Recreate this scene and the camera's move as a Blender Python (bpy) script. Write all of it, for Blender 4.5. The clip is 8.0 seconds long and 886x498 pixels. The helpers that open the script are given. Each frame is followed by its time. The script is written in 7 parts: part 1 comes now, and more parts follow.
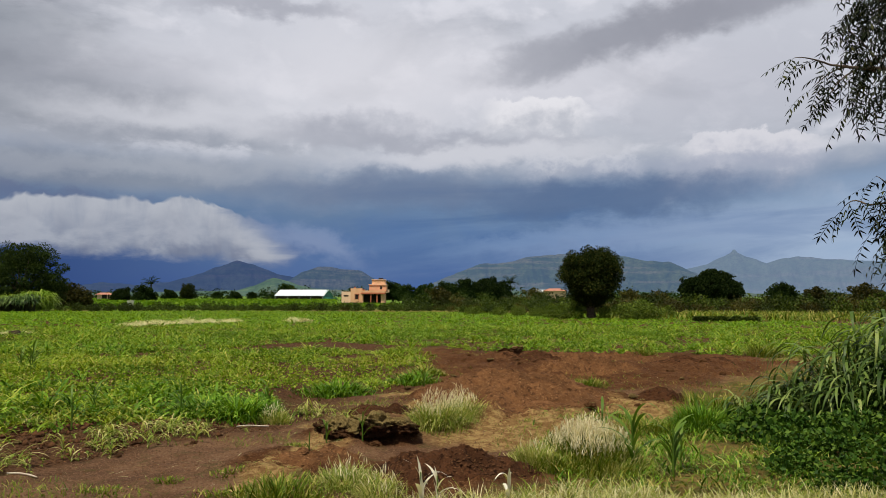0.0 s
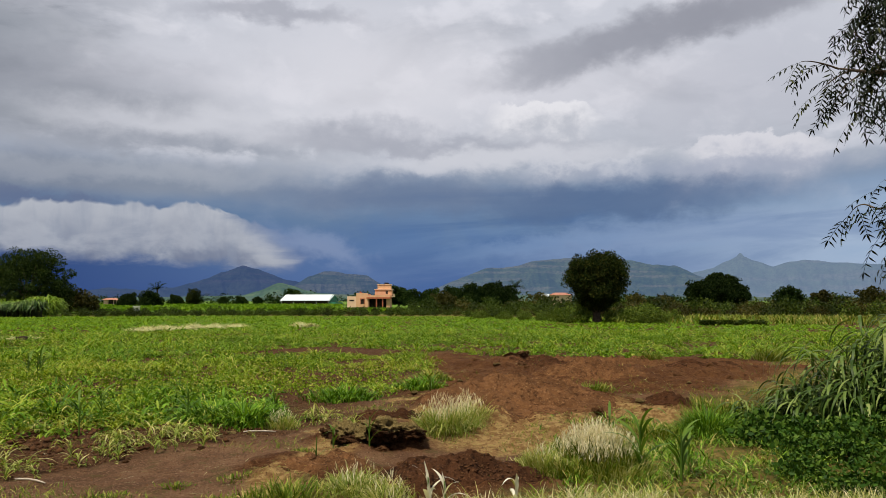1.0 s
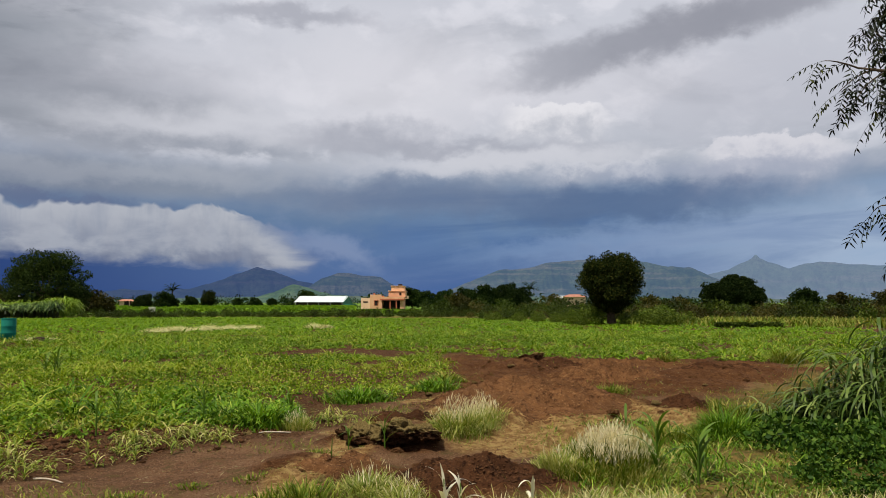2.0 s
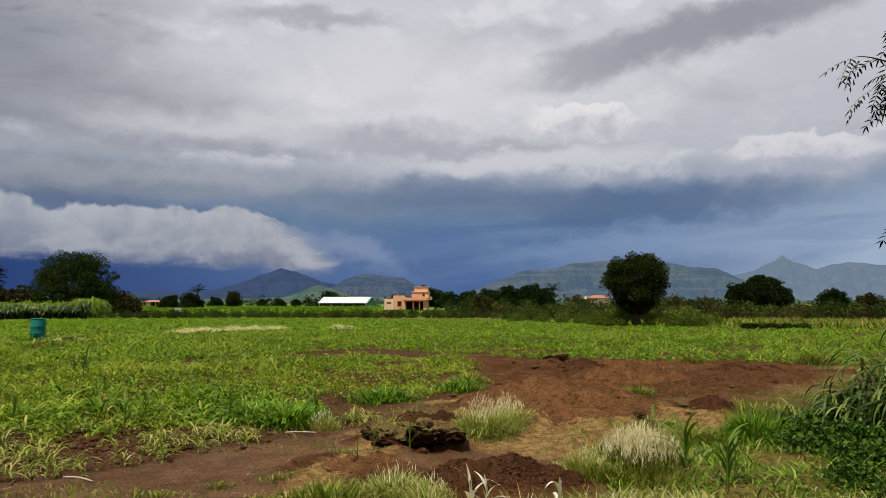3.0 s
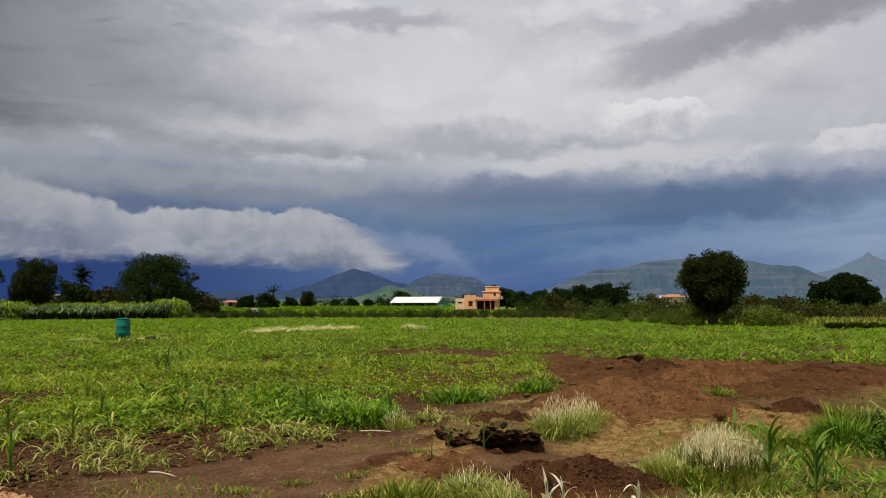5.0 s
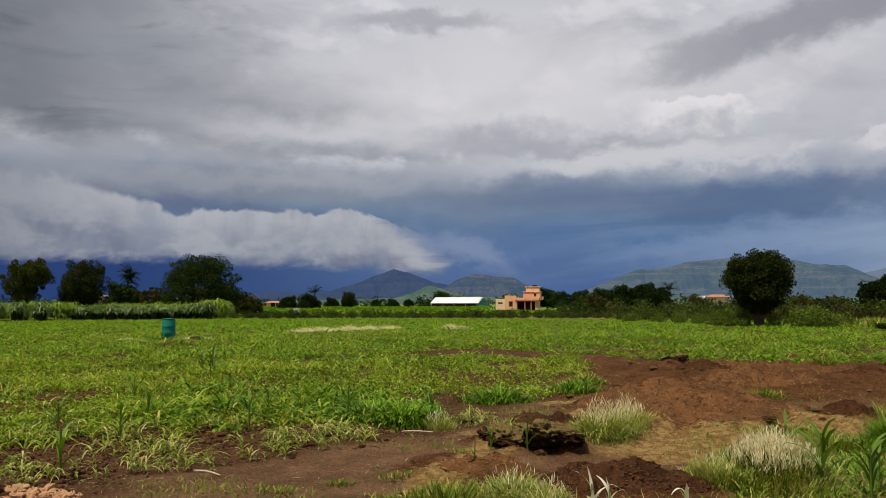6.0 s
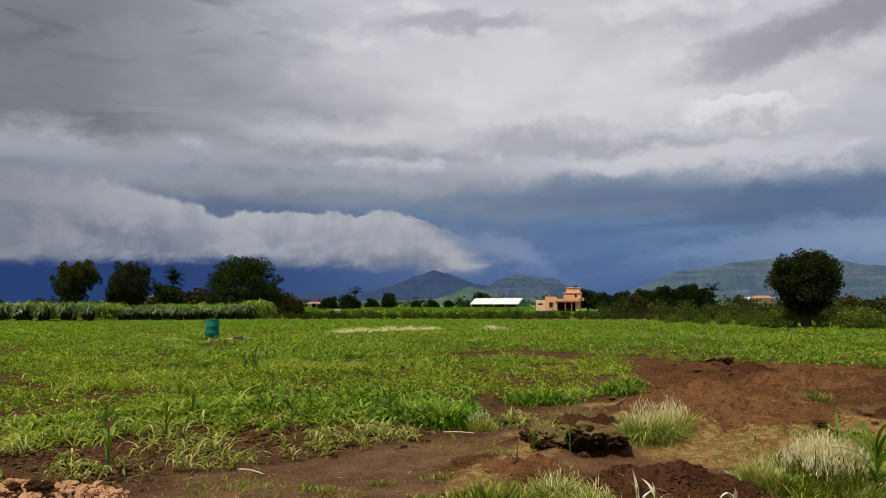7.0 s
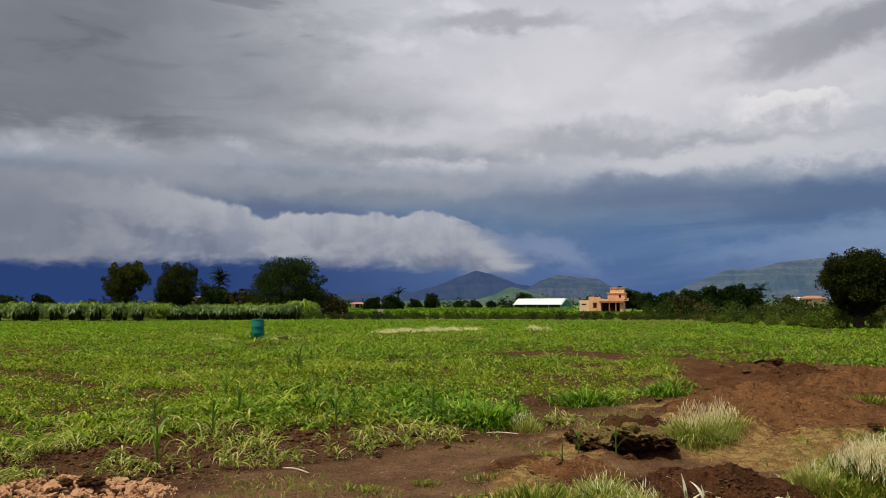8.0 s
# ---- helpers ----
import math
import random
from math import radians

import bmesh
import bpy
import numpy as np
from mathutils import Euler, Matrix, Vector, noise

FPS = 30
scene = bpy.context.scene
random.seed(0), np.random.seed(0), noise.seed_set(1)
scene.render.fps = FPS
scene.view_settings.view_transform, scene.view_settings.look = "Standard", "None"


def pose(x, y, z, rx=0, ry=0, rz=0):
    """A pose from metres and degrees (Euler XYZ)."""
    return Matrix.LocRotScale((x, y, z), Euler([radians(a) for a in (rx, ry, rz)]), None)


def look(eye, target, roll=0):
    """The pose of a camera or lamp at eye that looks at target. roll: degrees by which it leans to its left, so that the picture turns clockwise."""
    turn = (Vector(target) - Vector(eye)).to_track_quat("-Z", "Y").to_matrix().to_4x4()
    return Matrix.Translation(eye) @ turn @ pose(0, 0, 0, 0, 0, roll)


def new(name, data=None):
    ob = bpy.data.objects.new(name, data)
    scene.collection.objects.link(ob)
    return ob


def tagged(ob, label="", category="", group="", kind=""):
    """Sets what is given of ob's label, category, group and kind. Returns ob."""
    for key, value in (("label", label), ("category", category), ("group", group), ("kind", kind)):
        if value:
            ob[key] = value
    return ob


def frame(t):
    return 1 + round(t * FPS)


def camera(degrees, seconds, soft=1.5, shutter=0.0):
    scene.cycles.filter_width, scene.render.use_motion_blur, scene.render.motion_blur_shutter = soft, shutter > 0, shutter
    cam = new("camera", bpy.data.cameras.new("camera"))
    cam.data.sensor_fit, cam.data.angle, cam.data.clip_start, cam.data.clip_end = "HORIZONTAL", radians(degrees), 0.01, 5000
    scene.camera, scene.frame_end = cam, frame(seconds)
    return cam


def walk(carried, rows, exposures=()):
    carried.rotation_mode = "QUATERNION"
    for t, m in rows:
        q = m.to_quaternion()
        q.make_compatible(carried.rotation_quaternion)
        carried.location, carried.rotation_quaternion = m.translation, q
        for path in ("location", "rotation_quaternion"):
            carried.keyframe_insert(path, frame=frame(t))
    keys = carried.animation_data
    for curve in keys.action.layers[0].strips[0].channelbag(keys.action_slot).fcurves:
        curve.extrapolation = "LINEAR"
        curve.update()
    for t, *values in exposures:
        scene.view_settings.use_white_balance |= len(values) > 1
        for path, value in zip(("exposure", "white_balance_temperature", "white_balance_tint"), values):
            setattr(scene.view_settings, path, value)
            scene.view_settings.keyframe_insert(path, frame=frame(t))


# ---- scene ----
# ---------- camera ----------
cam = camera(56.8, 8.0, soft=0.9)
EYE = 1.55
# seconds, x, y, z, yaw, pitch, roll
ROWS = [
    (0, 0.000, 0.000, 0.000, 0.00, 3.38, -0.12),
    (0.5, -0.004, -0.001, 0.007, 0.14, 3.49, -0.02),
    (1, -0.009, -0.001, 0.004, 0.39, 3.69, 0.03),
    (1.5, -0.015, 0.001, 0.004, 0.80, 3.76, 0.00),
    (3, -0.048, 0.023, -0.004, 2.95, 3.87, -0.06),
    (3.5, -0.050, 0.028, -0.002, 4.09, 3.83, -0.01),
    (4, -0.051, 0.031, -0.002, 5.30, 3.81, 0.05),
    (4.5, -0.058, 0.040, -0.002, 6.55, 3.82, 0.06),
    (6, -0.099, 0.105, -0.010, 10.70, 3.88, 0.10),
    (6.5, -0.110, 0.121, -0.009, 12.05, 3.89, 0.08),
    (7, -0.124, 0.136, -0.015, 13.47, 3.95, 0.03),
    (7.5, -0.131, 0.150, -0.021, 14.94, 3.98, 0.00),
    (8, -0.138, 0.164, -0.021, 16.45, 3.98, 0.03),
]
walk(cam, [(t, pose(x, y, EYE + z, 90 + pitch, roll, yaw)) for t, x, y, z, yaw, pitch, roll in ROWS],
     [(0, 0.10, 6500, 10), (1.5, 0.10, 6500, 10), (3.5, 0.03, 6680, 10), (6.0, 0.0, 6720, 10), (8, 0.0, 6650, 10)])


# ---------- node helpers ----------
def lin(r, g, b):
    """Linear colour from 0-255 values."""
    return tuple(((c / 255 + 0.055) / 1.055) ** 2.4 if c > 10 else c / 255 / 12.92 for c in (r, g, b)) + (1.0,)


class Net:
    """Short hand for building node trees."""

    def __init__(self, tree):
        self.tree = tree
        tree.nodes.clear()

    def node(self, kind):
        return self.tree.nodes.new(kind)

    def put(self, socket, value):
        if isinstance(value, bpy.types.NodeSocket):
            self.tree.links.new(value, socket)
        else:
            socket.default_value = value

    def math(self, op, a, b=0.0, c=0.0, clamp=False):
        n = self.node("ShaderNodeMath")
        n.operation, n.use_clamp = op, clamp
        for s, v in zip(n.inputs, (a, b, c)):
            self.put(s, v)
        return n.outputs[0]

    def step(self, v, lo, hi):
        """Smooth step from 0 at lo to 1 at hi."""
        n = self.node("ShaderNodeMapRange")
        n.interpolation_type = "SMOOTHSTEP"
        for s, x in zip(n.inputs, (v, lo, hi, 0.0, 1.0)):
            self.put(s, x)
        return n.outputs[0]

    def fit(self, v, lo, hi, a, b):
        n = self.node("ShaderNodeMapRange")
        for s, x in zip(n.inputs, (v, lo, hi, a, b)):
            self.put(s, x)
        return n.outputs[0]

    def mix(self, f, a, b, blend="MIX"):
        n = self.node("ShaderNodeMix")
        n.data_type, n.blend_type = "RGBA", blend
        self.put(n.inputs[0], f)
        self.put(n.inputs[6], a)
        self.put(n.inputs[7], b)
        return n.outputs[2]

    def ramp(self, v, stops, smooth=False):
        n = self.node("ShaderNodeValToRGB")
        n.color_ramp.interpolation = "B_SPLINE" if smooth else "LINEAR"
        el = n.color_ramp.elements
        while len(el) < len(stops):
            el.new(0.5)
        for e, (p, c) in zip(el, stops):
            e.position = p
            e.color = c if isinstance(c, tuple) else (c, c, c, 1)
        self.put(n.inputs[0], v)
        return n.outputs[0]

    def vec(self, x, y, z=0.0):
        n = self.node("ShaderNodeCombineXYZ")
        for s, v in zip(n.inputs, (x, y, z)):
            self.put(s, v)
        return n.outputs[0]

    def noise(self, vector, scale, detail=4.0, rough=0.55, distort=0.0):
        n = self.node("ShaderNodeTexNoise")
        if vector is not None:
            self.put(n.inputs["Vector"], vector)
        n.inputs["Scale"].default_value = scale
        n.inputs["Detail"].default_value = detail
        n.inputs["Roughness"].default_value = rough
        n.inputs["Distortion"].default_value = distort
        return n.outputs[0]


# ---------- sky ----------
SUN_EL, SUN_AZ = 64.0, 222.0  # degrees; azimuth clockwise from +y
world = bpy.data.worlds.new("world")
scene.world = world
world.use_nodes = True
W = Net(world.node_tree)
ray = W.node("ShaderNodeTexCoord").outputs["Generated"]
sep = W.node("ShaderNodeSeparateXYZ")
W.put(sep.inputs[0], ray)
az = W.math("MULTIPLY", W.math("ARCTAN2", sep.outputs[0], sep.outputs[1]), 57.2958)
el = W.math("MULTIPLY", W.math("ARCSINE", sep.outputs[2]), 57.2958)
flat = W.vec(W.math("MULTIPLY", az, 0.1), W.math("MULTIPLY", el, 0.24), 3.7)
wide = W.noise(flat, 0.55, 7, 0.55, 0.6)
puffs = W.noise(W.vec(W.math("MULTIPLY", az, 0.1), W.math("MULTIPLY", el, 0.17), 9.1), 2.2, 9, 0.56, 0.25)
fine = W.noise(flat, 5.0, 6, 0.6, 0.3)
puff0 = W.math("SUBTRACT", puffs, 0.5)
wide0 = W.math("SUBTRACT", wide, 0.5)
el_w = W.math("ADD", el, W.math("ADD", W.math("MULTIPLY", wide0, 5.0), W.math("MULTIPLY", puff0, 3.0)))

sky_tex = W.node("ShaderNodeTexSky")
sky_tex.sky_type = "NISHITA"
sky_tex.sun_disc = False
sky_tex.sun_elevation, sky_tex.sun_rotation = radians(SUN_EL), radians(SUN_AZ)
clear = W.mix(1.0, sky_tex.outputs[0], (0.1, 0.1, 0.1, 1), "MULTIPLY")

# layered cloud by elevation
layer = W.ramp(W.fit(el_w, -2, 26, 0, 1), [
    (0.0, lin(50, 86, 144)), (0.10, lin(56, 92, 152)), (0.20, lin(66, 101, 152)), (0.29, lin(88, 114, 150)),
    (0.355, lin(118, 133, 157)), (0.43, lin(184, 187, 195)), (0.56, lin(206, 207, 213)), (1.0, lin(210, 211, 217))])


def blob(a0, e0, ra, re, turn=0.0, soft=0.5, rag=1.0):
    """Soft ragged ellipse on the sky, 1 inside, 0 outside."""
    c, s = math.cos(radians(turn)), math.sin(radians(turn))
    da = W.math("ADD", W.math("SUBTRACT", az, a0), W.math("MULTIPLY", wide0, 9.0 * rag))
    de = W.math("ADD", W.math("SUBTRACT", el, e0), W.math("MULTIPLY", puff0, 5.0 * rag))
    u = W.math("DIVIDE", W.math("ADD", W.math("MULTIPLY", da, c), W.math("MULTIPLY", de, s)), ra)
    v = W.math("DIVIDE", W.math("SUBTRACT", W.math("MULTIPLY", de, c), W.math("MULTIPLY", da, s)), re)
    r = W.math("SQRT", W.math("ADD", W.math("MULTIPLY", u, u), W.math("MULTIPLY", v, v)))
    return W.step(r, 1.0 + soft, 1.0 - soft)


def over(below, mask, colour, amount=1.0):
    return W.mix(W.math("MULTIPLY", mask, amount, clamp=True), below, colour)


sky = W.mix(0.10, layer, clear)
# deep blue rain under the shelf cloud, far left and low
sky = over(sky, W.math("MULTIPLY", W.step(az, -6, -34), W.step(el, 5.5, 2.5)), lin(42, 66, 118), 1.0)
# pale rain haze to the right, low down
sky = over(sky, W.math("MULTIPLY", W.step(az, 7, 27), W.step(el_w, 9.5, 4)), lin(164, 182, 204), 0.95)
# thin level streaks in the blue band
streak = W.noise(W.vec(W.math("MULTIPLY", az, 0.05), W.math("SUBTRACT", W.math("MULTIPLY", el, 0.34), W.math("MULTIPLY", az, 0.02)), 1.3), 1.5, 6, 0.58, 0.5)
band = W.math("MULTIPLY", W.step(el, 9.5, 6.5), W.step(az, -12, 4))
sky = over(sky, W.math("MULTIPLY", band, W.step(streak, 0.42, 0.78)), lin(130, 158, 190), 0.42)
sky = over(sky, W.math("MULTIPLY", band, W.step(streak, 0.55, 0.3)), lin(62, 98, 148), 0.45)
# grey undersides in the bright deck
high = W.step(el_w, 7, 11)
sky = over(sky, W.math("MULTIPLY", high, W.step(wide, 0.48, 0.68)), lin(150, 155, 165), 0.7)
sky = over(sky, W.math("MULTIPLY", high, W.step(puffs, 0.52, 0.34)), lin(226, 226, 232), 0.6)
# darker deck to the left
sky = over(sky, W.math("MULTIPLY", W.step(az, -16, -40), W.step(el_w, 8.5, 12)), lin(102, 108, 118), 0.86)
left_deck = W.math("MULTIPLY", W.step(az, -14, -30), W.step(el_w, 8.5, 12))
rag = W.noise(W.vec(W.math("MULTIPLY", az, 0.07), W.math("MULTIPLY", el, 0.30), 5.5), 1.7, 7, 0.58, 0.5)
sky = over(sky, W.math("MULTIPLY", left_deck, W.step(rag, 0.50, 0.66)), lin(132, 138, 147), 0.35)
sky = over(sky, W.math("MULTIPLY", left_deck, W.step(rag, 0.48, 0.32)), lin(86, 93, 104), 0.4)
sky = over(sky, blob(-25, 12.6, 9, 1.7, 0), lin(150, 155, 164), 0.75)
sky = over(sky, blob(-18, 10.6, 8, 0.9, 0), lin(146, 152, 164), 0.7)
sky = over(sky, blob(-29, 16, 7, 1.6, 0), lin(140, 146, 155), 0.6)
sky = over(sky, blob(-31, 8.6, 9, 0.55, 0, 0.5, 0.4), lin(176, 181, 188), 0.6)
sky = over(sky, W.math("MULTIPLY", W.step(az, -8, -20), W.math("MULTIPLY", W.step(el, 6.6, 7.6), W.step(el, 10.0, 8.6))), lin(136, 144, 157), 0.75)
# cloud forms: ragged soft patches in warped sky angles
warp_a = W.math("MULTIPLY", W.math("SUBTRACT", W.noise(W.vec(W.math("MULTIPLY", az, 0.1), W.math("MULTIPLY", el, 0.15), 12.3), 2.4, 9, 0.58, 0.15), 0.5), 6.5)
warp_e = W.math("MULTIPLY", W.math("SUBTRACT", W.noise(W.vec(W.math("MULTIPLY", az, 0.1), W.math("MULTIPLY", el, 0.15), 27.9), 2.9, 9, 0.6, 0.15), 0.5), 3.4)
az_r, el_r = W.math("ADD", az, warp_a), W.math("ADD", el, warp_e)


def patch(below, a0, e0, ra, re, turn, colour, amount, soft=0.6):
    """A ragged patch of cloud about (a0, e0), with its half axes in degrees."""
    c, s = math.cos(radians(turn)), math.sin(radians(turn))
    da, de = W.math("SUBTRACT", az_r, a0), W.math("SUBTRACT", el_r, e0)
    u = W.math("DIVIDE", W.math("ADD", W.math("MULTIPLY", da, c), W.math("MULTIPLY", de, s)), ra)
    v = W.math("DIVIDE", W.math("SUBTRACT", W.math("MULTIPLY", de, c), W.math("MULTIPLY", da, s)), re)
    r = W.math("SQRT", W.math("ADD", W.math("MULTIPLY", u, u), W.math("MULTIPLY", v, v)))
    return over(below, W.step(r, 1.0 + soft, 1.0 - soft), colour, amount)


lump = W.noise(W.vec(W.math("MULTIPLY", az, 0.1), W.math("MULTIPLY", el, 0.12), 6.6), 5.0, 5, 0.6, 0.1)


def heap_cloud(below, a0, e0, ra, h, bright, belly, amount):
    """A heap with a crisp lumpy top that fades downward into a grey belly."""
    u = W.math("DIVIDE", W.math("SUBTRACT", az, a0), ra)
    dome = W.math("SQRT", W.math("SUBTRACT", 1.0, W.math("MULTIPLY", u, u), clamp=True))
    crest = W.math("ADD", W.math("ADD", e0, W.math("MULTIPLY", dome, h)), W.math("MULTIPLY", W.math("SUBTRACT", lump, 0.5), 2.6))
    under = W.math("SUBTRACT", crest, el)
    m = W.math("MULTIPLY", W.step(under, 0.0, 0.30), W.step(under, h * 2.6, h * 0.9))
    m = W.math("MULTIPLY", m, W.step(W.math("ABSOLUTE", W.math("ADD", u, W.math("MULTIPLY", puff0, 0.9))), 1.0, 0.45))
    shade = W.step(W.math("ADD", under, W.math("MULTIPLY", W.math("SUBTRACT", lump, 0.5), 3.0)), h * 0.2, h * 1.6)
    return over(below, m, W.mix(shade, bright, belly), amount)


# bright middle of the deck
sky = patch(sky, -4.5, 15.2, 10.0, 3.6, 0, lin(219, 218, 223), 0.7, 0.8)
sky = patch(sky, 12.0, 14.8, 8.0, 1.7, 4, lin(212, 211, 217), 0.5, 0.7)
sky = patch(sky, 22.0, 14.4, 7.0, 3.0, 0, lin(182, 184, 194), 0.5, 0.8)
sky = patch(sky, -17.5, 12.0, 8.5, 1.2, 0, lin(208, 209, 215), 0.75, 0.7)
sky = patch(sky, -18.5, 15.6, 7.0, 1.5, 0, lin(204, 205, 212), 0.6, 0.8)
# grey streaks near the top
sky = patch(sky, 13.6, 17.7, 9.0, 1.25, 12, lin(146, 148, 158), 0.85, 0.6)
sky = patch(sky, 7.2, 16.5, 3.6, 1.2, 16, lin(164, 166, 175), 0.6, 0.7)
sky = patch(sky, 20.0, 18.9, 6.0, 1.2, 8, lin(146, 148, 158), 0.7, 0.6)
sky = patch(sky, -12.5, 19.2, 5.5, 0.55, 0, lin(160, 162, 172), 0.7, 0.7)
sky = patch(sky, -24.5, 14.2, 8.0, 1.6, 0, lin(146, 148, 158), 0.35, 0.7)
sky = patch(sky, -26.5, 10.4, 8.0, 1.0, 0, lin(146, 150, 160), 0.35, 0.7)
sky = patch(sky, 18.5, 12.6, 6.5, 1.4, 3, lin(186, 188, 197), 0.5, 0.8)
# grey bellies and the bright heaps over them
sky = heap_cloud(sky, -5.0, 12.2, 6.5, 1.3, lin(212, 212, 218), lin(170, 173, 183), 0.55)
sky = heap_cloud(sky, 6.6, 12.2, 4.6, 1.9, lin(228, 227, 230), lin(186, 189, 197), 0.95)
sky = patch(sky, 2.0, 10.8, 7.0, 0.45, 0, lin(162, 165, 176), 0.55, 0.7)
sky = patch(sky, -6.6, 11.2, 6.0, 0.7, -3, lin(158, 161, 172), 0.55, 0.7)
sky = patch(sky, 3.0, 9.9, 9.5, 0.75, 2, lin(208, 209, 215), 0.75, 0.6)
sky = heap_cloud(sky, 9.5, 9.0, 5.5, 0.9, lin(204, 206, 213), lin(164, 171, 187), 0.6)
sky = heap_cloud(sky, 20.6, 9.4, 5.6, 1.8, lin(217, 216, 221), lin(176, 180, 193), 0.85)
sky = patch(sky, 19.0, 8.9, 6.5, 0.45, 0, lin(160, 167, 184), 0.6, 0.7)
# slate band, paler and streaked beneath
sky = patch(sky, 11.5, 6.9, 9.5, 1.25, 2, lin(86, 108, 142), 0.8, 0.55)
sky = patch(sky, -3.5, 7.4, 8.0, 1.1, 0, lin(102, 118, 146), 0.6, 0.7)
sky = patch(sky, -24.0, 8.4, 10.0, 0.65, 0, lin(172, 177, 186), 0.5, 0.7)
sky = patch(sky, -26.5, 6.6, 5.5, 0.45, -4, lin(92, 104, 138), 0.6, 0.6)
sky = patch(sky, 15.0, 4.3, 10.0, 1.05, 5, lin(138, 158, 188), 0.6, 0.7)
sky = patch(sky, 6.4, 4.0, 5.0, 0.5, 4, lin(116, 142, 178), 0.55, 0.8)
# slate gap between the deck and the shelf cloud
sky = over(sky, W.math("MULTIPLY", W.step(az, -19, -25), W.math("MULTIPLY", W.step(el, 4.6, 5.6), W.step(el_w, 9.5, 7.8))), lin(110, 118, 136), 0.28)
# shelf cloud rolling over the hills
billow = W.math("ABSOLUTE", W.math("SUBTRACT", W.noise(W.vec(W.math("MULTIPLY", az, 0.1), W.math("MULTIPLY", el, 0.12), 2.2), 3.4, 3, 0.5, 0.2), 0.5))
across = W.fit(az, -60, 0, 0, 1)
top = W.ramp(across, [(0.0, 0.95), (0.358, 0.89), (0.417, 0.84), (0.477, 0.70), (0.505, 0.665), (0.553, 0.64), (0.667, 0.652), (0.71, 0.665), (0.74, 0.612), (0.80, 0.506), (0.88, 0.40), (0.93, 0.31)])
top = W.math("ADD", W.math("MULTIPLY", top, 10.0), W.math("MULTIPLY", W.math("SUBTRACT", 0.07, billow), 3.2))
low = W.ramp(across, [(0.0, 0.28), (0.25, 0.285), (0.39, 0.31), (0.557, 0.325), (0.607, 0.275), (0.65, 0.295), (0.71, 0.25), (0.753, 0.262), (0.80, 0.21), (0.82, 0.225), (0.835, 0.31), (0.893, 0.34)])
low = W.math("ADD", W.math("MULTIPLY", low, 10.0), W.math("ADD", W.math("MULTIPLY", W.math("SUBTRACT", fine, 0.5), 1.4), W.math("MULTIPLY", puff0, 1.0)))
edge = W.ramp(across, [(0.0, 1.6), (0.4, 0.9), (0.5, 0.35), (0.75, 0.26), (0.85, 0.6), (1.0, 1.0)])
depth = W.math("SUBTRACT", top, el)
inside = W.math("MULTIPLY", W.step(W.math("DIVIDE", depth, edge), 0.0, 1.0), W.step(W.math("SUBTRACT", el, low), -0.55, 0.45))
inside = W.math("MULTIPLY", inside, W.step(az, -5.6, -9.0))
curtain = W.noise(W.vec(W.math("MULTIPLY", az, 0.3), W.math("MULTIPLY", el, 0.07), 4.4), 2.0, 4, 0.55, 0.5)
body = W.mix(W.step(depth, 0.0, 3.6), lin(176, 180, 188), lin(116, 125, 146))
body = W.mix(W.math("MULTIPLY", W.step(curtain, 0.42, 0.66), 0.55), body, lin(138, 147, 164))
body = W.mix(W.math("MULTIPLY", W.step(puffs, 0.56, 0.36), 0.6), body, lin(178, 182, 190))
body = W.mix(W.math("MULTIPLY", W.step(az, -30, -44), 0.7), body, lin(128, 134, 146))
core = W.math("ADD", az, W.math("MULTIPLY", el, 0.75))
wisp = W.step(W.math("ADD", core, W.math("ADD", W.math("MULTIPLY", puff0, 4.0), W.math("MULTIPLY", W.math("SUBTRACT", streak, 0.5), 5.0))), -11.4, -7.8)
sky = W.mix(W.math("MULTIPLY", inside, W.math("SUBTRACT", 1.0, W.math("MULTIPLY", wisp, 0.55))), sky, W.mix(wisp, body, lin(106, 122, 156)))
sky = patch(sky, -8.6, 3.8, 2.9, 0.8, -22, lin(134, 150, 180), 0.65, 0.7)
# the unseen sky overhead is dimmed to deepen shade on the ground; the haze under the horizon is dull
zen = W.fit(el, 20, 55, 1.0, 0.40)
sky = W.mix(1.0, sky, W.vec(W.math("MULTIPLY", zen, 0.98), W.math("MULTIPLY", zen, 0.985), W.math("MULTIPLY", zen, 1.005)), "MULTIPLY")
sky = W.mix(W.step(el, -1.0, -6.0), sky, (0.08, 0.09, 0.08, 1))
back = W.node("ShaderNodeBackground")
W.put(back.inputs[0], sky)
back.inputs[1].default_value = 0.96
W.put(W.node("ShaderNodeOutputWorld").inputs[0], back.outputs[0])

lamp = bpy.data.lights.new("sun", "SUN")
lamp.energy, lamp.angle, lamp.color = 5.0, radians(1.6), (1.0, 0.925, 0.76)
sun = new("sun", lamp)
sa, se = radians(SUN_AZ), radians(SUN_EL)
sun.matrix_world = look((0, 0, 60), (-math.sin(sa) * math.cos(se), -math.cos(sa) * math.cos(se), 60 - math.sin(se)))


# ---------- materials ----------
def shader(name):
    m = bpy.data.materials.new(name)
    m.use_nodes = True
    n = Net(m.node_tree)
    out = n.node("ShaderNodeOutputMaterial")
    bs = n.node("ShaderNodeBsdfPrincipled")
    n.put(out.inputs[0], bs.outputs[0])
    n.out, n.bs = out, bs
    return m, n


def bump(n, height, strength, distance):
    b = n.node("ShaderNodeBump")
    b.inputs["Strength"].default_value = strength
    b.inputs["Distance"].default_value = distance
    n.put(b.inputs["Height"], height)
    n.put(n.bs.inputs["Normal"], b.outputs[0])


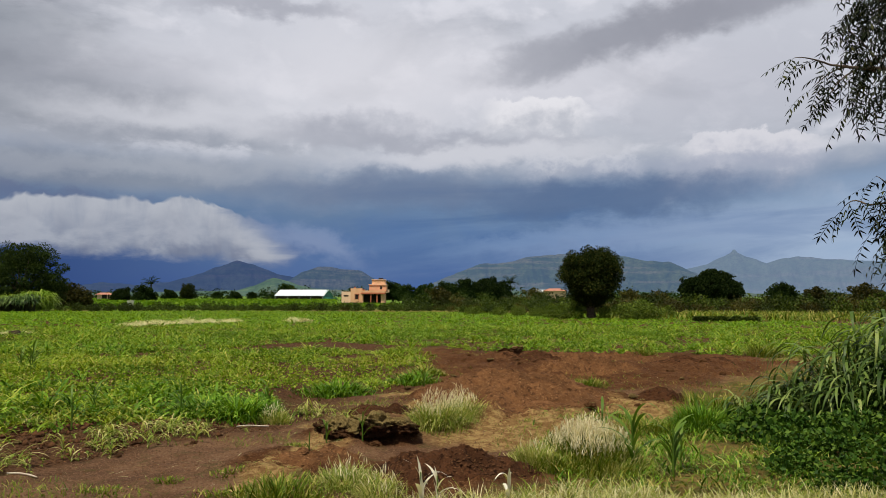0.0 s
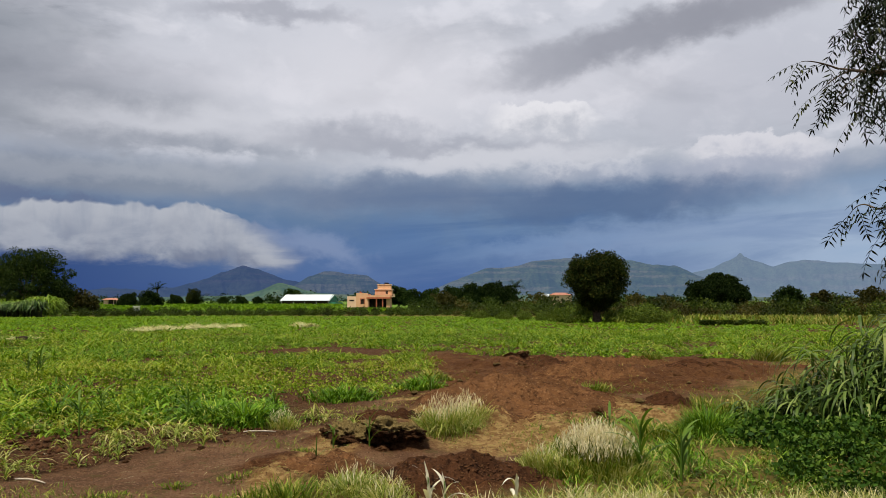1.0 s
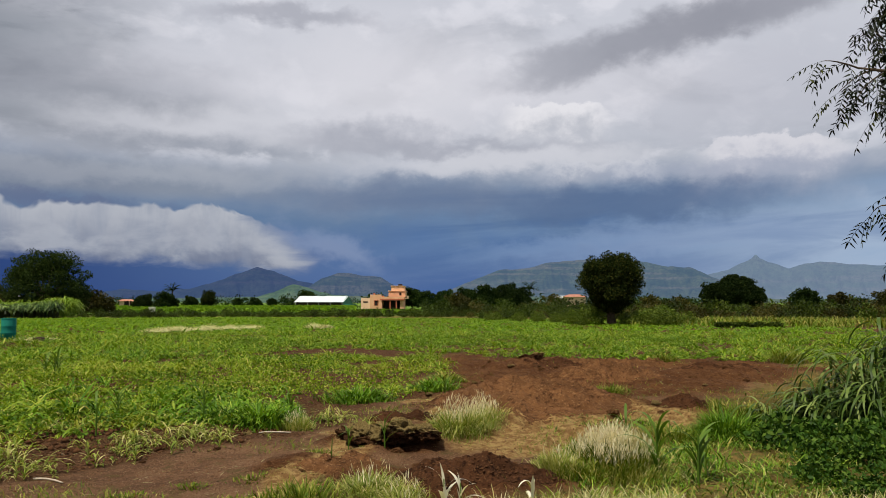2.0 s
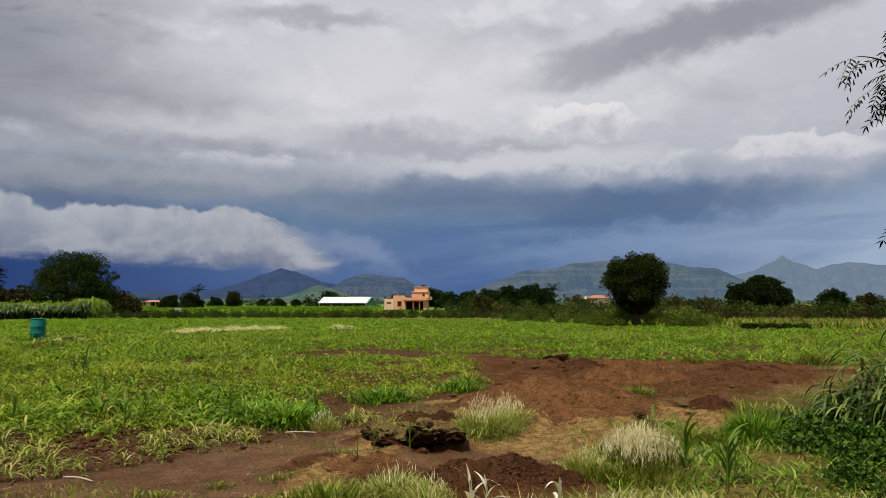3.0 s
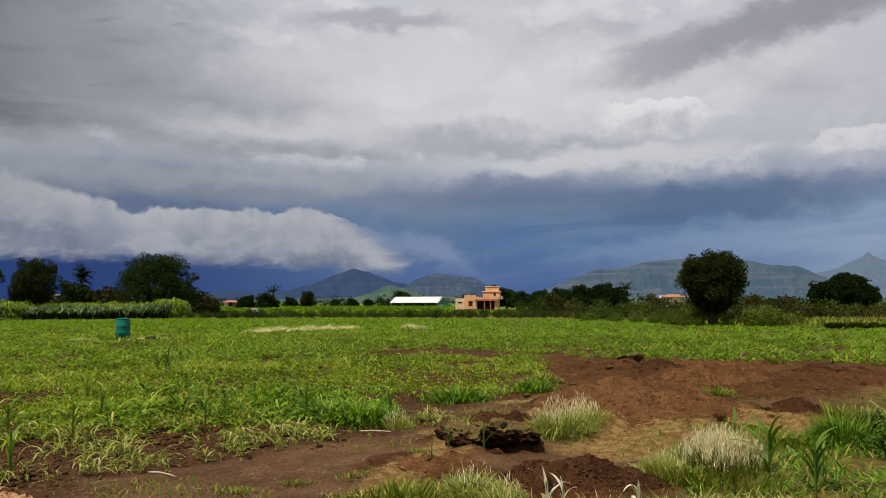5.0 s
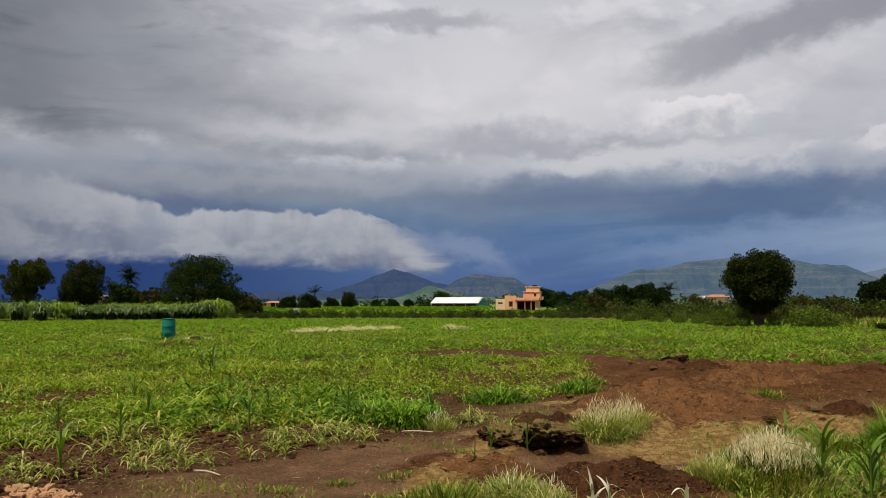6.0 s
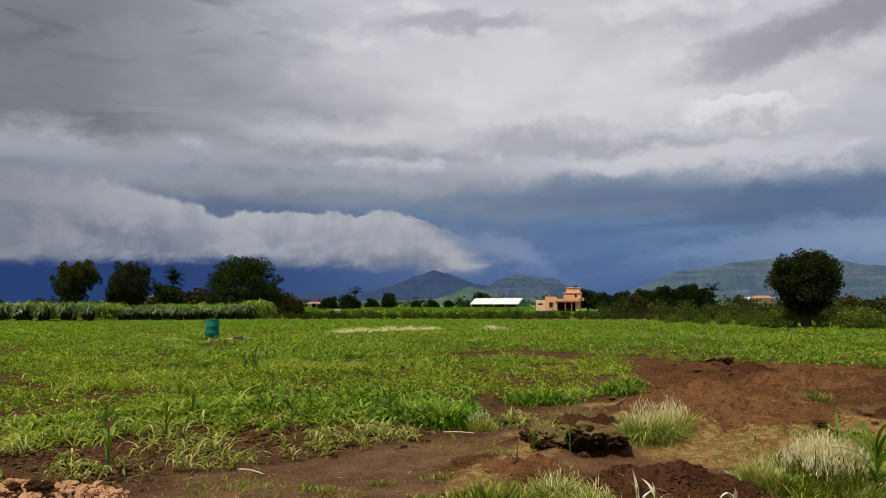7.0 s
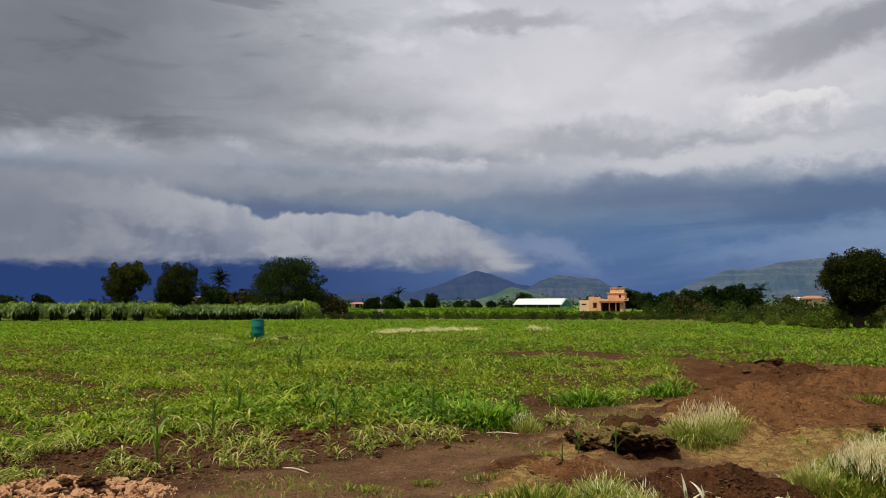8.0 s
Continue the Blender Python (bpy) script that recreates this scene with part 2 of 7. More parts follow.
def place_of(n):
    return n.node("ShaderNodeTexCoord").outputs["Object"]


def leaf_mat(name, stops, through_light=0.3, rough=0.55, patch=0.0, patch_col=(0.2, 0.18, 0.05, 1), gloss=0.12, vary=0.0):
    """Leaves: colour varies from blade to blade, and light comes through."""
    m, n = shader(name)
    rnd = n.node("ShaderNodeNewGeometry").outputs["Random Per Island"]
    one = n.node("ShaderNodeObjectInfo").outputs["Random"]
    v = n.math("FRACT", n.math("ADD", rnd, n.math("MULTIPLY", one, 0.37)))
    col = n.ramp(v, stops)
    if patch:
        where = n.noise(n.node("ShaderNodeNewGeometry").outputs["Position"], patch, 3, 0.6)
        col = n.mix(n.math("MULTIPLY", n.step(where, 0.52, 0.7), 0.8), col, patch_col)
    if vary:
        k = n.fit(one, 0.0, 1.0, 1.0 - vary, 1.0 + vary)
        col = n.mix(1.0, col, n.vec(k, k, n.math("MULTIPLY", k, 0.9)), "MULTIPLY")
    n.put(n.bs.inputs["Base Color"], col)
    n.bs.inputs["Roughness"].default_value = rough
    n.bs.inputs["Specular IOR Level"].default_value = gloss
    tr = n.node("ShaderNodeBsdfTranslucent")
    n.put(tr.inputs[0], n.mix(1.0, col, (1.3, 1.25, 0.6, 1), "MULTIPLY"))
    mx = n.node("ShaderNodeMixShader")
    mx.inputs[0].default_value = through_light
    n.put(mx.inputs[1], n.bs.outputs[0])
    n.put(mx.inputs[2], tr.outputs[0])
    n.put(n.out.inputs[0], mx.outputs[0])
    return m


def rough_mat(name, a, b, scale, rough=0.9, bump_size=0.0, second=None, metal=0.0, fine_scale=None):
    """Two colours by noise at two scales, with relief."""
    m, n = shader(name)
    p = place_of(n)
    big = n.noise(p, scale, 5, 0.6)
    small = n.noise(p, fine_scale or scale * 9, 4, 0.65)
    col = n.mix(n.step(big, 0.35, 0.65), a, b)
    col = n.mix(n.math("MULTIPLY", n.step(small, 0.45, 0.75), 0.5), col, second or tuple(c * 0.55 for c in a[:3]) + (1,))
    n.put(n.bs.inputs["Base Color"], col)
    n.bs.inputs["Roughness"].default_value = rough
    n.bs.inputs["Metallic"].default_value = metal
    n.bs.inputs["Specular IOR Level"].default_value = 0.5 if rough < 0.7 else 0.1
    if bump_size:
        bump(n, n.math("ADD", big, small), 0.6, bump_size)
    return m


def earth_mat(name, dark, mid, light, wide=2.5):
    """Loose crumbly earth: damp and dry patches, dark pores and pale grit, with relief."""
    m, n = shader(name)
    p = place_of(n)
    a, b, c, d = n.noise(p, wide, 5, 0.6), n.noise(p, 15, 5, 0.7), n.noise(p, 33, 4, 0.65), n.noise(p, 75, 3, 0.6)
    col = n.mix(n.step(a, 0.36, 0.64), mid, tuple(x * 0.62 for x in mid[:3]) + (1,))
    col = n.mix(n.math("MULTIPLY", n.step(b, 0.50, 0.64), 0.85), col, dark)
    col = n.mix(n.math("MULTIPLY", n.step(c, 0.54, 0.66), 0.6), col, light)
    col = n.mix(n.math("MULTIPLY", n.step(d, 0.54, 0.68), 0.6), col, dark)
    n.put(n.bs.inputs["Base Color"], col)
    n.bs.inputs["Roughness"].default_value = 0.95
    n.bs.inputs["Specular IOR Level"].default_value = 0.08
    bump(n, n.math("ADD", b, n.math("MULTIPLY", c, 0.7)), 0.7, 0.05)
    return m


M_CROP = leaf_mat("crop_leaf", [(0.0, (0.07, 0.13, 0.006, 1)), (0.35, (0.14, 0.235, 0.012, 1)), (0.7, (0.215, 0.31, 0.020, 1)), (0.9, (0.33, 0.39, 0.05, 1)), (1.0, (0.50, 0.44, 0.15, 1))], 0.3, patch=0.35, patch_col=(0.25, 0.25, 0.03, 1))
M_LUSH = leaf_mat("lush_leaf", [(0.0, (0.028, 0.08, 0.005, 1)), (0.5, (0.085, 0.19, 0.010, 1)), (0.85, (0.16, 0.29, 0.02, 1)), (1.0, (0.32, 0.40, 0.06, 1))], 0.22)
M_CROP_FAR = leaf_mat("far_crop_leaf", [(0.0, (0.055, 0.125, 0.005, 1)), (0.5, (0.115, 0.23, 0.009, 1)), (1.0, (0.215, 0.335, 0.02, 1))], 0.34, patch=0.1, patch_col=(0.12, 0.205, 0.012, 1))
M_CROP_MID = leaf_mat("middle_crop_leaf", [(0.0, (0.05, 0.115, 0.005, 1)), (0.4, (0.115, 0.22, 0.010, 1)), (0.8, (0.20, 0.31, 0.02, 1)), (1.0, (0.38, 0.40, 0.08, 1))], 0.3, patch=0.3, patch_col=(0.17, 0.21, 0.02, 1))
M_FIELD_WEED = leaf_mat("field_weed_leaf", [(0.0, (0.05, 0.11, 0.010, 1)), (0.6, (0.10, 0.19, 0.014, 1)), (1.0, (0.20, 0.29, 0.035, 1))], 0.28)
M_GRASS = leaf_mat("green_grass", [(0.0, (0.05, 0.095, 0.006, 1)), (0.45, (0.11, 0.165, 0.012, 1)), (0.8, (0.22, 0.24, 0.03, 1)), (1.0, (0.44, 0.36, 0.13, 1))], 0.2)
M_DRY = leaf_mat("dry_grass", [(0.0, (0.11, 0.17, 0.018, 1)), (0.35, (0.23, 0.28, 0.045, 1)), (0.7, (0.40, 0.40, 0.12, 1)), (1.0, (0.56, 0.50, 0.25, 1))], 0.28)
M_HEAP = earth_mat("loose_dark_earth", (0.010, 0.004, 0.002, 1), (0.066, 0.027, 0.012, 1), (0.13, 0.062, 0.028, 1), 5)
M_HEAP_MID = earth_mat("moist_brown_earth", (0.030, 0.012, 0.006, 1), (0.125, 0.053, 0.022, 1), (0.20, 0.10, 0.046, 1), 3)
M_STRAW_BED = rough_mat("matted_straw", (0.44, 0.45, 0.22, 1), (0.58, 0.57, 0.33, 1), 5, 0.95, 0.03, (0.40, 0.38, 0.20, 1), fine_scale=40)
M_HEAP_RED = earth_mat("loose_red_earth", (0.045, 0.019, 0.009, 1), (0.155, 0.072, 0.030, 1), (0.27, 0.15, 0.072, 1))
M_BITS_DARK = rough_mat("dark_earth_bits", (0.050, 0.022, 0.011, 1), (0.10, 0.046, 0.020, 1), 14, 0.95, 0.0, (0.030, 0.013, 0.007, 1), fine_scale=60)
M_BITS_RED = rough_mat("red_earth_bits", (0.105, 0.046, 0.020, 1), (0.19, 0.095, 0.042, 1), 9, 0.95, 0.0, (0.070, 0.030, 0.014, 1), fine_scale=40)
M_CRUMB = rough_mat("track_crumbs", (0.13, 0.075, 0.042, 1), (0.24, 0.15, 0.085, 1), 3, 0.95)
M_PLUME = leaf_mat("pale_plumes", [(0.0, (0.56, 0.50, 0.36, 1)), (0.6, (0.72, 0.66, 0.50, 1)), (1.0, (0.84, 0.80, 0.68, 1))], 0.4, 0.8)
M_FRINGE = leaf_mat("straw_pale_grass", [(0.0, (0.26, 0.29, 0.09, 1)), (0.4, (0.42, 0.42, 0.20, 1)), (0.8, (0.58, 0.54, 0.34, 1)), (1.0, (0.68, 0.62, 0.44, 1))], 0.3)
M_EDGE = leaf_mat("yellowing_leaf", [(0.0, (0.10, 0.16, 0.018, 1)), (0.45, (0.21, 0.27, 0.045, 1)), (0.75, (0.36, 0.38, 0.10, 1)), (1.0, (0.54, 0.48, 0.24, 1))], 0.3)
M_MAIZE = leaf_mat("maize_leaf", [(0.0, (0.030, 0.080, 0.008, 1)), (0.7, (0.075, 0.145, 0.014, 1)), (1.0, (0.13, 0.21, 0.025, 1))], 0.25, gloss=0.25)
M_BLEACHED = leaf_mat("bleached_leaf", [(0.0, (0.55, 0.52, 0.42, 1)), (1.0, (0.75, 0.73, 0.66, 1))], 0.3)
M_NAPIER = leaf_mat("napier_leaf", [(0.0, (0.018, 0.042, 0.005, 1)), (0.55, (0.055, 0.100, 0.015, 1)), (0.85, (0.13, 0.19, 0.04, 1)), (1.0, (0.24, 0.29, 0.09, 1))], 0.18, 0.5, gloss=0.2)
# one leaf twice: shaded front row painted dark, lit rear tops painted light
M_FODDER_SHADED = leaf_mat("shaded_fodder_leaf", [(0.0, (0.012, 0.036, 0.006, 1)), (0.55, (0.035, 0.085, 0.012, 1)), (0.8, (0.16, 0.26, 0.05, 1)), (1.0, (0.30, 0.40, 0.12, 1))], 0.08, 0.35, gloss=0.35)
M_FODDER_LIT = leaf_mat("lit_fodder_leaf", [(0.0, (0.08, 0.16, 0.012, 1)), (0.6, (0.16, 0.26, 0.022, 1)), (1.0, (0.28, 0.36, 0.06, 1))], 0.25, 0.5)
# stem colour darkened to paint in the shade below the drooping leaves
M_CANE_SHADE = rough_mat("shade_painted_cane", (0.016, 0.024, 0.007, 1), (0.035, 0.042, 0.012, 1), 3, 0.9)
M_WEED = leaf_mat("weed_leaf", [(0.0, (0.014, 0.042, 0.005, 1)), (0.6, (0.038, 0.090, 0.009, 1)), (1.0, (0.10, 0.165, 0.022, 1))], 0.2)
M_TREE = leaf_mat("tree_leaf", [(0.0, (0.008, 0.016, 0.003, 1)), (0.6, (0.018, 0.030, 0.005, 1)), (1.0, (0.060, 0.060, 0.011, 1))], 0.14, 0.7, gloss=0.05)
M_TREE_B = leaf_mat("feathery_tree_leaf", [(0.0, (0.012, 0.025, 0.005, 1)), (0.6, (0.024, 0.042, 0.008, 1)), (1.0, (0.046, 0.066, 0.014, 1))], 0.2, 0.7, gloss=0.05)
M_TREE_OLIVE = leaf_mat("olive_tree_leaf", [(0.0, (0.018, 0.028, 0.004, 1)), (0.6, (0.042, 0.054, 0.008, 1)), (1.0, (0.085, 0.088, 0.015, 1))], 0.2, 0.7, gloss=0.05)
M_TREE_FAR = leaf_mat("distant_leaf", [(0.0, (0.007, 0.018, 0.005, 1)), (0.6, (0.016, 0.032, 0.007, 1)), (1.0, (0.034, 0.052, 0.010, 1))], 0.15, 0.75, vary=0.35, gloss=0.05)
M_SHRUB = leaf_mat("shrub_leaf", [(0.0, (0.012, 0.026, 0.003, 1)), (0.5, (0.030, 0.052, 0.006, 1)), (1.0, (0.070, 0.096, 0.012, 1))], 0.18, vary=0.5)
M_SHRUB_DRY = leaf_mat("brownish_shrub_leaf", [(0.0, (0.020, 0.026, 0.005, 1)), (0.5, (0.042, 0.042, 0.009, 1)), (1.0, (0.08, 0.068, 0.015, 1))], 0.2, vary=0.4)
M_NEEM = leaf_mat("neem_leaf", [(0.0, (0.006, 0.010, 0.005, 1)), (0.85, (0.012, 0.019, 0.007, 1)), (1.0, (0.06, 0.065, 0.012, 1))], 0.08, 0.5, gloss=0.1)
M_BUSH = leaf_mat("bright_bush_leaf", [(0.0, (0.032, 0.062, 0.006, 1)), (0.5, (0.080, 0.128, 0.013, 1)), (1.0, (0.165, 0.21, 0.03, 1))], 0.25)
M_BARK = rough_mat("bark", (0.07, 0.05, 0.035, 1), (0.12, 0.09, 0.065, 1), 6, 0.95, 0.02)
M_SOIL = earth_mat("turned_soil", (0.026, 0.012, 0.006, 1), (0.11, 0.052, 0.023, 1), (0.18, 0.10, 0.048, 1), 4)



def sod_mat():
    """A turned sod: matted straw-coloured crust on its upper side, dark earth below; lit top and shaded sides are
    painted in too.
    """
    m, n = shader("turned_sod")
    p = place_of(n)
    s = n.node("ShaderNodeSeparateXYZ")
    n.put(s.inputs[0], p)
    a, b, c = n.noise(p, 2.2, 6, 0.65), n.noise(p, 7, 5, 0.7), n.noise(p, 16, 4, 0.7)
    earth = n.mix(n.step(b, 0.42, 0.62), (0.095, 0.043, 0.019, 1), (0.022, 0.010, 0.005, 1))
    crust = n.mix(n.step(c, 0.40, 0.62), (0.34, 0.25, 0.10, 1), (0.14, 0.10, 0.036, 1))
    # pale tops, dark sides by height: lit top and shaded front painted in
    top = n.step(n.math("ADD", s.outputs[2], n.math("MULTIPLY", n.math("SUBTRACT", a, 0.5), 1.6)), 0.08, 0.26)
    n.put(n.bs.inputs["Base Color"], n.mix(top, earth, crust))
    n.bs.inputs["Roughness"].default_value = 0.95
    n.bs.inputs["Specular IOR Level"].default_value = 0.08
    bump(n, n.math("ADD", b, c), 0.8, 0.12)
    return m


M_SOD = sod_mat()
M_RUBBLE = rough_mat("brick_rubble", (0.42, 0.21, 0.11, 1), (0.56, 0.35, 0.21, 1), 9, 0.9, 0.01, (0.24, 0.12, 0.07, 1))
M_STRAW = leaf_mat("straw", [(0.0, (0.40, 0.40, 0.19, 1)), (1.0, (0.64, 0.60, 0.38, 1))], 0.2, 0.8)
M_WOOD = rough_mat("weathered_stick", (0.38, 0.32, 0.25, 1), (0.48, 0.42, 0.34, 1), 20, 0.85)
M_WALL = rough_mat("salmon_paint", (0.66, 0.37, 0.22, 1), (0.72, 0.42, 0.26, 1), 0.5, 0.85, 0.003, (0.55, 0.30, 0.18, 1), fine_scale=8)
M_WALL_PALE = rough_mat("pale_salmon_paint", (0.72, 0.48, 0.34, 1), (0.78, 0.55, 0.40, 1), 0.5, 0.85, 0.003, (0.6, 0.4, 0.28, 1), fine_scale=8)
M_TRIM = rough_mat("brick_red_paint", (0.42, 0.12, 0.07, 1), (0.48, 0.16, 0.09, 1), 1.0, 0.8)
# near black: paints in shade inside openings, and colours the black tank
M_DARK = rough_mat("shade_and_black", (0.03, 0.022, 0.02, 1), (0.045, 0.03, 0.025, 1), 1.0, 0.9)
M_ROOF = rough_mat("white_roof_sheet", (0.56, 0.62, 0.68, 1), (0.63, 0.68, 0.73, 1), 0.4, 0.5, 0.0, (0.50, 0.56, 0.63, 1))
M_TARP = rough_mat("green_tarp", (0.02, 0.16, 0.10, 1), (0.03, 0.20, 0.13, 1), 0.8, 0.6)
M_TEAL = rough_mat("teal_plastic", (0.010, 0.15, 0.118, 1), (0.014, 0.18, 0.14, 1), 3, 0.75, 0.0, (0.006, 0.10, 0.075, 1))
M_TILE = rough_mat("dull_red_tiles", (0.34, 0.15, 0.11, 1), (0.42, 0.20, 0.15, 1), 1.0, 0.85)
M_WHITE = rough_mat("white_paint", (0.72, 0.70, 0.66, 1), (0.78, 0.76, 0.72, 1), 2, 0.8)
M_TIN = rough_mat("grey_metal", (0.3, 0.3, 0.3, 1), (0.4, 0.4, 0.4, 1), 2, 0.5, metal=0.6)


# ---------- mesh helpers ----------
def mesh_of(name, verts, faces, mat, smooth=False):
    """A mesh from an (n, 3) array and an array of triangles or quads."""
    verts, faces = np.asarray(verts, np.float32), np.asarray(faces, np.int32)
    me = bpy.data.meshes.new(name)
    k = faces.shape[1]
    me.vertices.add(len(verts))
    me.vertices.foreach_set("co", verts.ravel())
    me.loops.add(faces.size)
    me.loops.foreach_set("vertex_index", faces.ravel())
    me.polygons.add(len(faces))
    me.polygons.foreach_set("loop_start", np.arange(0, faces.size, k, dtype=np.int32))
    me.polygons.foreach_set("loop_total", np.full(len(faces), k, np.int32))
    if smooth:
        me.polygons.foreach_set("use_smooth", np.ones(len(faces), bool))
    me.update(calc_edges=True)
    if mat is not None:
        me.materials.append(mat)
    return me


def bm_mesh(name, bm, mat, smooth=False):
    me = bpy.data.meshes.new(name)
    bm.to_mesh(me)
    bm.free()
    me.materials.append(mat)
    for p in me.polygons:
        p.use_smooth = smooth
    return me


def part(name, data, parent, label="", m=None):
    ob = new(name, data)
    ob.parent = parent
    if m is not None:
        ob.matrix_basis = m
    if label:
        ob["label"] = label
    return ob


def thing(name, at, label, category, data=None, group="", kind="", turn=0.0):
    ob = new(name, data)
    ob.matrix_basis = pose(at[0], at[1], at[2], 0, 0, turn)
    return tagged(ob, label, category, group, kind)


def lattice(ix, iy, seed):
    h = (ix.astype(np.int64) * 374761393 + iy.astype(np.int64) * 668265263 + seed * 974711) & 0x7FFFFFFF
    h = ((h ^ (h >> 13)) * 1274126177) & 0x7FFFFFFF
    return ((h ^ (h >> 16)) & 0xFFFF) / 65535.0


def vnoise(x, y, scale, seed=0, octaves=3):
    """Smooth noise from 0 to 1."""
    x, y = np.asarray(x, float) * scale, np.asarray(y, float) * scale
    total, amp, norm = 0.0, 1.0, 0.0
    for o in range(octaves):
        ix, iy = np.floor(x), np.floor(y)
        fx, fy = x - ix, y - iy
        fx, fy = fx * fx * (3 - 2 * fx), fy * fy * (3 - 2 * fy)
        a, b = lattice(ix, iy, seed + o), lattice(ix + 1, iy, seed + o)
        c, d = lattice(ix, iy + 1, seed + o), lattice(ix + 1, iy + 1, seed + o)
        total = total + amp * ((a * (1 - fx) + b * fx) * (1 - fy) + (c * (1 - fx) + d * fx) * fy)
        norm += amp
        amp *= 0.5
        x, y = x * 2.03 + 17.1, y * 2.03 + 5.3
    return total / norm


def sstep(v, lo, hi):
    t = np.clip((np.asarray(v, float) - lo) / (hi - lo), 0, 1)
    return t * t * (3 - 2 * t)


def blades(rng, base, az_, length, width, lean0, lean1, segs=3, twist=0.6, fold=None):
    """Grass blades as arching strips. All arrays have one value for each blade; lean in radians from upright at foot and tip."""
    n = len(base)
    s = np.linspace(0, 1, segs + 1)
    dirx, diry = np.cos(az_), np.sin(az_)
    tw = az_ + np.pi / 2 + rng.uniform(-twist, twist, n)
    sx, sy = np.cos(tw), np.sin(tw)
    r = np.zeros(n)
    z = np.zeros(n)
    verts = np.zeros((n, 2 * segs + 1, 3))
    for i in range(segs + 1):
        if i:
            th = lean0 + (lean1 - lean0) * (s[i] + s[i - 1]) / 2
            r = r + np.sin(th) * length / segs
            z = z + np.cos(th) * length / segs
        w = width * (0.55 + 0.9 * s[i] if s[i] < 0.4 else 1.0 - ((s[i] - 0.4) / 0.6) ** 1.6) / 2
        cx, cy, cz = base[:, 0] + dirx * r, base[:, 1] + diry * r, base[:, 2] + z
        if i < segs:
            verts[:, 2 * i] = np.stack([cx - sx * w, cy - sy * w, cz], 1)
            verts[:, 2 * i + 1] = np.stack([cx + sx * w, cy + sy * w, cz], 1)
        else:
            verts[:, 2 * i] = np.stack([cx, cy, cz], 1)
    tris = []
    for i in range(segs - 1):
        a = 2 * i
        tris += [(a, a + 1, a + 3), (a, a + 3, a + 2)]
    a = 2 * (segs - 1)
    tris.append((a, a + 1, a + 2))
    faces = (np.arange(n)[:, None, None] * (2 * segs + 1) + np.array(tris)[None]).reshape(-1, 3)
    return verts.reshape(-1, 3), faces


def join(parts):
    """Joins (verts, faces) pairs."""
    vs, fs, k = [], [], 0
    for v, f in parts:
        vs.append(v)
        fs.append(f + k)
        k += len(v)
    return np.concatenate(vs), np.concatenate(fs)


def tube(points, radii, sides=7):
    """A tapered limb along points; returns verts and quads."""
    pts = [Vector(p) for p in points]
    vs, fs = [], []
    for i, p in enumerate(pts):
        d = (pts[min(i + 1, len(pts) - 1)] - pts[max(i - 1, 0)]).normalized()
        a = d.orthogonal().normalized()
        b = d.cross(a)
        for k in range(sides):
            t = 2 * math.pi * k / sides
            vs.append(p + (a * math.cos(t) + b * math.sin(t)) * radii[i])
        if i:
            o = (i - 1) * sides
            for k in range(sides):
                k2 = (k + 1) % sides
                fs.append((o + k, o + k2, o + sides + k2, o + sides + k))
    return np.array([tuple(v) for v in vs]), np.array(fs)


def leaf_cards(rng, pts, size, out=None, bias=0.3):
    """Small pointed leaves (two triangles each, folded) at the points."""
    n = len(pts)
    a = rng.normal(size=(n, 3))
    if out is not None:
        a = a + out * bias
    a[:, 2] -= 0.2
    a /= np.linalg.norm(a, axis=1)[:, None]
    b = np.cross(a, rng.normal(size=(n, 3)))
    b /= np.linalg.norm(b, axis=1)[:, None] + 1e-9
    c = np.cross(a, b)
    L = size * rng.uniform(0.6, 1.4, n)[:, None]
    v = np.stack([pts - a * L * 0.5, pts + b * L * 0.32 + c * L * 0.08, pts + a * L * 0.5, pts - b * L * 0.32 + c * L * 0.08], 1)
    f = (np.arange(n)[:, None, None] * 4 + np.array([(0, 1, 2), (0, 2, 3)])[None]).reshape(-1, 3)
    return v.reshape(-1, 3), f


def crown_points(rng, lumps, n, clumps=26, fill=0.35, rag=0.3):
    """Leaf places in clumps over a set of ellipsoids (x, y, z, rx, ry, rz)."""
    vol = np.array([l[3] * l[4] * l[5] for l in lumps]) ** 0.66
    share = (vol / vol.sum() * n).astype(int)
    pts, outs = [], []
    for (x, y, z, rx, ry, rz), k in zip(lumps, share):
        R = np.array([rx, ry, rz])
        cd = rng.normal(size=(clumps, 3))
        cd /= np.linalg.norm(cd, axis=1)[:, None]
        cc = cd * rng.uniform(0.72, 1.0 + rag * 0.35, (clumps, 1))
        crad = rng.uniform(0.16, 0.34, clumps)
        ki = int(k * (1 - fill))
        which = rng.integers(0, clumps, ki)
        d = rng.normal(size=(ki, 3))
        d /= np.linalg.norm(d, axis=1)[:, None]
        p = cc[which] + d * (crad[which] * rng.uniform(0.3, 1.0, ki) ** 0.5)[:, None]
        d2 = rng.normal(size=(k - ki, 3))
        d2 /= np.linalg.norm(d2, axis=1)[:, None]
        q = d2 * (rng.uniform(0.2, 0.93, k - ki) ** 0.6)[:, None]
        for a in (p, q):
            pts.append(a * R + np.array([x, y, z]))
            outs.append(a)
    return np.concatenate(pts), np.concatenate(outs)


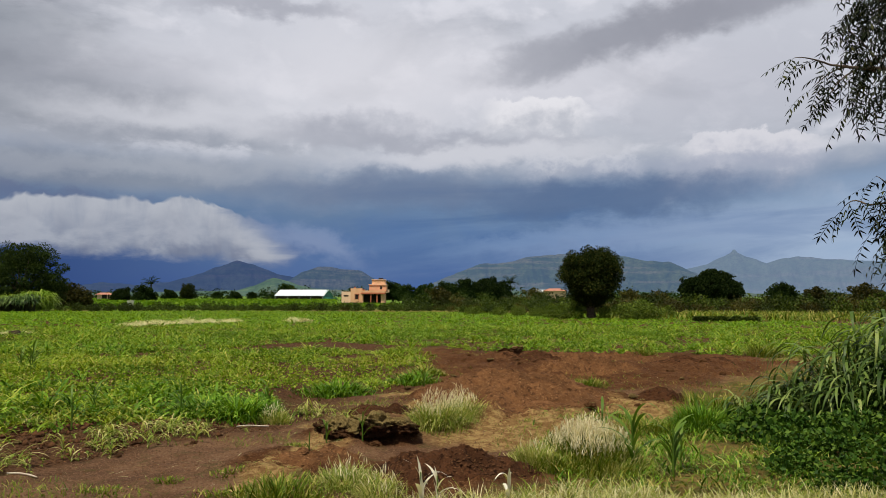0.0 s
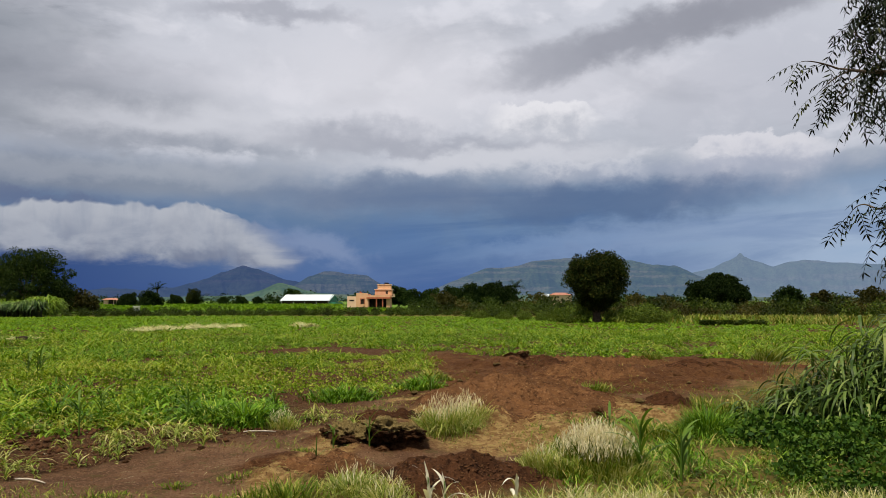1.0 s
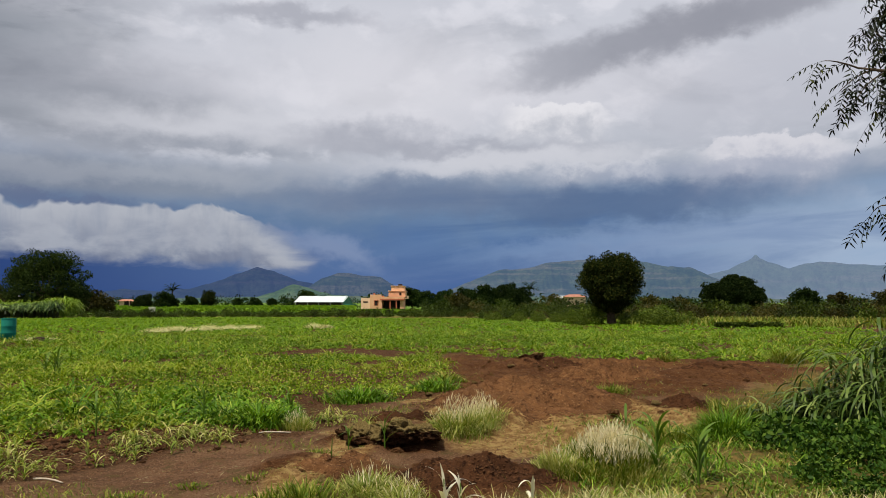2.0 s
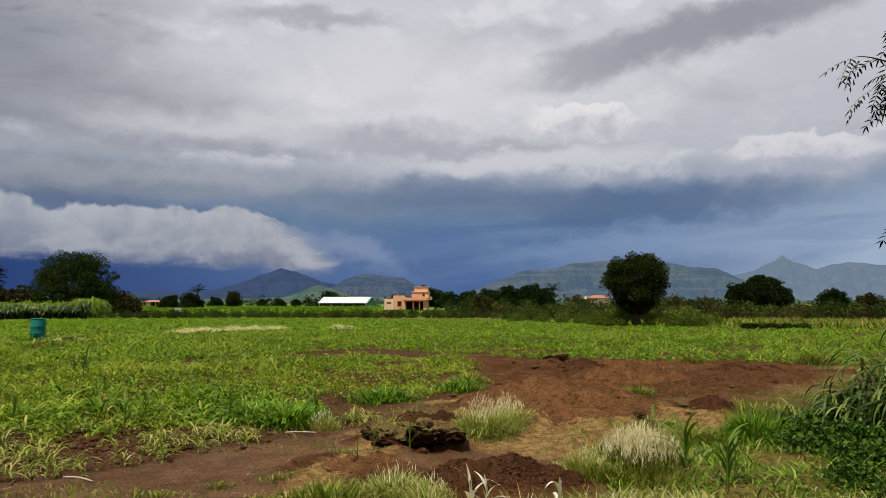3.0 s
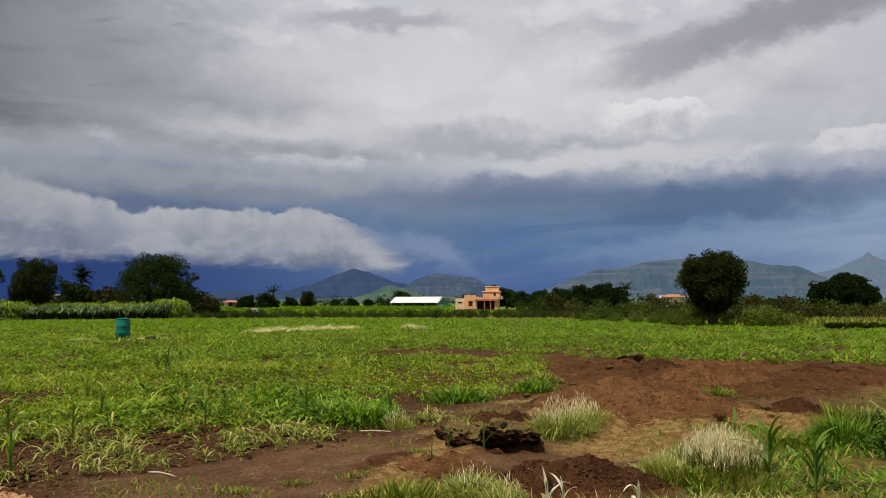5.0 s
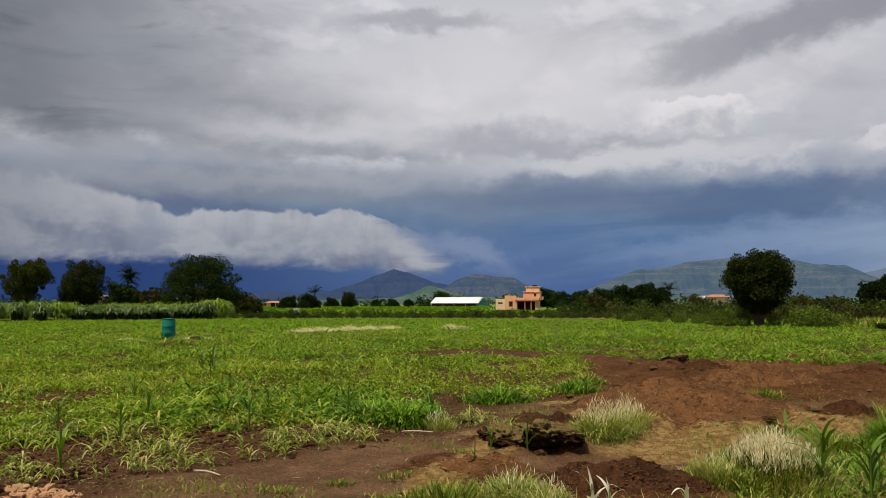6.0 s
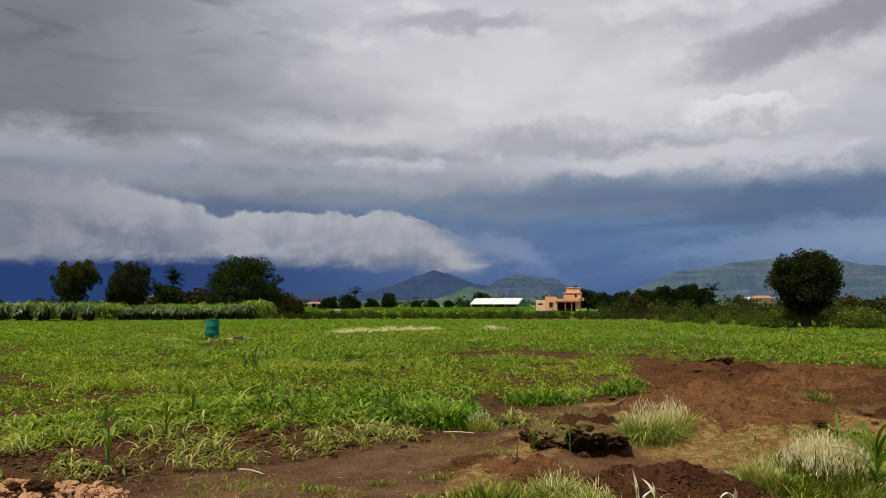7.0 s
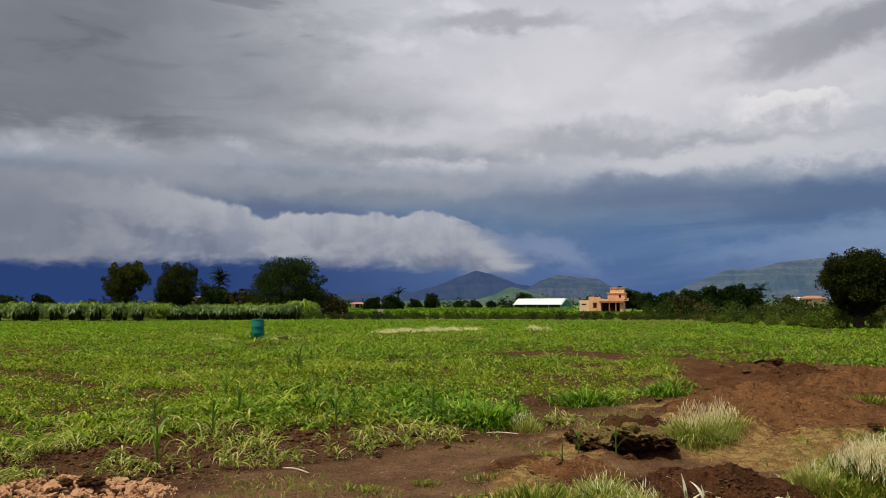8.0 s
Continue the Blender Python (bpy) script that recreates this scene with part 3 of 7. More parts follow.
def tree_meshes(name, seed, height, trunk_r, fork, lumps, n, leaf, mat, fill=0.35, rag=0.3, clumps=26, limbs=7, bias=0.3):
    """Trunk with limbs that reach into the crown, and the crown of leaves."""
    rng = np.random.default_rng(seed)
    bend = rng.uniform(-0.08, 0.08, 2) * height
    parts = [tube([(0, 0, -0.3), (bend[0] * 0.3, bend[1] * 0.3, fork * 0.5), (bend[0], bend[1], fork)], [trunk_r * 1.35, trunk_r, trunk_r * 0.85], 9)]
    for i in range(limbs):
        l = lumps[i % len(lumps)]
        g = rng.uniform(-0.6, 0.6, 3)
        tip = np.array([l[0] + g[0] * l[3], l[1] + g[1] * l[4], l[2] + g[2] * l[5] * 0.8])
        midp = np.array([bend[0], bend[1], fork]) * 0.55 + tip * 0.45 + np.array([0, 0, 0.12 * height])
        parts.append(tube([(bend[0], bend[1], fork * 0.92), midp, tip], [trunk_r * 0.6, trunk_r * 0.36, trunk_r * 0.1], 6))
    tv, tf = join(parts)
    pts, outs = crown_points(rng, lumps, n, clumps, fill, rag)
    pts[:, 2] = np.maximum(pts[:, 2], 0.05)
    cv, cf = leaf_cards(rng, pts, leaf, outs, bias)
    return mesh_of(name + "_trunk", tv, tf, M_BARK, True), mesh_of(name + "_crown", cv, cf, mat)


def tree(name, at, label, category, meshes, turn=0.0, group="", scale=1.0):
    t = thing(name, at, label, category, group=group, turn=turn)
    t.scale = (scale, scale, scale)
    part("trunk", meshes[0], t)
    part("crown", meshes[1], t)
    return t


def box(bm, x0, x1, y0, y1, z0, z1):
    m = Matrix.LocRotScale(((x0 + x1) / 2, (y0 + y1) / 2, (z0 + z1) / 2), None, (x1 - x0, y1 - y0, z1 - z0))
    bmesh.ops.create_cube(bm, size=1.0, matrix=m)


def box_mesh(name, mat, *boxes, bevel=0.0):
    bm = bmesh.new()
    for b in boxes:
        box(bm, *b)
    if bevel:
        bmesh.ops.bevel(bm, geom=bm.edges[:], offset=bevel, segments=2, affect="EDGES")
    return bm_mesh(name, bm, mat)


def on_plan(a, d):
    """Place on the plan at azimuth a (degrees, to the right of ahead) and distance d."""
    return d * math.sin(radians(a)), d * math.cos(radians(a))


# ---------- the land ----------
MOUNDS = [  # x, y, rx, ry, height
    (0.95, 11.4, 1.35, 1.5, 0.34),
    (0.08, 7.2, 0.8, 0.55, 0.14),
    (-0.85, 9.0, 0.55, 0.42, 0.14),
    (-1.3, 7.6, 0.6, 0.5, 0.08),
    (3.02, 11.3, 0.55, 0.6, 0.14),
    (5.6, 18.6, 1.9, 0.8, 0.22),
    (1.9, 20.6, 1.1, 0.7, 0.26),
    (2.9, 17.2, 1.2, 0.6, 0.22),
    (1.35, 7.9, 0.6, 0.5, 0.06),
    (5.3, 10.2, 1.6, 1.6, 0.12),
]
EDGE_Y = [4.0, 6.0, 7.5, 8.5, 9.7, 10.2, 13.0, 13.9, 20.0, 24.0]
EDGE_X = [-7.5, -6.0, -5.5, -4.6, -3.6, -2.4, -2.0, -0.9, -0.5, -0.5]


def land(x, y):
    """Height of the ground."""
    x, y = np.asarray(x, float), np.asarray(y, float)
    near = 1 - sstep(np.hypot(x, y), 30, 70)
    h = (vnoise(x, y, 0.5, 3, 3) - 0.5) * 0.16 * near + (vnoise(x, y, 4.0, 8, 4) - 0.5) * 0.08 * near
    soil = kinds(x, y)[0]
    h = h + soil * near * ((vnoise(x, y, 2.2, 21, 4) - 0.45) * 0.18 + (vnoise(x, y, 6.5, 25, 3) - 0.5) * 0.10)
    for mx, my, rx, ry, mh in MOUNDS:
        u = ((x - mx) / rx + (vnoise(x, y, 1.6, 31) - 0.5) * 0.9) ** 2 + ((y - my) / ry + (vnoise(x, y, 1.6, 37) - 0.5) * 0.9) ** 2
        h = h + mh * np.exp(-u * 0.9)
    return h - 0.02 + 12 * sstep(np.hypot(x, y), 900, 4200)


def crop_area(x, y):
    """1 inside the sown field."""
    x, y = np.asarray(x, float), np.asarray(y, float)
    wob = (vnoise(x, y, 0.9, 41) - 0.5) * 1.4
    left = sstep(np.interp(y, EDGE_Y, EDGE_X) + wob - x, -0.15, 0.25) * (y < np.interp(x, [-12, -7, -5, 0], [25, 25, 23.3, 23.3])) * (y > 5.6)
    line = np.interp(x, [-9, -4.5, -0.5, 2, 5, 9, 14], [22, 29.0, 26.0, 23.6, 22.8, 22.0, 21.0])
    back = sstep(y + wob - line, -0.1, 0.3)
    far = np.interp(x, [-110, -70, -54, -40, -25, 0, 19, 40, 70], [58, 69, 73, 84, 92, 86, 78, 72, 62])
    far = sstep(far + wob - y, 0, 1.0)
    return np.clip(left + back, 0, 1) * far


def kinds(x, y):
    """Shares of turned soil, dry trodden earth and grass."""
    x, y = np.asarray(x, float), np.asarray(y, float)
    w1, w2 = (vnoise(x, y, 0.8, 51) - 0.5) * 1.6, (vnoise(x, y, 1.1, 57) - 0.5) * 1.6
    heap = np.zeros_like(x)
    for mx, my, rx, ry, mh in MOUNDS[:8]:
        u = ((x - mx) / rx / 1.25 + w1 * 0.35) ** 2 + ((y - my) / ry / 1.3 + w2 * 0.35) ** 2
        heap = np.maximum(heap, 1 - sstep(u, 0.6, 1.3))
    right = np.interp(y, [4, 8, 11, 14, 17, 22, 24], [0.2, 0.9, 2.2, 4.6, 6.8, 9.0, 9.0])
    strip = sstep(x, -1.2 + w1, -0.2 + w1) * sstep(right + w2 - x, 0, 0.8) * sstep(y, 12.5 + w1, 15 + w1) * (y < 26)
    soil = np.clip(np.maximum(heap, strip), 0, 1)
    track = sstep(x - np.interp(y, EDGE_Y, EDGE_X) - w1 * 0.4, -0.3, 0.2) * sstep(right + w2 * 0.6 - x, -0.2, 0.6) * (y < 26)
    crop = np.maximum(crop_area(x, y), 0.85 * crop_area(x - 0.9, y - 0.2) * (y < 14))
    crop = np.maximum(crop, 0.9 * crop_area(x - 1.7 - w1 * 0.3, y) * (y < 10))
    crop = np.maximum(crop, (y > 22) * (y < 31) * sstep(1.0 - x + w1, -0.3, 0.3) * (x > -60) * (1 - soil))
    grass = np.clip(1 - track, 0, 1) * (1 - soil)
    return soil, track * (1 - soil), grass, crop


DRY_SPOTS = [(0.45, 9.4, 0.75, 0.7), (-0.2, 10.6, 0.7, 0.5), (1.5, 9.2, 0.7, 0.8), (2.3, 10.8, 0.8, 0.6), (-1.45, 7.2, 0.22, 0.7), (-1.2, 8.3, 0.25, 0.7), (-1.3, 9.9, 0.5, 0.35), (-0.3, 13.0, 0.6, 0.8)]  # x, y, rx, ry


def dryness(x, y):
    """Trodden tan patches littered with dead grass."""
    m = np.zeros_like(np.asarray(x, float))
    w1, w2 = (vnoise(x, y, 1.7, 111) - 0.5) * 1.2, (vnoise(x, y, 1.7, 117) - 0.5) * 1.2
    for dx, dy, rx, ry in DRY_SPOTS:
        m = np.maximum(m, 1 - sstep(((x - dx) / rx + w1) ** 2 + ((y - dy) / ry + w2) ** 2, 0.5, 1.6))
    return m * 0.9


def spread(lo, hi, fine_lo, fine_hi, fine, grow=1.045):
    """Coordinates: even inside the near stretch, wider and wider outside."""
    mid = list(np.arange(fine_lo, fine_hi, fine))
    up, s, v = [], fine, mid[-1]
    while v < hi:
        s *= grow
        v += s
        up.append(v)
    down, s, v = [], fine, mid[0]
    while v > lo:
        s *= grow
        v -= s
        down.append(v)
    return np.array(down[::-1] + mid + up)


gx = spread(-4600, 4600, -7.0, 7.0, 0.045)
gy = spread(-4600, 4600, 5.2, 15.0, 0.045)
GX, GY = np.meshgrid(gx, gy)
GZ = land(GX, GY)
nx, ny = len(gx), len(gy)
ii = (np.arange(ny - 1)[:, None] * nx + np.arange(nx - 1)[None]).ravel()


def soil_ground_mat():
    m, n = shader("earth_and_turf")
    at = n.node("ShaderNodeAttribute")
    at.attribute_name = "kinds"
    s = n.node("ShaderNodeSeparateColor")
    n.put(s.inputs[0], at.outputs[0])
    p = place_of(n)
    n1, n2, n3 = n.noise(p, 1.3, 6, 0.6), n.noise(p, 11, 6, 0.7), n.noise(p, 60, 3, 0.6)
    turned = n.mix(n.step(n1, 0.35, 0.65), (0.088, 0.036, 0.015, 1), (0.155, 0.070, 0.029, 1))
    turned = n.mix(n.math("MULTIPLY", n.step(n2, 0.49, 0.62), 0.8), turned, (0.045, 0.018, 0.008, 1))
    turned = n.mix(n.math("MULTIPLY", n.step(n3, 0.6, 0.75), 0.5), turned, (0.20, 0.115, 0.062, 1))
    trod = n.mix(n.step(n1, 0.35, 0.62), (0.125, 0.064, 0.037, 1), (0.225, 0.125, 0.070, 1))
    trod = n.mix(n.math("MULTIPLY", n.step(n2, 0.5, 0.7), 0.6), trod, (0.085, 0.043, 0.022, 1))
    trod = n.mix(n.math("MULTIPLY", n.step(n3, 0.56, 0.66), 0.8), trod, (0.36, 0.235, 0.15, 1))
    n4 = n.noise(p, 38, 4, 0.6)
    turned = n.mix(n.math("MULTIPLY", n.step(n4, 0.54, 0.68), 0.7), turned, (0.050, 0.021, 0.010, 1))
    turned = n.mix(n.math("MULTIPLY", n.step(n4, 0.46, 0.34), 0.6), turned, (0.26, 0.14, 0.064, 1))
    trod = n.mix(n.math("MULTIPLY", n.step(n4, 0.54, 0.66), 0.75), trod, (0.060, 0.029, 0.015, 1))
    worn = n.noise(p, 3.6, 6, 0.7)
    trod = n.mix(n.math("MULTIPLY", n.step(worn, 0.53, 0.66), 0.6), trod, (0.10, 0.085, 0.028, 1))
    trod = n.mix(n.math("MULTIPLY", n.step(worn, 0.46, 0.34), 0.5), trod, (0.25, 0.145, 0.080, 1))
    trod = n.mix(n.math("MULTIPLY", n.step(n4, 0.44, 0.32), 0.4), trod, (0.27, 0.16, 0.095, 1))
    turf = n.mix(n.step(n1, 0.4, 0.6), (0.11, 0.082, 0.022, 1), (0.25, 0.165, 0.058, 1))
    turf = n.mix(n.math("MULTIPLY", n.step(n2, 0.45, 0.65), 0.7), turf, (0.06, 0.10, 0.02, 1))
    bed = n.mix(n.step(n4, 0.4, 0.6), (0.045, 0.021, 0.011, 1), (0.15, 0.076, 0.038, 1))
    big = n.noise(p, 0.012, 5, 0.6)
    plain = n.mix(n.step(big, 0.4, 0.6), (0.08, 0.15, 0.02, 1), (0.13, 0.21, 0.03, 1))
    col = n.mix(s.outputs[0], trod, turned)
    col = n.mix(s.outputs[1], col, turf)
    straw = n.mix(n.step(n2, 0.38, 0.6), (0.46, 0.31, 0.13, 1), (0.25, 0.135, 0.055, 1))
    straw = n.mix(n.math("MULTIPLY", n.step(n4, 0.56, 0.7), 0.8), straw, (0.10, 0.055, 0.024, 1))
    dry = n.node("ShaderNodeAttribute")
    dry.attribute_name = "dryness"
    col = n.mix(dry.outputs["Fac"], col, straw)
    col = n.mix(s.outputs[2], col, bed)
    col = n.mix(at.outputs["Alpha"], plain, col)
    n.put(n.bs.inputs["Base Color"], col)
    n.bs.inputs["Roughness"].default_value = 0.95
    n.bs.inputs["Specular IOR Level"].default_value = 0.06
    bump(n, n.math("ADD", n2, n.math("MULTIPLY", n3, 0.6)), 1.0, 0.09)
    return m


M_GROUND = soil_ground_mat()
me = mesh_of("ground", np.stack([GX.ravel(), GY.ravel(), GZ.ravel()], 1), np.stack([ii, ii + 1, ii + nx + 1, ii + nx], 1), M_GROUND, True)
K = kinds(GX.ravel(), GY.ravel())
far_share = 1 - sstep(np.hypot(GX, GY).ravel(), 85, 130)
attr = me.color_attributes.new("kinds", "FLOAT_COLOR", "POINT")
attr.data.foreach_set("color", np.stack([K[0], K[2], K[3], far_share], 1).astype(np.float32).ravel())
dry = me.attributes.new("dryness", "FLOAT", "POINT")
dry.data.foreach_set("value", dryness(GX.ravel(), GY.ravel()).astype(np.float32))
ground = tagged(new("ground", me), "reddish brown farm soil with trodden track and green turf", "ground", kind="structure")


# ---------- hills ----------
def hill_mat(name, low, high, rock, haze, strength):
    """Grassy slopes with rock bands; the haze of kilometres of air is painted on as a bluish glow."""
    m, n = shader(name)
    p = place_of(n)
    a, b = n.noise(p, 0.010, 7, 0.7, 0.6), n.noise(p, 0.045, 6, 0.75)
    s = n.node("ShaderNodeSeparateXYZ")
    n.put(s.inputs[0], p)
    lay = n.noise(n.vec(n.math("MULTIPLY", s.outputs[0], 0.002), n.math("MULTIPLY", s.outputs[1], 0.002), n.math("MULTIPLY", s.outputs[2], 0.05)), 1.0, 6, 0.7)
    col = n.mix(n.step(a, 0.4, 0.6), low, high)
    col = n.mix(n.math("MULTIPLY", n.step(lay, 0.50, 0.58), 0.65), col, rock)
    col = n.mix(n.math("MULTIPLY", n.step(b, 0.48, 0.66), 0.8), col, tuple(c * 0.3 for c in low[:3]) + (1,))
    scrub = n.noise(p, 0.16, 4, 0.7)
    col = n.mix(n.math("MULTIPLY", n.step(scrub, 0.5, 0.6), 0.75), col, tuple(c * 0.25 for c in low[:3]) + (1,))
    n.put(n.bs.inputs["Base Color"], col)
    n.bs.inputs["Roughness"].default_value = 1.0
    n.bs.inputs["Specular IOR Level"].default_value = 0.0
    # surface glow stands in for the haze
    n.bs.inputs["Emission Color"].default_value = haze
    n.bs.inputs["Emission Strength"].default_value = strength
    return m


def hill(name, label, dist, depth, profile, mat, seed, rough=0.16):
    """A range of hills: (azimuth, elevation) along the crest at that distance, with gullied slopes."""
    pa, pe = [p[0] for p in profile], [p[1] for p in profile]
    A = np.linspace(pa[0], pa[-1], 260)
    V = np.linspace(0, 1, 40)
    AA, VV = np.meshgrid(A, V)
    crest = (np.interp(AA, pa, pe) + (vnoise(AA, AA * 0, 1.4, seed, 4) - 0.5) * rough)
    H = np.tan(np.radians(np.maximum(crest, 0.02))) * dist
    gul = vnoise(AA + VV * 1.5, VV * 2.0, 0.9, seed + 5, 4)
    prof = np.where(VV < 0.72, VV / 0.72, 1 - (VV - 0.72) / 0.28)
    prof = np.where(VV < 0.72, 0.55 * prof ** 1.7 + 0.45 * sstep(prof, 0.45, 1.0), prof)
    R = dist + depth * (VV - 0.72) + (gul - 0.5) * depth * 0.34 * np.sin(np.pi * np.clip(VV / 0.72, 0, 1))
    Z = H * prof * (1 - 0.5 * (gul - 0.3) * np.sin(np.pi * np.clip(VV / 0.72, 0, 1))) - 8 * (VV < 0.01) + 1.55
    X, Y = R * np.sin(np.radians(AA)), R * np.cos(np.radians(AA))
    n_a = len(A)
    q = (np.arange(len(V) - 1)[:, None] * n_a + np.arange(n_a - 1)[None]).ravel()
    me = mesh_of(name, np.stack([X.ravel(), Y.ravel(), Z.ravel()], 1), np.stack([q, q + 1, q + n_a + 1, q + n_a], 1), mat, True)
    return tagged(new(name, me), label, "hill", kind="structure")


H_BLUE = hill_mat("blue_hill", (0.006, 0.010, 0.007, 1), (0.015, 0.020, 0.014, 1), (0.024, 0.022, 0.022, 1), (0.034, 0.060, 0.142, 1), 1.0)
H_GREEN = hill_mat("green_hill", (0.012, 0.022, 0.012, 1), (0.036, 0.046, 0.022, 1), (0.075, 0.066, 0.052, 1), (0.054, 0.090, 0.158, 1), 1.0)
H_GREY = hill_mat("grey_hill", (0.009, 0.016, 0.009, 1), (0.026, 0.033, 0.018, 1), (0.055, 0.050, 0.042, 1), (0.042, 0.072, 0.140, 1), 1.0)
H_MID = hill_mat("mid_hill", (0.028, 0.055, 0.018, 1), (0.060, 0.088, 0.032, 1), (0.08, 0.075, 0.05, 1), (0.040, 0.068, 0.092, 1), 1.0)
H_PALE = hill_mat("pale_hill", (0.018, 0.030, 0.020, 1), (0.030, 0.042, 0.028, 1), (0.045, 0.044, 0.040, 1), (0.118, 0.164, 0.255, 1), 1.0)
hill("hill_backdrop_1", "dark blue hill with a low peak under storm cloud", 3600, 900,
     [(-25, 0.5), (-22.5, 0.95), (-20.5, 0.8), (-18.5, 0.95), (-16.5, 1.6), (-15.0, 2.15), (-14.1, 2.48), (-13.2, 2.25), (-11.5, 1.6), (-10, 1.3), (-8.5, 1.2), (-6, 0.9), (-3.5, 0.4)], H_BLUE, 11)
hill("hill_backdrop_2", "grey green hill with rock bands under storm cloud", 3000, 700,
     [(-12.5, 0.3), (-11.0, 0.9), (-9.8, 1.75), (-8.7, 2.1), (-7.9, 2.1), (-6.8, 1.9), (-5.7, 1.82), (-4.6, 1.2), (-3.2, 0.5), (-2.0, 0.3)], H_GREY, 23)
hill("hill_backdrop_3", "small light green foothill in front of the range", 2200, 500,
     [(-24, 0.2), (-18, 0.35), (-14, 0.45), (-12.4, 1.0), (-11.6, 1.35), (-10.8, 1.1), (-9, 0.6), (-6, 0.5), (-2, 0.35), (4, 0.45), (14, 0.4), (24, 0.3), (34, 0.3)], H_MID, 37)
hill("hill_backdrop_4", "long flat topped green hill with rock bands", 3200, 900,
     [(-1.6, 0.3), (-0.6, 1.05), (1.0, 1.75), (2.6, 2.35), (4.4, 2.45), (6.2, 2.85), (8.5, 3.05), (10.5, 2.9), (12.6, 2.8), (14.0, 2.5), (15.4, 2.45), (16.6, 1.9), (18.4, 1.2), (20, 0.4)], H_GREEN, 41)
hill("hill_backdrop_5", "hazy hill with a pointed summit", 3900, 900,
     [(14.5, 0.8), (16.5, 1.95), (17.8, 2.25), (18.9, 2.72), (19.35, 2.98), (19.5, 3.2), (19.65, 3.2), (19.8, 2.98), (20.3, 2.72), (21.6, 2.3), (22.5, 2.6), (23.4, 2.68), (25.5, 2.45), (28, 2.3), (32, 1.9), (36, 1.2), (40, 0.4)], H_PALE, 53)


# ---------- far trees ----------
def wood_line(name, label, spots, leaf, per, mat):
    """Distant woods: many crowns in one mesh. spots: x, y, radius, height."""
    rng = np.random.default_rng(len(spots))
    pts, outs = [], []
    for x, y, r, h in spots:
        p, o = crown_points(rng, [(x, y, h * 0.55, r, r, h * 0.5), (x + r * 0.5, y, h * 0.4, r * 0.7, r * 0.7, h * 0.36)], per, 9, 0.45, 0.5)
        p[:, 2] += land(x, y)
        pts.append(p)
        outs.append(o)
    v, f = leaf_cards(rng, np.concatenate(pts), leaf, np.concatenate(outs))
    return tagged(new(name, mesh_of(name, v, f, mat)), label, "trees", kind="stuff")


rng = np.random.default_rng(5)
spots = []
for i in range(330):
    a, d = rng.uniform(-58, 42), rng.uniform(260, 620)
    if vnoise(a, d * 0.01, 0.22, 3) < 0.40:
        continue
    x, y = on_plan(a, d)
    spots.append((x, y, rng.uniform(2.5, 6), rng.uniform(2.5, 5.0) * (0.8 + d / 900)))
wood_line("far_woods", "dark green distant trees along the edge of the fields", spots, 0.8, 150, M_TREE_FAR)


def crown_kind(kind, seed):
    """Crown meshes of one kind of tree, in metres."""
    if kind == "round":
        return tree_meshes("round_tree", seed, 5.3, 0.32, 1.2, [(0, 0, 3.25, 2.25, 2.2, 1.9), (0.5, 0, 3.9, 1.7, 1.7, 1.3), (-0.9, 0, 3.5, 1.4, 1.5, 1.3), (0.1, 0, 2.25, 1.85, 1.75, 1.15), (0.05, 0, 1.6, 1.1, 1.05, 0.85)], 50000, 0.13, M_TREE, 0.5, 0.16, 60, 8)
    if kind == "spreading":
        return tree_meshes("spreading_tree", seed, 5.6, 0.3, 1.6, [(0, 0, 3.2, 4.0, 3.6, 1.9), (-2.9, 0, 2.9, 1.9, 2, 1.5), (2.9, 0, 2.7, 1.9, 2, 1.5), (0.7, 0, 4.4, 2.2, 2.2, 1.2)], 30000, 0.24, M_TREE_FAR, 0.5, 0.25, 44, 9)
    if kind == "feathery":
        return tree_meshes("feathery_tree", seed, 7.6, 0.3, 1.6, [(0, 0, 4.1, 3.7, 3.4, 2.9), (-1.7, 0, 5.4, 2.0, 2, 1.7), (1.2, 0, 5.9, 2.1, 2, 1.5), (-2.9, 0, 3.0, 2.0, 2, 2.2), (2.9, 0, 2.9, 2.0, 2, 2.1)], 36000, 0.19, M_TREE_B, 0.5, 0.9, 46, 10, 1.0)
    if kind == "twin":
        return tree_meshes("twin_tree", seed, 6.6, 0.2, 1.7, [(-0.9, 0, 4.2, 1.6, 1.6, 1.9), (0.9, 0, 4.9, 1.7, 1.7, 1.5), (-0.2, 0, 3.0, 1.3, 1.2, 1.3)], 26000, 0.16, M_TREE_OLIVE, 0.45, 0.35, 34, 8)
    if kind == "oval":
        return tree_meshes("oval_tree", seed, 6.6, 0.2, 1.2, [(0, 0, 3.8, 2.4, 2.3, 2.6), (-0.4, 0, 2.3, 2.1, 2.0, 1.6)], 28000, 0.17, M_TREE, 0.5, 0.25, 40, 7)
    if kind == "bushy":
        return tree_meshes("bushy_tree", seed, 4.6, 0.16, 1.0, [(0, 0, 2.6, 2.2, 2.1, 1.9), (1.2, 0, 2.0, 1.6, 1.6, 1.5), (-1.3, 0, 1.8, 1.6, 1.6, 1.4)], 9000, 0.28, M_TREE_FAR, 0.5, 0.4, 26, 6)
    return tree_meshes("brown_bush", seed, 3.2, 0.1, 0.8, [(0, 0, 1.8, 1.9, 1.8, 1.5), (1.1, 0, 1.3, 1.2, 1.2, 1.0)], 4200, 0.26, M_SHRUB_DRY, 0.45, 0.6, 18, 6)


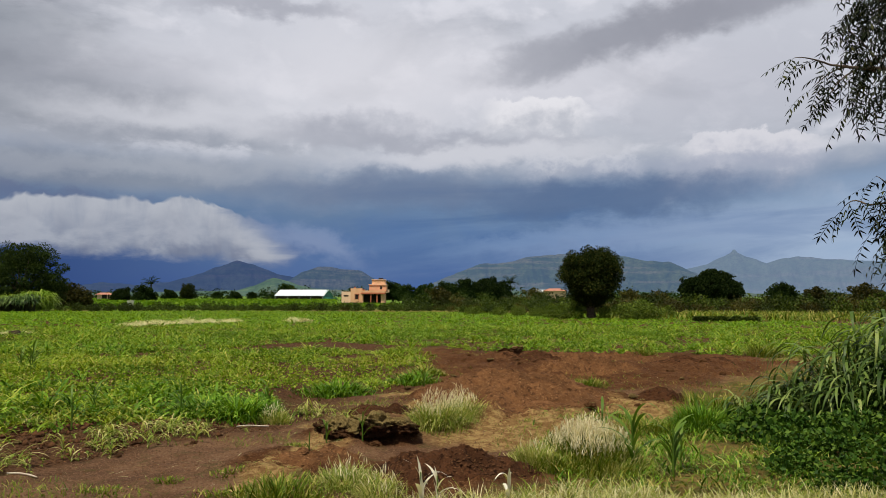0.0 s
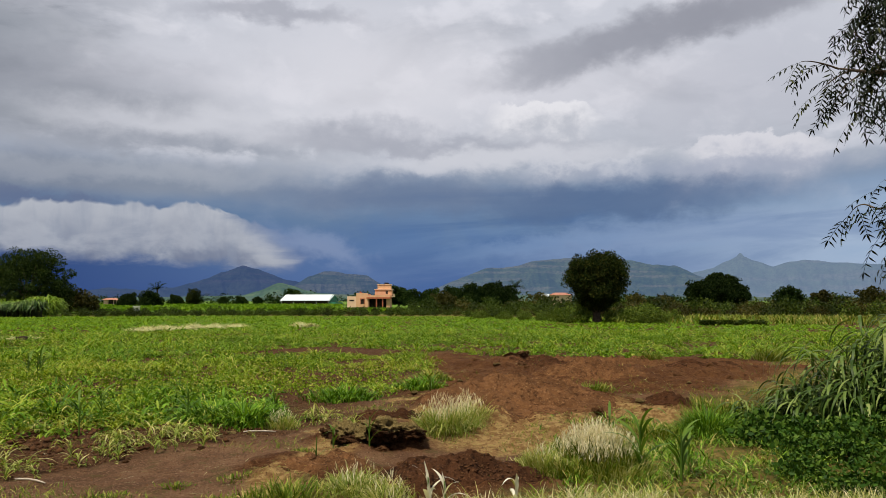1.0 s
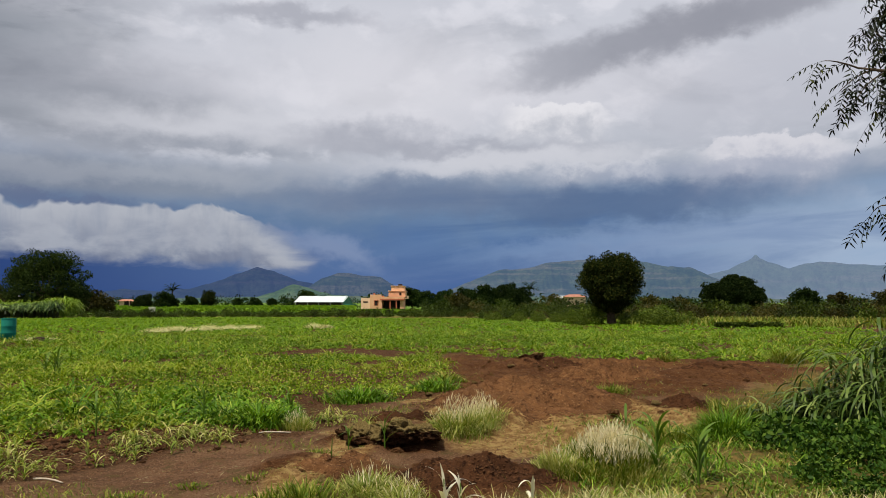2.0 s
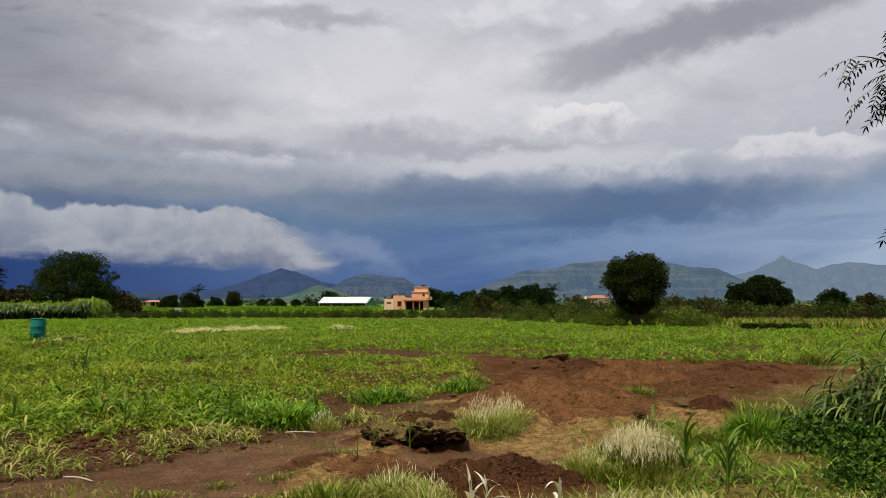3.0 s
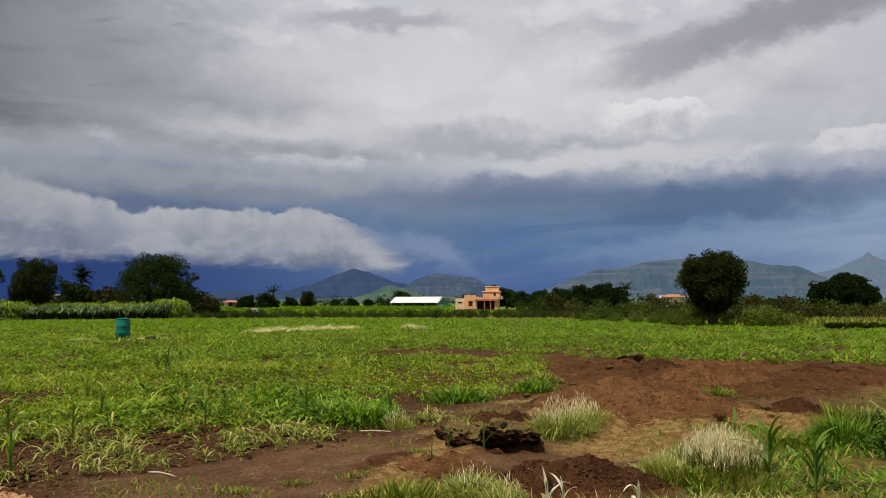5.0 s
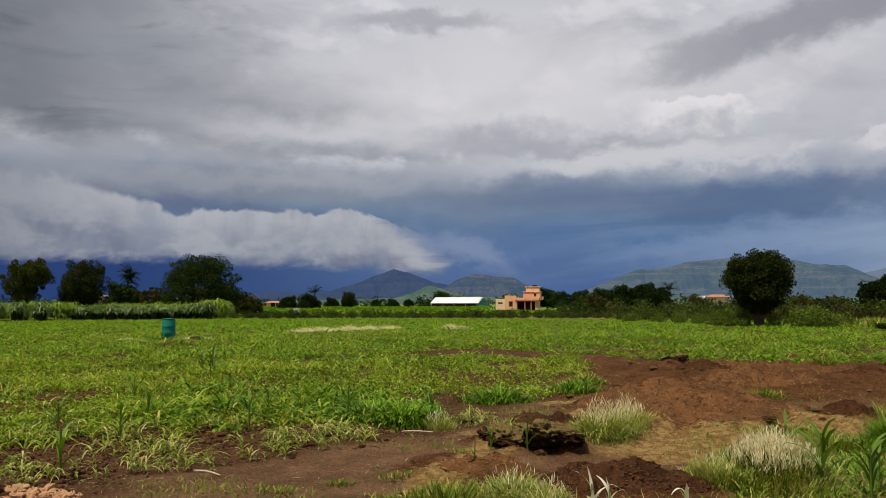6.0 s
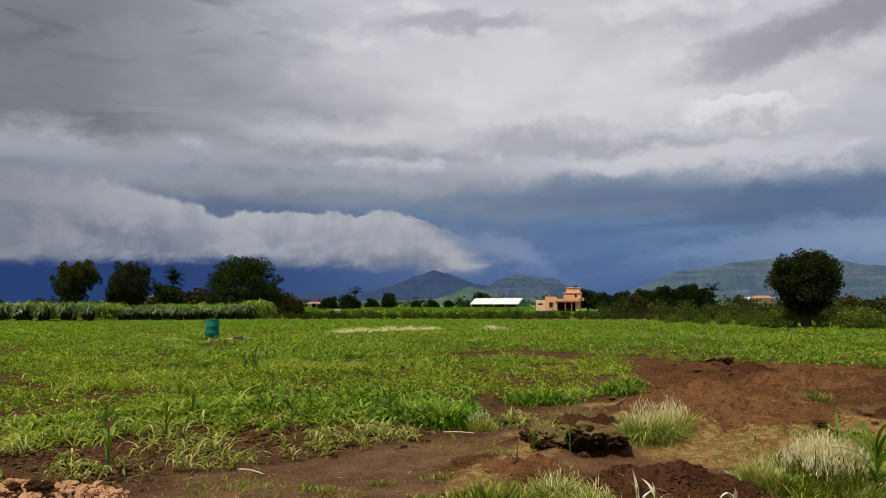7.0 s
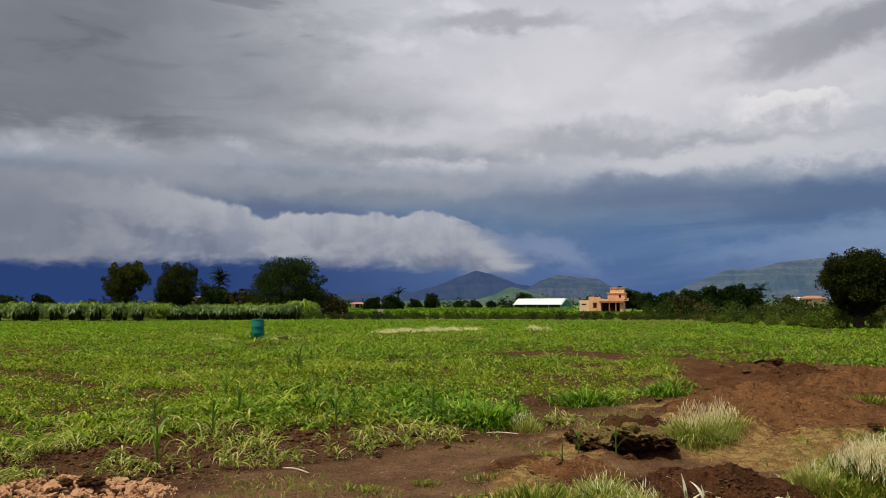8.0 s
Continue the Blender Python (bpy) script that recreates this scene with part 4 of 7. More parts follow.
KIND = {k: crown_kind(k, 70 + i) for i, k in enumerate(("round", "spreading", "feathery", "twin", "oval", "bushy", "brown"))}
WORDS = {
    "round": ("round_tree", "dense round dark green tree at the field edge"),
    "spreading": ("spreading_tree", "broad flat topped dark green tree beyond the shrubs"),
    "feathery": ("feathery_tree", "tall feathery green tree behind the fodder rows"),
    "twin": ("twin_crowned_tree", "olive green tree with two joined crowns"),
    "oval": ("oval_tree", "dense oval dark green tree behind fodder grass"),
    "bushy": ("bushy_tree", "bushy dark green tree far across the fields"),
    "brown": ("brown_bush", "brownish green bush at the far field edge"),
}


def plant_tree(kind, a, d, scale=1.0, turn=0.0):
    x, y = on_plan(a, d)
    name, label = WORDS[kind]
    return tree(name, (x, y, float(land(x, y))), label, "bush" if kind == "brown" else "tree", KIND[kind], turn, "trees round the fields", scale)


for k, a, d, s, t in (
        ("round", 10.25, 62, 1.0, 0), ("spreading", 18.1, 122, 1.0, 10), ("bushy", 22.5, 130, 0.85, 40), ("brown", 27.3, 122, 1.1, 0),
        ("feathery", -27.2, 105, 1.0, 0), ("oval", -34.4, 100, 1.0, 0), ("twin", -37.6, 100, 1.0, 0),
        ("bushy", 0.4, 205, 1.2, 0), ("bushy", 1.6, 200, 1.35, 70), ("bushy", 2.9, 205, 1.45, 140), ("bushy", 3.9, 195, 1.2, 200),
        ("bushy", -3.45, 236, 1.35, 20), ("bushy", -2.6, 190, 1.0, 90), ("bushy", -1.3, 190, 1.05, 170), ("brown", -0.3, 150, 1.1, 0),
        ("bushy", -10.7, 245, 1.2, 30), ("oval", -17.3, 185, 0.68, 0), ("bushy", -20.0, 150, 0.78, 60), ("bushy", -21.4, 155, 0.7, 190),
        ("bushy", -14.2, 230, 0.7, 15), ("bushy", -13.1, 260, 0.7, 75), ("bushy", -15.4, 280, 0.75, 95), ("bushy", -18.4, 240, 0.8, 5), ("brown", -24.2, 112, 1.0, 30), ("bushy", -25.2, 118, 0.8, 0),
        ("brown", -30.0, 108, 1.15, 0), ("brown", -31.2, 112, 0.9, 80), ("bushy", -44.4, 150, 0.75, 0), ("bushy", -42.4, 150, 0.78, 50),
        ("brown", -39.6, 130, 0.8, 0), ("brown", 6.4, 170, 1.1, 0), ("brown", 12.9, 120, 0.85, 20), ("brown", 24.5, 118, 0.95, 20), ("brown", 14.6, 125, 0.8, 120)):
    plant_tree(k, a, d, s, t)


def palm_meshes(seed, height, frond, n, skirt=0.0):
    """Palm trunk and its head of drooping fronds; each frond carries leaflets."""
    rng = np.random.default_rng(seed)
    tv, tf = tube([(0, 0, -0.2), (0.1, 0, height * 0.5), (0.25, 0, height)], [0.22, 0.16, 0.13], 8)
    base, az_, ln, l0, l1 = [], [], [], [], []
    for i in range(n):
        a, up = 2 * math.pi * i / n + rng.uniform(-0.3, 0.3), rng.uniform(-0.1, 1.5)
        r, z = 0.0, -skirt * height * rng.random() ** 1.3
        for s in np.linspace(0.1, 1, 14):
            th = up + s * 1.1
            r += math.sin(th) * frond / 14
            z += math.cos(th) * frond / 14
            for side in (-1, 1):
                base.append((0.25 + math.cos(a) * r, math.sin(a) * r, height + z))
                az_.append(a + side * 0.9)
                ln.append(frond * 0.32 * (1.1 - 0.6 * s))
                l0.append(1.2)
                l1.append(2.5)
    b = np.array(base)
    v, f = blades(rng, b, np.array(az_), np.array(ln), np.full(len(b), 0.16), np.array(l0), np.array(l1), 2, 0.3)
    return mesh_of("palm_trunk", tv, tf, M_BARK, True), mesh_of("palm_crown", v, f, M_TREE_FAR)


PALM = palm_meshes(3, 5.2, 2.3, 24)
TALL_PALM = palm_meshes(4, 5.9, 1.5, 46, 0.26)
x, y = on_plan(-31.8, 112)
tree("palm_tree", (x, y, float(land(x, y))), "slender shaggy palm with layered drooping fronds among trees", "palm", TALL_PALM, 30, "palms", 1.0)
for a, d, s in ((4.75, 200, 1.0), (-19.6, 152, 0.75)):
    x, y = on_plan(a, d)
    tree("palm_tree", (x, y, float(land(x, y))), "palm with drooping fronds standing among other trees", "palm", PALM, 40 * a, "palms", s)
x, y = on_plan(-31.9, 111)
tree("bushy_tree", (x, y, float(land(x, y))), WORDS["bushy"][1], "tree", KIND["bushy"], 20, "trees round the fields", 0.95)

# ---------- shrubs of the orchard ----------
SHRUBS = []
for i in range(4):
    r = np.random.default_rng(90 + i)
    lumps = [(0, 0, 0.75, 0.95, 0.9, 0.75), (0.6, 0.1, 0.6, 0.7, 0.7, 0.6), (-0.6, 0, 0.55, 0.7, 0.7, 0.55)]
    p, o = crown_points(r, lumps, 520, 16, 0.35, 0.7)
    p[:, 2] = np.maximum(p[:, 2], 0.02)
    SHRUBS.append(mesh_of("shrub", *leaf_cards(r, p, 0.2, o), M_SHRUB if i != 3 else M_SHRUB_DRY))
rng = np.random.default_rng(17)


def shrub(x, y, s, which):
    ob = thing("shrub", (x, y, float(land(x, y)) - 0.03), "brownish leafy shrub in the orchard" if which == 3 else "green leafy shrub in the orchard rows", "shrub", SHRUBS[which], "orchard shrubs", turn=rng.uniform(0, 360))
    ob.scale = (s * rng.uniform(0.9, 1.3), s, s * rng.uniform(0.8, 1.15))


ROWS_OF_SHRUBS = (
    (93, 0.85, -25, 2, 0.55), (97, 0.85, -25, 3, 0.55), (101, 0.85, -25, 4, 0.58), (106, 0.9, -24, 6, 0.58),
    (116, 1.1, -2.5, 31, 1.15), (132, 1.1, -2.5, 32, 1.35), (150, 1.2, -1.5, 33, 1.6),
    (82, 1.3, 1.5, 10, 0.75), (88, 1.3, 3, 33, 0.9), (96, 1.2, 5, 34, 1.15), (104, 1.2, 7, 34, 1.3))
for d, step_a, lo, hi, size in ROWS_OF_SHRUBS:
    a = lo
    while a < hi:
        x, y = on_plan(a, d + rng.uniform(-2.0, 2.0))
        shrub(x, y, size * rng.uniform(0.75, 1.2), 3 if rng.random() < (0.3 if a > -2 else 0.05) else int(rng.integers(0, 3)))
        a += step_a * rng.uniform(0.7, 1.35)
BUSHES = []
for i in range(3):
    r = np.random.default_rng(97 + i)
    p, o = crown_points(r, [(0, 0, 0.6, 0.85, 0.8, 0.62), (0.5, 0.1, 0.45, 0.6, 0.6, 0.45), (-0.5, 0, 0.4, 0.6, 0.6, 0.42)], 2400, 26, 0.4, 0.5)
    p[:, 2] = np.maximum(p[:, 2], 0.02)
    BUSHES.append(mesh_of("bush", *leaf_cards(r, p, 0.10, o, 0.6), M_BUSH))
for i, (a, d, s) in enumerate(((8.75, 62, 1.05), (7.6, 64, 0.7), (11.2, 61.5, 0.7), (12.95, 60, 0.95), (13.7, 60.5, 1.0), (12.2, 64, 0.75), (6.4, 67, 0.6), (5.2, 70, 0.65), (3.8, 72, 0.55), (2.2, 75, 0.6), (15.2, 66, 0.7))):
    x, y = on_plan(a, d)
    ob = thing("bush", (x, y, float(land(x, y)) - 0.03), "rounded light green bush at the field edge", "bush", BUSHES[i % 3], "field edge bushes", turn=40 * i)
    ob.scale = (s * 1.35, s * 1.2, s * 1.2)

# ---------- rough grass and a low clipped hedge behind the crop ----------
rng = np.random.default_rng(29)
n = 9000
a, d = np.radians(rng.uniform(11.5, 34, n)), rng.uniform(60, 84, n)
keep = rng.random(n) < sstep(vnoise(np.degrees(a), d, 0.5, 121, 3), 0.3, 0.55)
a, d = a[keep], d[keep]
x, y = d * np.sin(a), d * np.cos(a)
v, f = blades(rng, np.stack([x, y, land(x, y)], 1), rng.uniform(0, 6.28, len(x)), rng.uniform(0.35, 0.7, len(x)), rng.uniform(0.05, 0.09, len(x)), rng.uniform(0.1, 0.5, len(x)), rng.uniform(0.6, 1.8, len(x)), 2, 0.8)
tagged(new("rough_grass", mesh_of("rough_grass", v, f, M_GRASS)), "rough olive grass between crop and shrubs", "grass", kind="stuff")
n = 5200
u, q = rng.uniform(0, 1, n), rng.uniform(-0.5, 0.5, n)
a, d = np.radians(16.9 + 4.2 * u), 57.0 + 1.4 * u + q
x, y = d * np.sin(a), d * np.cos(a)
z = land(x, y) + (0.24 + 0.16 * vnoise(u * 9, u * 0, 1.0, 127)) * rng.uniform(0, 1, n) ** 0.5
v, f = leaf_cards(rng, np.stack([x, y, z], 1), 0.13)
tagged(new("low_hedge", mesh_of("low_hedge", v, f, M_SHRUB)), "low dark green hedge along the field end", "hedge", kind="stuff")

# ---------- tall green strip before the shed ----------
rng = np.random.default_rng(23)
n = 16000
a = np.radians(np.concatenate([rng.uniform(-26, -7.4, n), rng.uniform(-7.4, -3.0, n // 8)]))
d = np.concatenate([rng.uniform(118, 190, n), rng.uniform(118, 150, n // 8)])
tall = np.where(a < radians(-7.4), 0.5 + 0.0055 * (d - 118) + 0.25, 0.45)
pts = np.stack([d * np.sin(a), d * np.cos(a), land(d * np.sin(a), d * np.cos(a)) + tall * rng.uniform(0.55, 1.0, len(a))], 1)
tagged(new("far_green_crop", mesh_of("far_green_crop", *leaf_cards(rng, pts, 0.55, np.tile((0, 0, 1.0), (len(pts), 1)), 0.2), M_CROP_FAR)), "tall light green crop in a strip before the shed", "crop", kind="stuff")

# ---------- fodder grass rows ----------
CANE = []
for i in range(4):
    r = np.random.default_rng(110 + i)
    n = 300
    b = np.stack([r.normal(0, 0.22, n), r.normal(0, 0.22, n), r.uniform(0.12, 1.2, n)], 1)
    b[:, 2] *= 1 - np.clip(np.hypot(b[:, 0], b[:, 1]) / 1.6, 0, 0.6)
    az_ = np.arctan2(b[:, 1], b[:, 0]) + r.normal(0, 0.5, n)
    CANE.append(mesh_of("fodder_clump", *blades(r, b, az_, r.uniform(0.9, 1.6, n), r.uniform(0.06, 0.11, n), r.uniform(0.0, 0.6, n), r.uniform(2.5, 3.15, n), 6, 0.25), M_FODDER_LIT))
MOP, STEMS = [], []
for i in range(3):
    r = np.random.default_rng(130 + i)
    n = 260
    rad, th = 0.5 * r.random(n) ** 0.5, r.uniform(0, 6.28, n)
    b = np.stack([rad * np.cos(th), rad * np.sin(th), r.uniform(1.05, 1.6, n) - rad * 0.9], 1)
    hair = blades(r, b, th + r.normal(0, 0.3, n), r.uniform(0.6, 1.05, n), r.uniform(0.05, 0.09, n), r.uniform(0.3, 1.0, n), r.uniform(2.9, 3.4, n), 6, 0.25)
    MOP.append(mesh_of("fodder_clump", *hair, M_FODDER_SHADED))
    th = r.uniform(0, 6.28, 90)
    b = np.stack([0.48 * np.cos(th), 0.48 * np.sin(th), np.zeros(90)], 1) * r.uniform(0.5, 1, (90, 1))
    STEMS.append(mesh_of("fodder_stems", *blades(r, b, th, r.uniform(0.9, 1.3, 90), np.full(90, 0.14), np.full(90, 0.02), np.full(90, 0.2), 3, 0.3), M_CANE_SHADE))
rng = np.random.default_rng(19)


def mop_of_fodder(x, y, s):
    i = int(rng.integers(0, 3))
    ob = thing("fodder_clump", (x, y, float(land(x, y)) - 0.03), "drooping dark green fodder grass clump in the front row", "grass", MOP[i], "fodder grass rows", turn=rng.uniform(0, 360))
    ob.scale = (s * rng.uniform(1.35, 1.7), s * 1.1, s * rng.uniform(1.12, 1.28))
    part("stem_mass", STEMS[i], ob, "lower stems painted dark with shade")["kind"] = "stuff"


def clump_of_fodder(x, y, s):
    ob = thing("fodder_clump", (x, y, float(land(x, y)) - 0.03), "tall arching green fodder grass clump in a row", "grass", CANE[int(rng.integers(0, 4))], "fodder grass rows", turn=rng.uniform(0, 360))
    ob.scale = (s * rng.uniform(0.8, 0.98), s * rng.uniform(0.8, 1.0), s * rng.uniform(0.88, 1.1))


for row in range(4):
    for i in range(23):
        t = i / 22
        x = -96 + t * (96 - 54.5) + rng.uniform(-0.3, 0.3) - row * 0.6
        y = 58 + t * (74 - 58) + row * 1.9 + rng.uniform(-0.4, 0.4)
        if row == 0:
            mop_of_fodder(x, y - 1.3, 1.02)
        else:
            clump_of_fodder(x, y + 0.5, 1.32)
for row in range(4):
    for i in range(13):
        t = i / 12
        x = -54.5 + t * 12.2 + rng.uniform(-0.3, 0.3) - row * 0.5
        y = 79 + t * 6 + row * 1.9 + rng.uniform(-0.4, 0.4)
        if row == 0:
            mop_of_fodder(x, y - 0.6, 0.86 + 0.14 * (t > 0.85))
        else:
            clump_of_fodder(x, y, 1.22 + 0.2 * (t > 0.85))


# ---------- buildings ----------
def farmhouse(a, d):
    x, y = on_plan(a, d)
    h = thing("farmhouse", (x, y, float(land(x, y))), "salmon painted concrete farmhouse with stepped upper storeys", "house", turn=-a - 6)
    part("wing_wall", box_mesh("wing", M_WALL_PALE, (-6.5, -4.0, -2.5, 3.5, -0.3, 2.95), (-6.5, -4.0, -2.5, -2.35, 2.95, 3.1)), h, "pale salmon side wing")
    part("wing_vent", box_mesh("vent", M_DARK, (-5.9, -4.6, -2.53, -2.4, 1.75, 2.15)), h, "dark slit opening")
    w = part("main_wall", box_mesh("main", M_WALL, (-4.0, -0.8, -2.7, 4.5, -0.3, 3.7), (-4.0, -0.8, -2.7, -2.55, 3.7, 4.0), (-0.8, 5.2, 0.2, 4.5, -0.3, 3.3), (4.3, 5.3, -2.7, 0.2, -0.3, 3.0)), h)
    part("window", box_mesh("window", M_DARK, (-2.7, -1.9, -2.73, -2.6, 1.0, 2.3)), w, "dark window")
    part("window_trim", box_mesh("wtrim", M_TRIM, (-2.9, -1.7, -2.9, -2.7, 2.34, 2.5), (-2.9, -2.72, -2.76, -2.7, 0.95, 2.34), (-1.88, -1.7, -2.76, -2.7, 0.95, 2.34)), w, "brick red window surround")
    p = part("porch", box_mesh("porch", M_TRIM, (-1.1, 5.5, -3.4, 0.3, 2.45, 2.85)), h, "brick red porch canopy")
    part("parapet", box_mesh("parapet", M_WALL, (-1.0, 5.4, -3.3, -3.1, 2.854, 3.4), (-1.0, -0.8, -3.1, 0.2, 2.854, 3.4), (5.2, 5.4, -3.1, 0.2, 2.854, 3.4)), p)
    # dark panel before the wall paints in the porch shade
    part("porch_shade_panel", box_mesh("porch_shade", M_DARK, (-0.6, 4.2, 0.1, 0.196, 0.0, 2.4)), p, "dark panel painting in the porch shade")
    for cx in (-0.75, 1.6, 3.3):
        part("column", box_mesh("col", M_TRIM if cx > 1 else M_WALL, (cx - 0.16, cx + 0.16, -3.2, -2.9, -0.2, 2.446)), p)
    part("upper_wall", box_mesh("upper", M_WALL, (0.9, 5.6, -0.6, 4.0, 3.3, 4.95)), h)
    part("upper_cornice", box_mesh("cornice", M_WALL_PALE, (0.7, 5.8, -0.8, 4.2, 4.95, 5.12), (5.2, 6.3, -1.6, 2.0, 2.9, 3.1), (6.1, 6.3, -1.6, 2.0, 3.1, 3.7)), h, "paler cornice and balcony")
    part("stair_tower", box_mesh("tower", M_WALL, (1.6, 5.3, -0.2, 3.4, 5.12, 6.35)), h)
    part("tower_cornice", box_mesh("tcorn", M_WALL_PALE, (1.45, 5.45, -0.35, 3.55, 6.35, 6.5)), h)
    part("upper_window", box_mesh("uwin", M_DARK, (3.9, 4.5, -0.63, -0.5, 3.8, 4.6)), h, "dark window")
    part("water_tank", box_mesh("tank", M_DARK, (3.4, 4.6, 0.6, 1.8, 6.5, 6.95), bevel=0.08), h, "black rooftop water tank")
    part("roof_box", box_mesh("rbox", M_TRIM, (-3.4, -2.9, 0, 0.5, 4.0, 4.4)), h)
    return h


farmhouse(-5.35, 229)


def long_shed(a, d):
    x, y = on_plan(a, d)
    s = thing("shed", (x, y, float(land(x, y))), "long low shed with a white sheet roof", "shed", turn=-a - 22)
    bm = bmesh.new()
    L, D, e, r, t = 6.7, 3.6, 1.9, 3.45, 0.06
    n = 40
    for side in (-1, 1):
        prev = None
        for i in range(n + 1):
            xx = -L + 2 * L * i / n
            rib = 0.05 if i % 2 else 0.0
            row = [bm.verts.new((xx, side * D, e + rib)), bm.verts.new((xx - (0.0), 0, r + rib)), bm.verts.new((xx, 0, r + rib - t)), bm.verts.new((xx, side * D, e + rib - t))]
            if prev:
                for k in range(4):
                    bm.faces.new((prev[k], row[k], row[(k + 1) % 4], prev[(k + 1) % 4]))
            prev = row
    part("roof", bm_mesh("shed_roof", bm, M_ROOF), s, "white corrugated roof")
    # dark sheets paint in the shade under the eaves
    part("wall", box_mesh("shed_shade_sheet", M_DARK, (-6.4, 6.4, -3.2, -3.05, -0.2, 1.95), (-6.4, 6.4, 3.05, 3.2, -0.2, 1.95)), s, "dark sheet painting in the open side's shade")
    bm = bmesh.new()
    vs = [bm.verts.new(c) for c in ((6.45, -3.4, 0), (6.45, 3.4, 0), (6.45, 3.4, 2.0), (6.45, 0, 3.6), (6.45, -3.4, 2.0))]
    f = bm.faces.new(vs)
    g = bmesh.ops.extrude_face_region(bm, geom=[f])
    bmesh.ops.translate(bm, vec=(0.08, 0, 0), verts=[v for v in g["geom"] if isinstance(v, bmesh.types.BMVert)])
    part("gable_tarp", bm_mesh("gable", bm, M_TARP), s, "green tarpaulin gable end")
    part("side_awning", box_mesh("awning", M_TARP, (6.6, 8.2, -3.2, 2.0, 0.0, 1.5), bevel=0.1), s, "green tarpaulin lean-to")
    for px in (-6.3, -3.1, 0, 3.1, 6.3):
        part("post", box_mesh("post", M_TIN, (px - 0.06, px + 0.06, -3.5, -3.38, -0.2, 2.0)), s)
    return s


long_shed(-9.6, 214)


def cottage(a, d, wide, high, wall, roof, label, turn=0.0):
    x, y = on_plan(a, d)
    c = thing("cottage", (x, y, float(land(x, y))), label, "house", turn=-a + turn)
    w, dp = wide / 2, wide * 0.35
    part("wall", box_mesh("cwall", wall, (-w, w, -dp, dp, -0.3, high)), c)
    bm = bmesh.new()
    o, rise = 0.4, wide * 0.14
    pts = [(-w - o, -dp - o, high), (w + o, -dp - o, high), (w + o, dp + o, high), (-w - o, dp + o, high), (-w * 0.6, 0, high + rise), (w * 0.6, 0, high + rise)]
    v = [bm.verts.new(p) for p in pts]
    for f in ((0, 1, 5, 4), (1, 2, 5), (2, 3, 4, 5), (3, 0, 4), (3, 2, 1, 0)):
        bm.faces.new([v[i] for i in f])
    part("roof", bm_mesh("croof", bm, roof), c)
    part("door", box_mesh("cdoor", M_DARK, (-0.5, 0.4, -dp - 0.04, -dp + 0.05, 0, 2.0)), c)
    part("window", box_mesh("cwin", M_DARK, (w * 0.4, w * 0.65, -dp - 0.04, -dp + 0.05, 1.0, 2.0)), c)
    return c


cottage(7.75, 205, 4.6, 3.2, M_WALL_PALE, M_TILE, "pale house with a red hipped roof behind trees", 25)
cottage(6.8, 215, 4.4, 3.0, M_WHITE, M_ROOF, "white house with a pale flat roof behind trees", 25)
cottage(-22.4, 178, 2.8, 2.0, M_WALL_PALE, M_TILE, "small salmon house half hidden by trees")
for a, w, h in ((-20.85, 0.42, 0.95), (-23.47, 0.14, 0.9)):
    x, y = on_plan(a, 117)
    p = thing("marker_pillar", (x, y, float(land(x, y))), "small whitewashed pillar at the field edge", "pillar", group="white pillars", turn=-a)
    part("shaft", box_mesh("shaft", M_WHITE, (-w, w, -0.2, 0.2, -0.1, h), bevel=0.03), p)
    part("cap", box_mesh("cap", M_WHITE, (-w - 0.06, w + 0.06, -0.31, 0.31, h, h + 0.1), bevel=0.02), p)
cottage(-29.2, 110, 2.6, 2.2, M_WHITE, M_TIN, "small white hut below the tall tree")
cottage(-33.0, 112, 2.0, 2.6, M_WALL_PALE, M_TIN, "small pale shelter between the trees")


# ---------- drum and straw ----------
def lathe(profile, sides=28):
    vs = [(r * math.cos(2 * math.pi * k / sides), r * math.sin(2 * math.pi * k / sides), z) for r, z in profile for k in range(sides)]
    fs = [(i * sides + k, i * sides + (k + 1) % sides, (i + 1) * sides + (k + 1) % sides, (i + 1) * sides + k) for i in range(len(profile) - 1) for k in range(sides)]
    return np.array(vs), np.array(fs)


def plastic_drum(x, y):
    z = float(land(x, y))
    d = thing("plastic_drum", (x, y, z), "teal green plastic drum standing in the field", "drum", turn=20)
    part("body", mesh_of("drum_body", *lathe([(0.0, 0.0), (0.27, 0.0), (0.3, 0.03), (0.3, 0.28), (0.307, 0.30), (0.307, 0.33), (0.3, 0.35), (0.3, 0.60), (0.307, 0.62), (0.307, 0.65), (0.3, 0.67), (0.3, 0.93), (0.28, 0.98)]), M_TEAL, True), d)
    part("rim", mesh_of("drum_rim", *lathe([(0.28, 0.98), (0.305, 0.985), (0.31, 1.01), (0.29, 1.02), (0.27, 1.0)]), M_TEAL, True), d)
    part("lid", mesh_of("drum_lid", *lathe([(0.27, 0.985), (0.12, 0.992), (0.0, 0.992)]), M_TEAL, True), d)
    return d


plastic_drum(*on_plan(-29.2, 40.0)).scale = (1.0, 1.0, 0.9)
sx, sy = on_plan(-27.5, 35.5)
bm = bmesh.new()
bmesh.ops.create_cube(bm, size=1.0)
bmesh.ops.bevel(bm, geom=bm.edges[:], offset=0.12, segments=2, affect="EDGES")
for v in bm.verts:
    v.co = Vector((v.co.x * 0.36, v.co.y * 0.25, v.co.z * 0.12 + 0.08)) + Vector((0, 0, 0.05 * noise.noise(v.co * 3)))
thing("flat_slab", (sx, sy, float(land(sx, sy)) + 0.12), "flat dark brown slab lying in the crop", "slab", bm_mesh("flat_slab", bm, M_BARK))


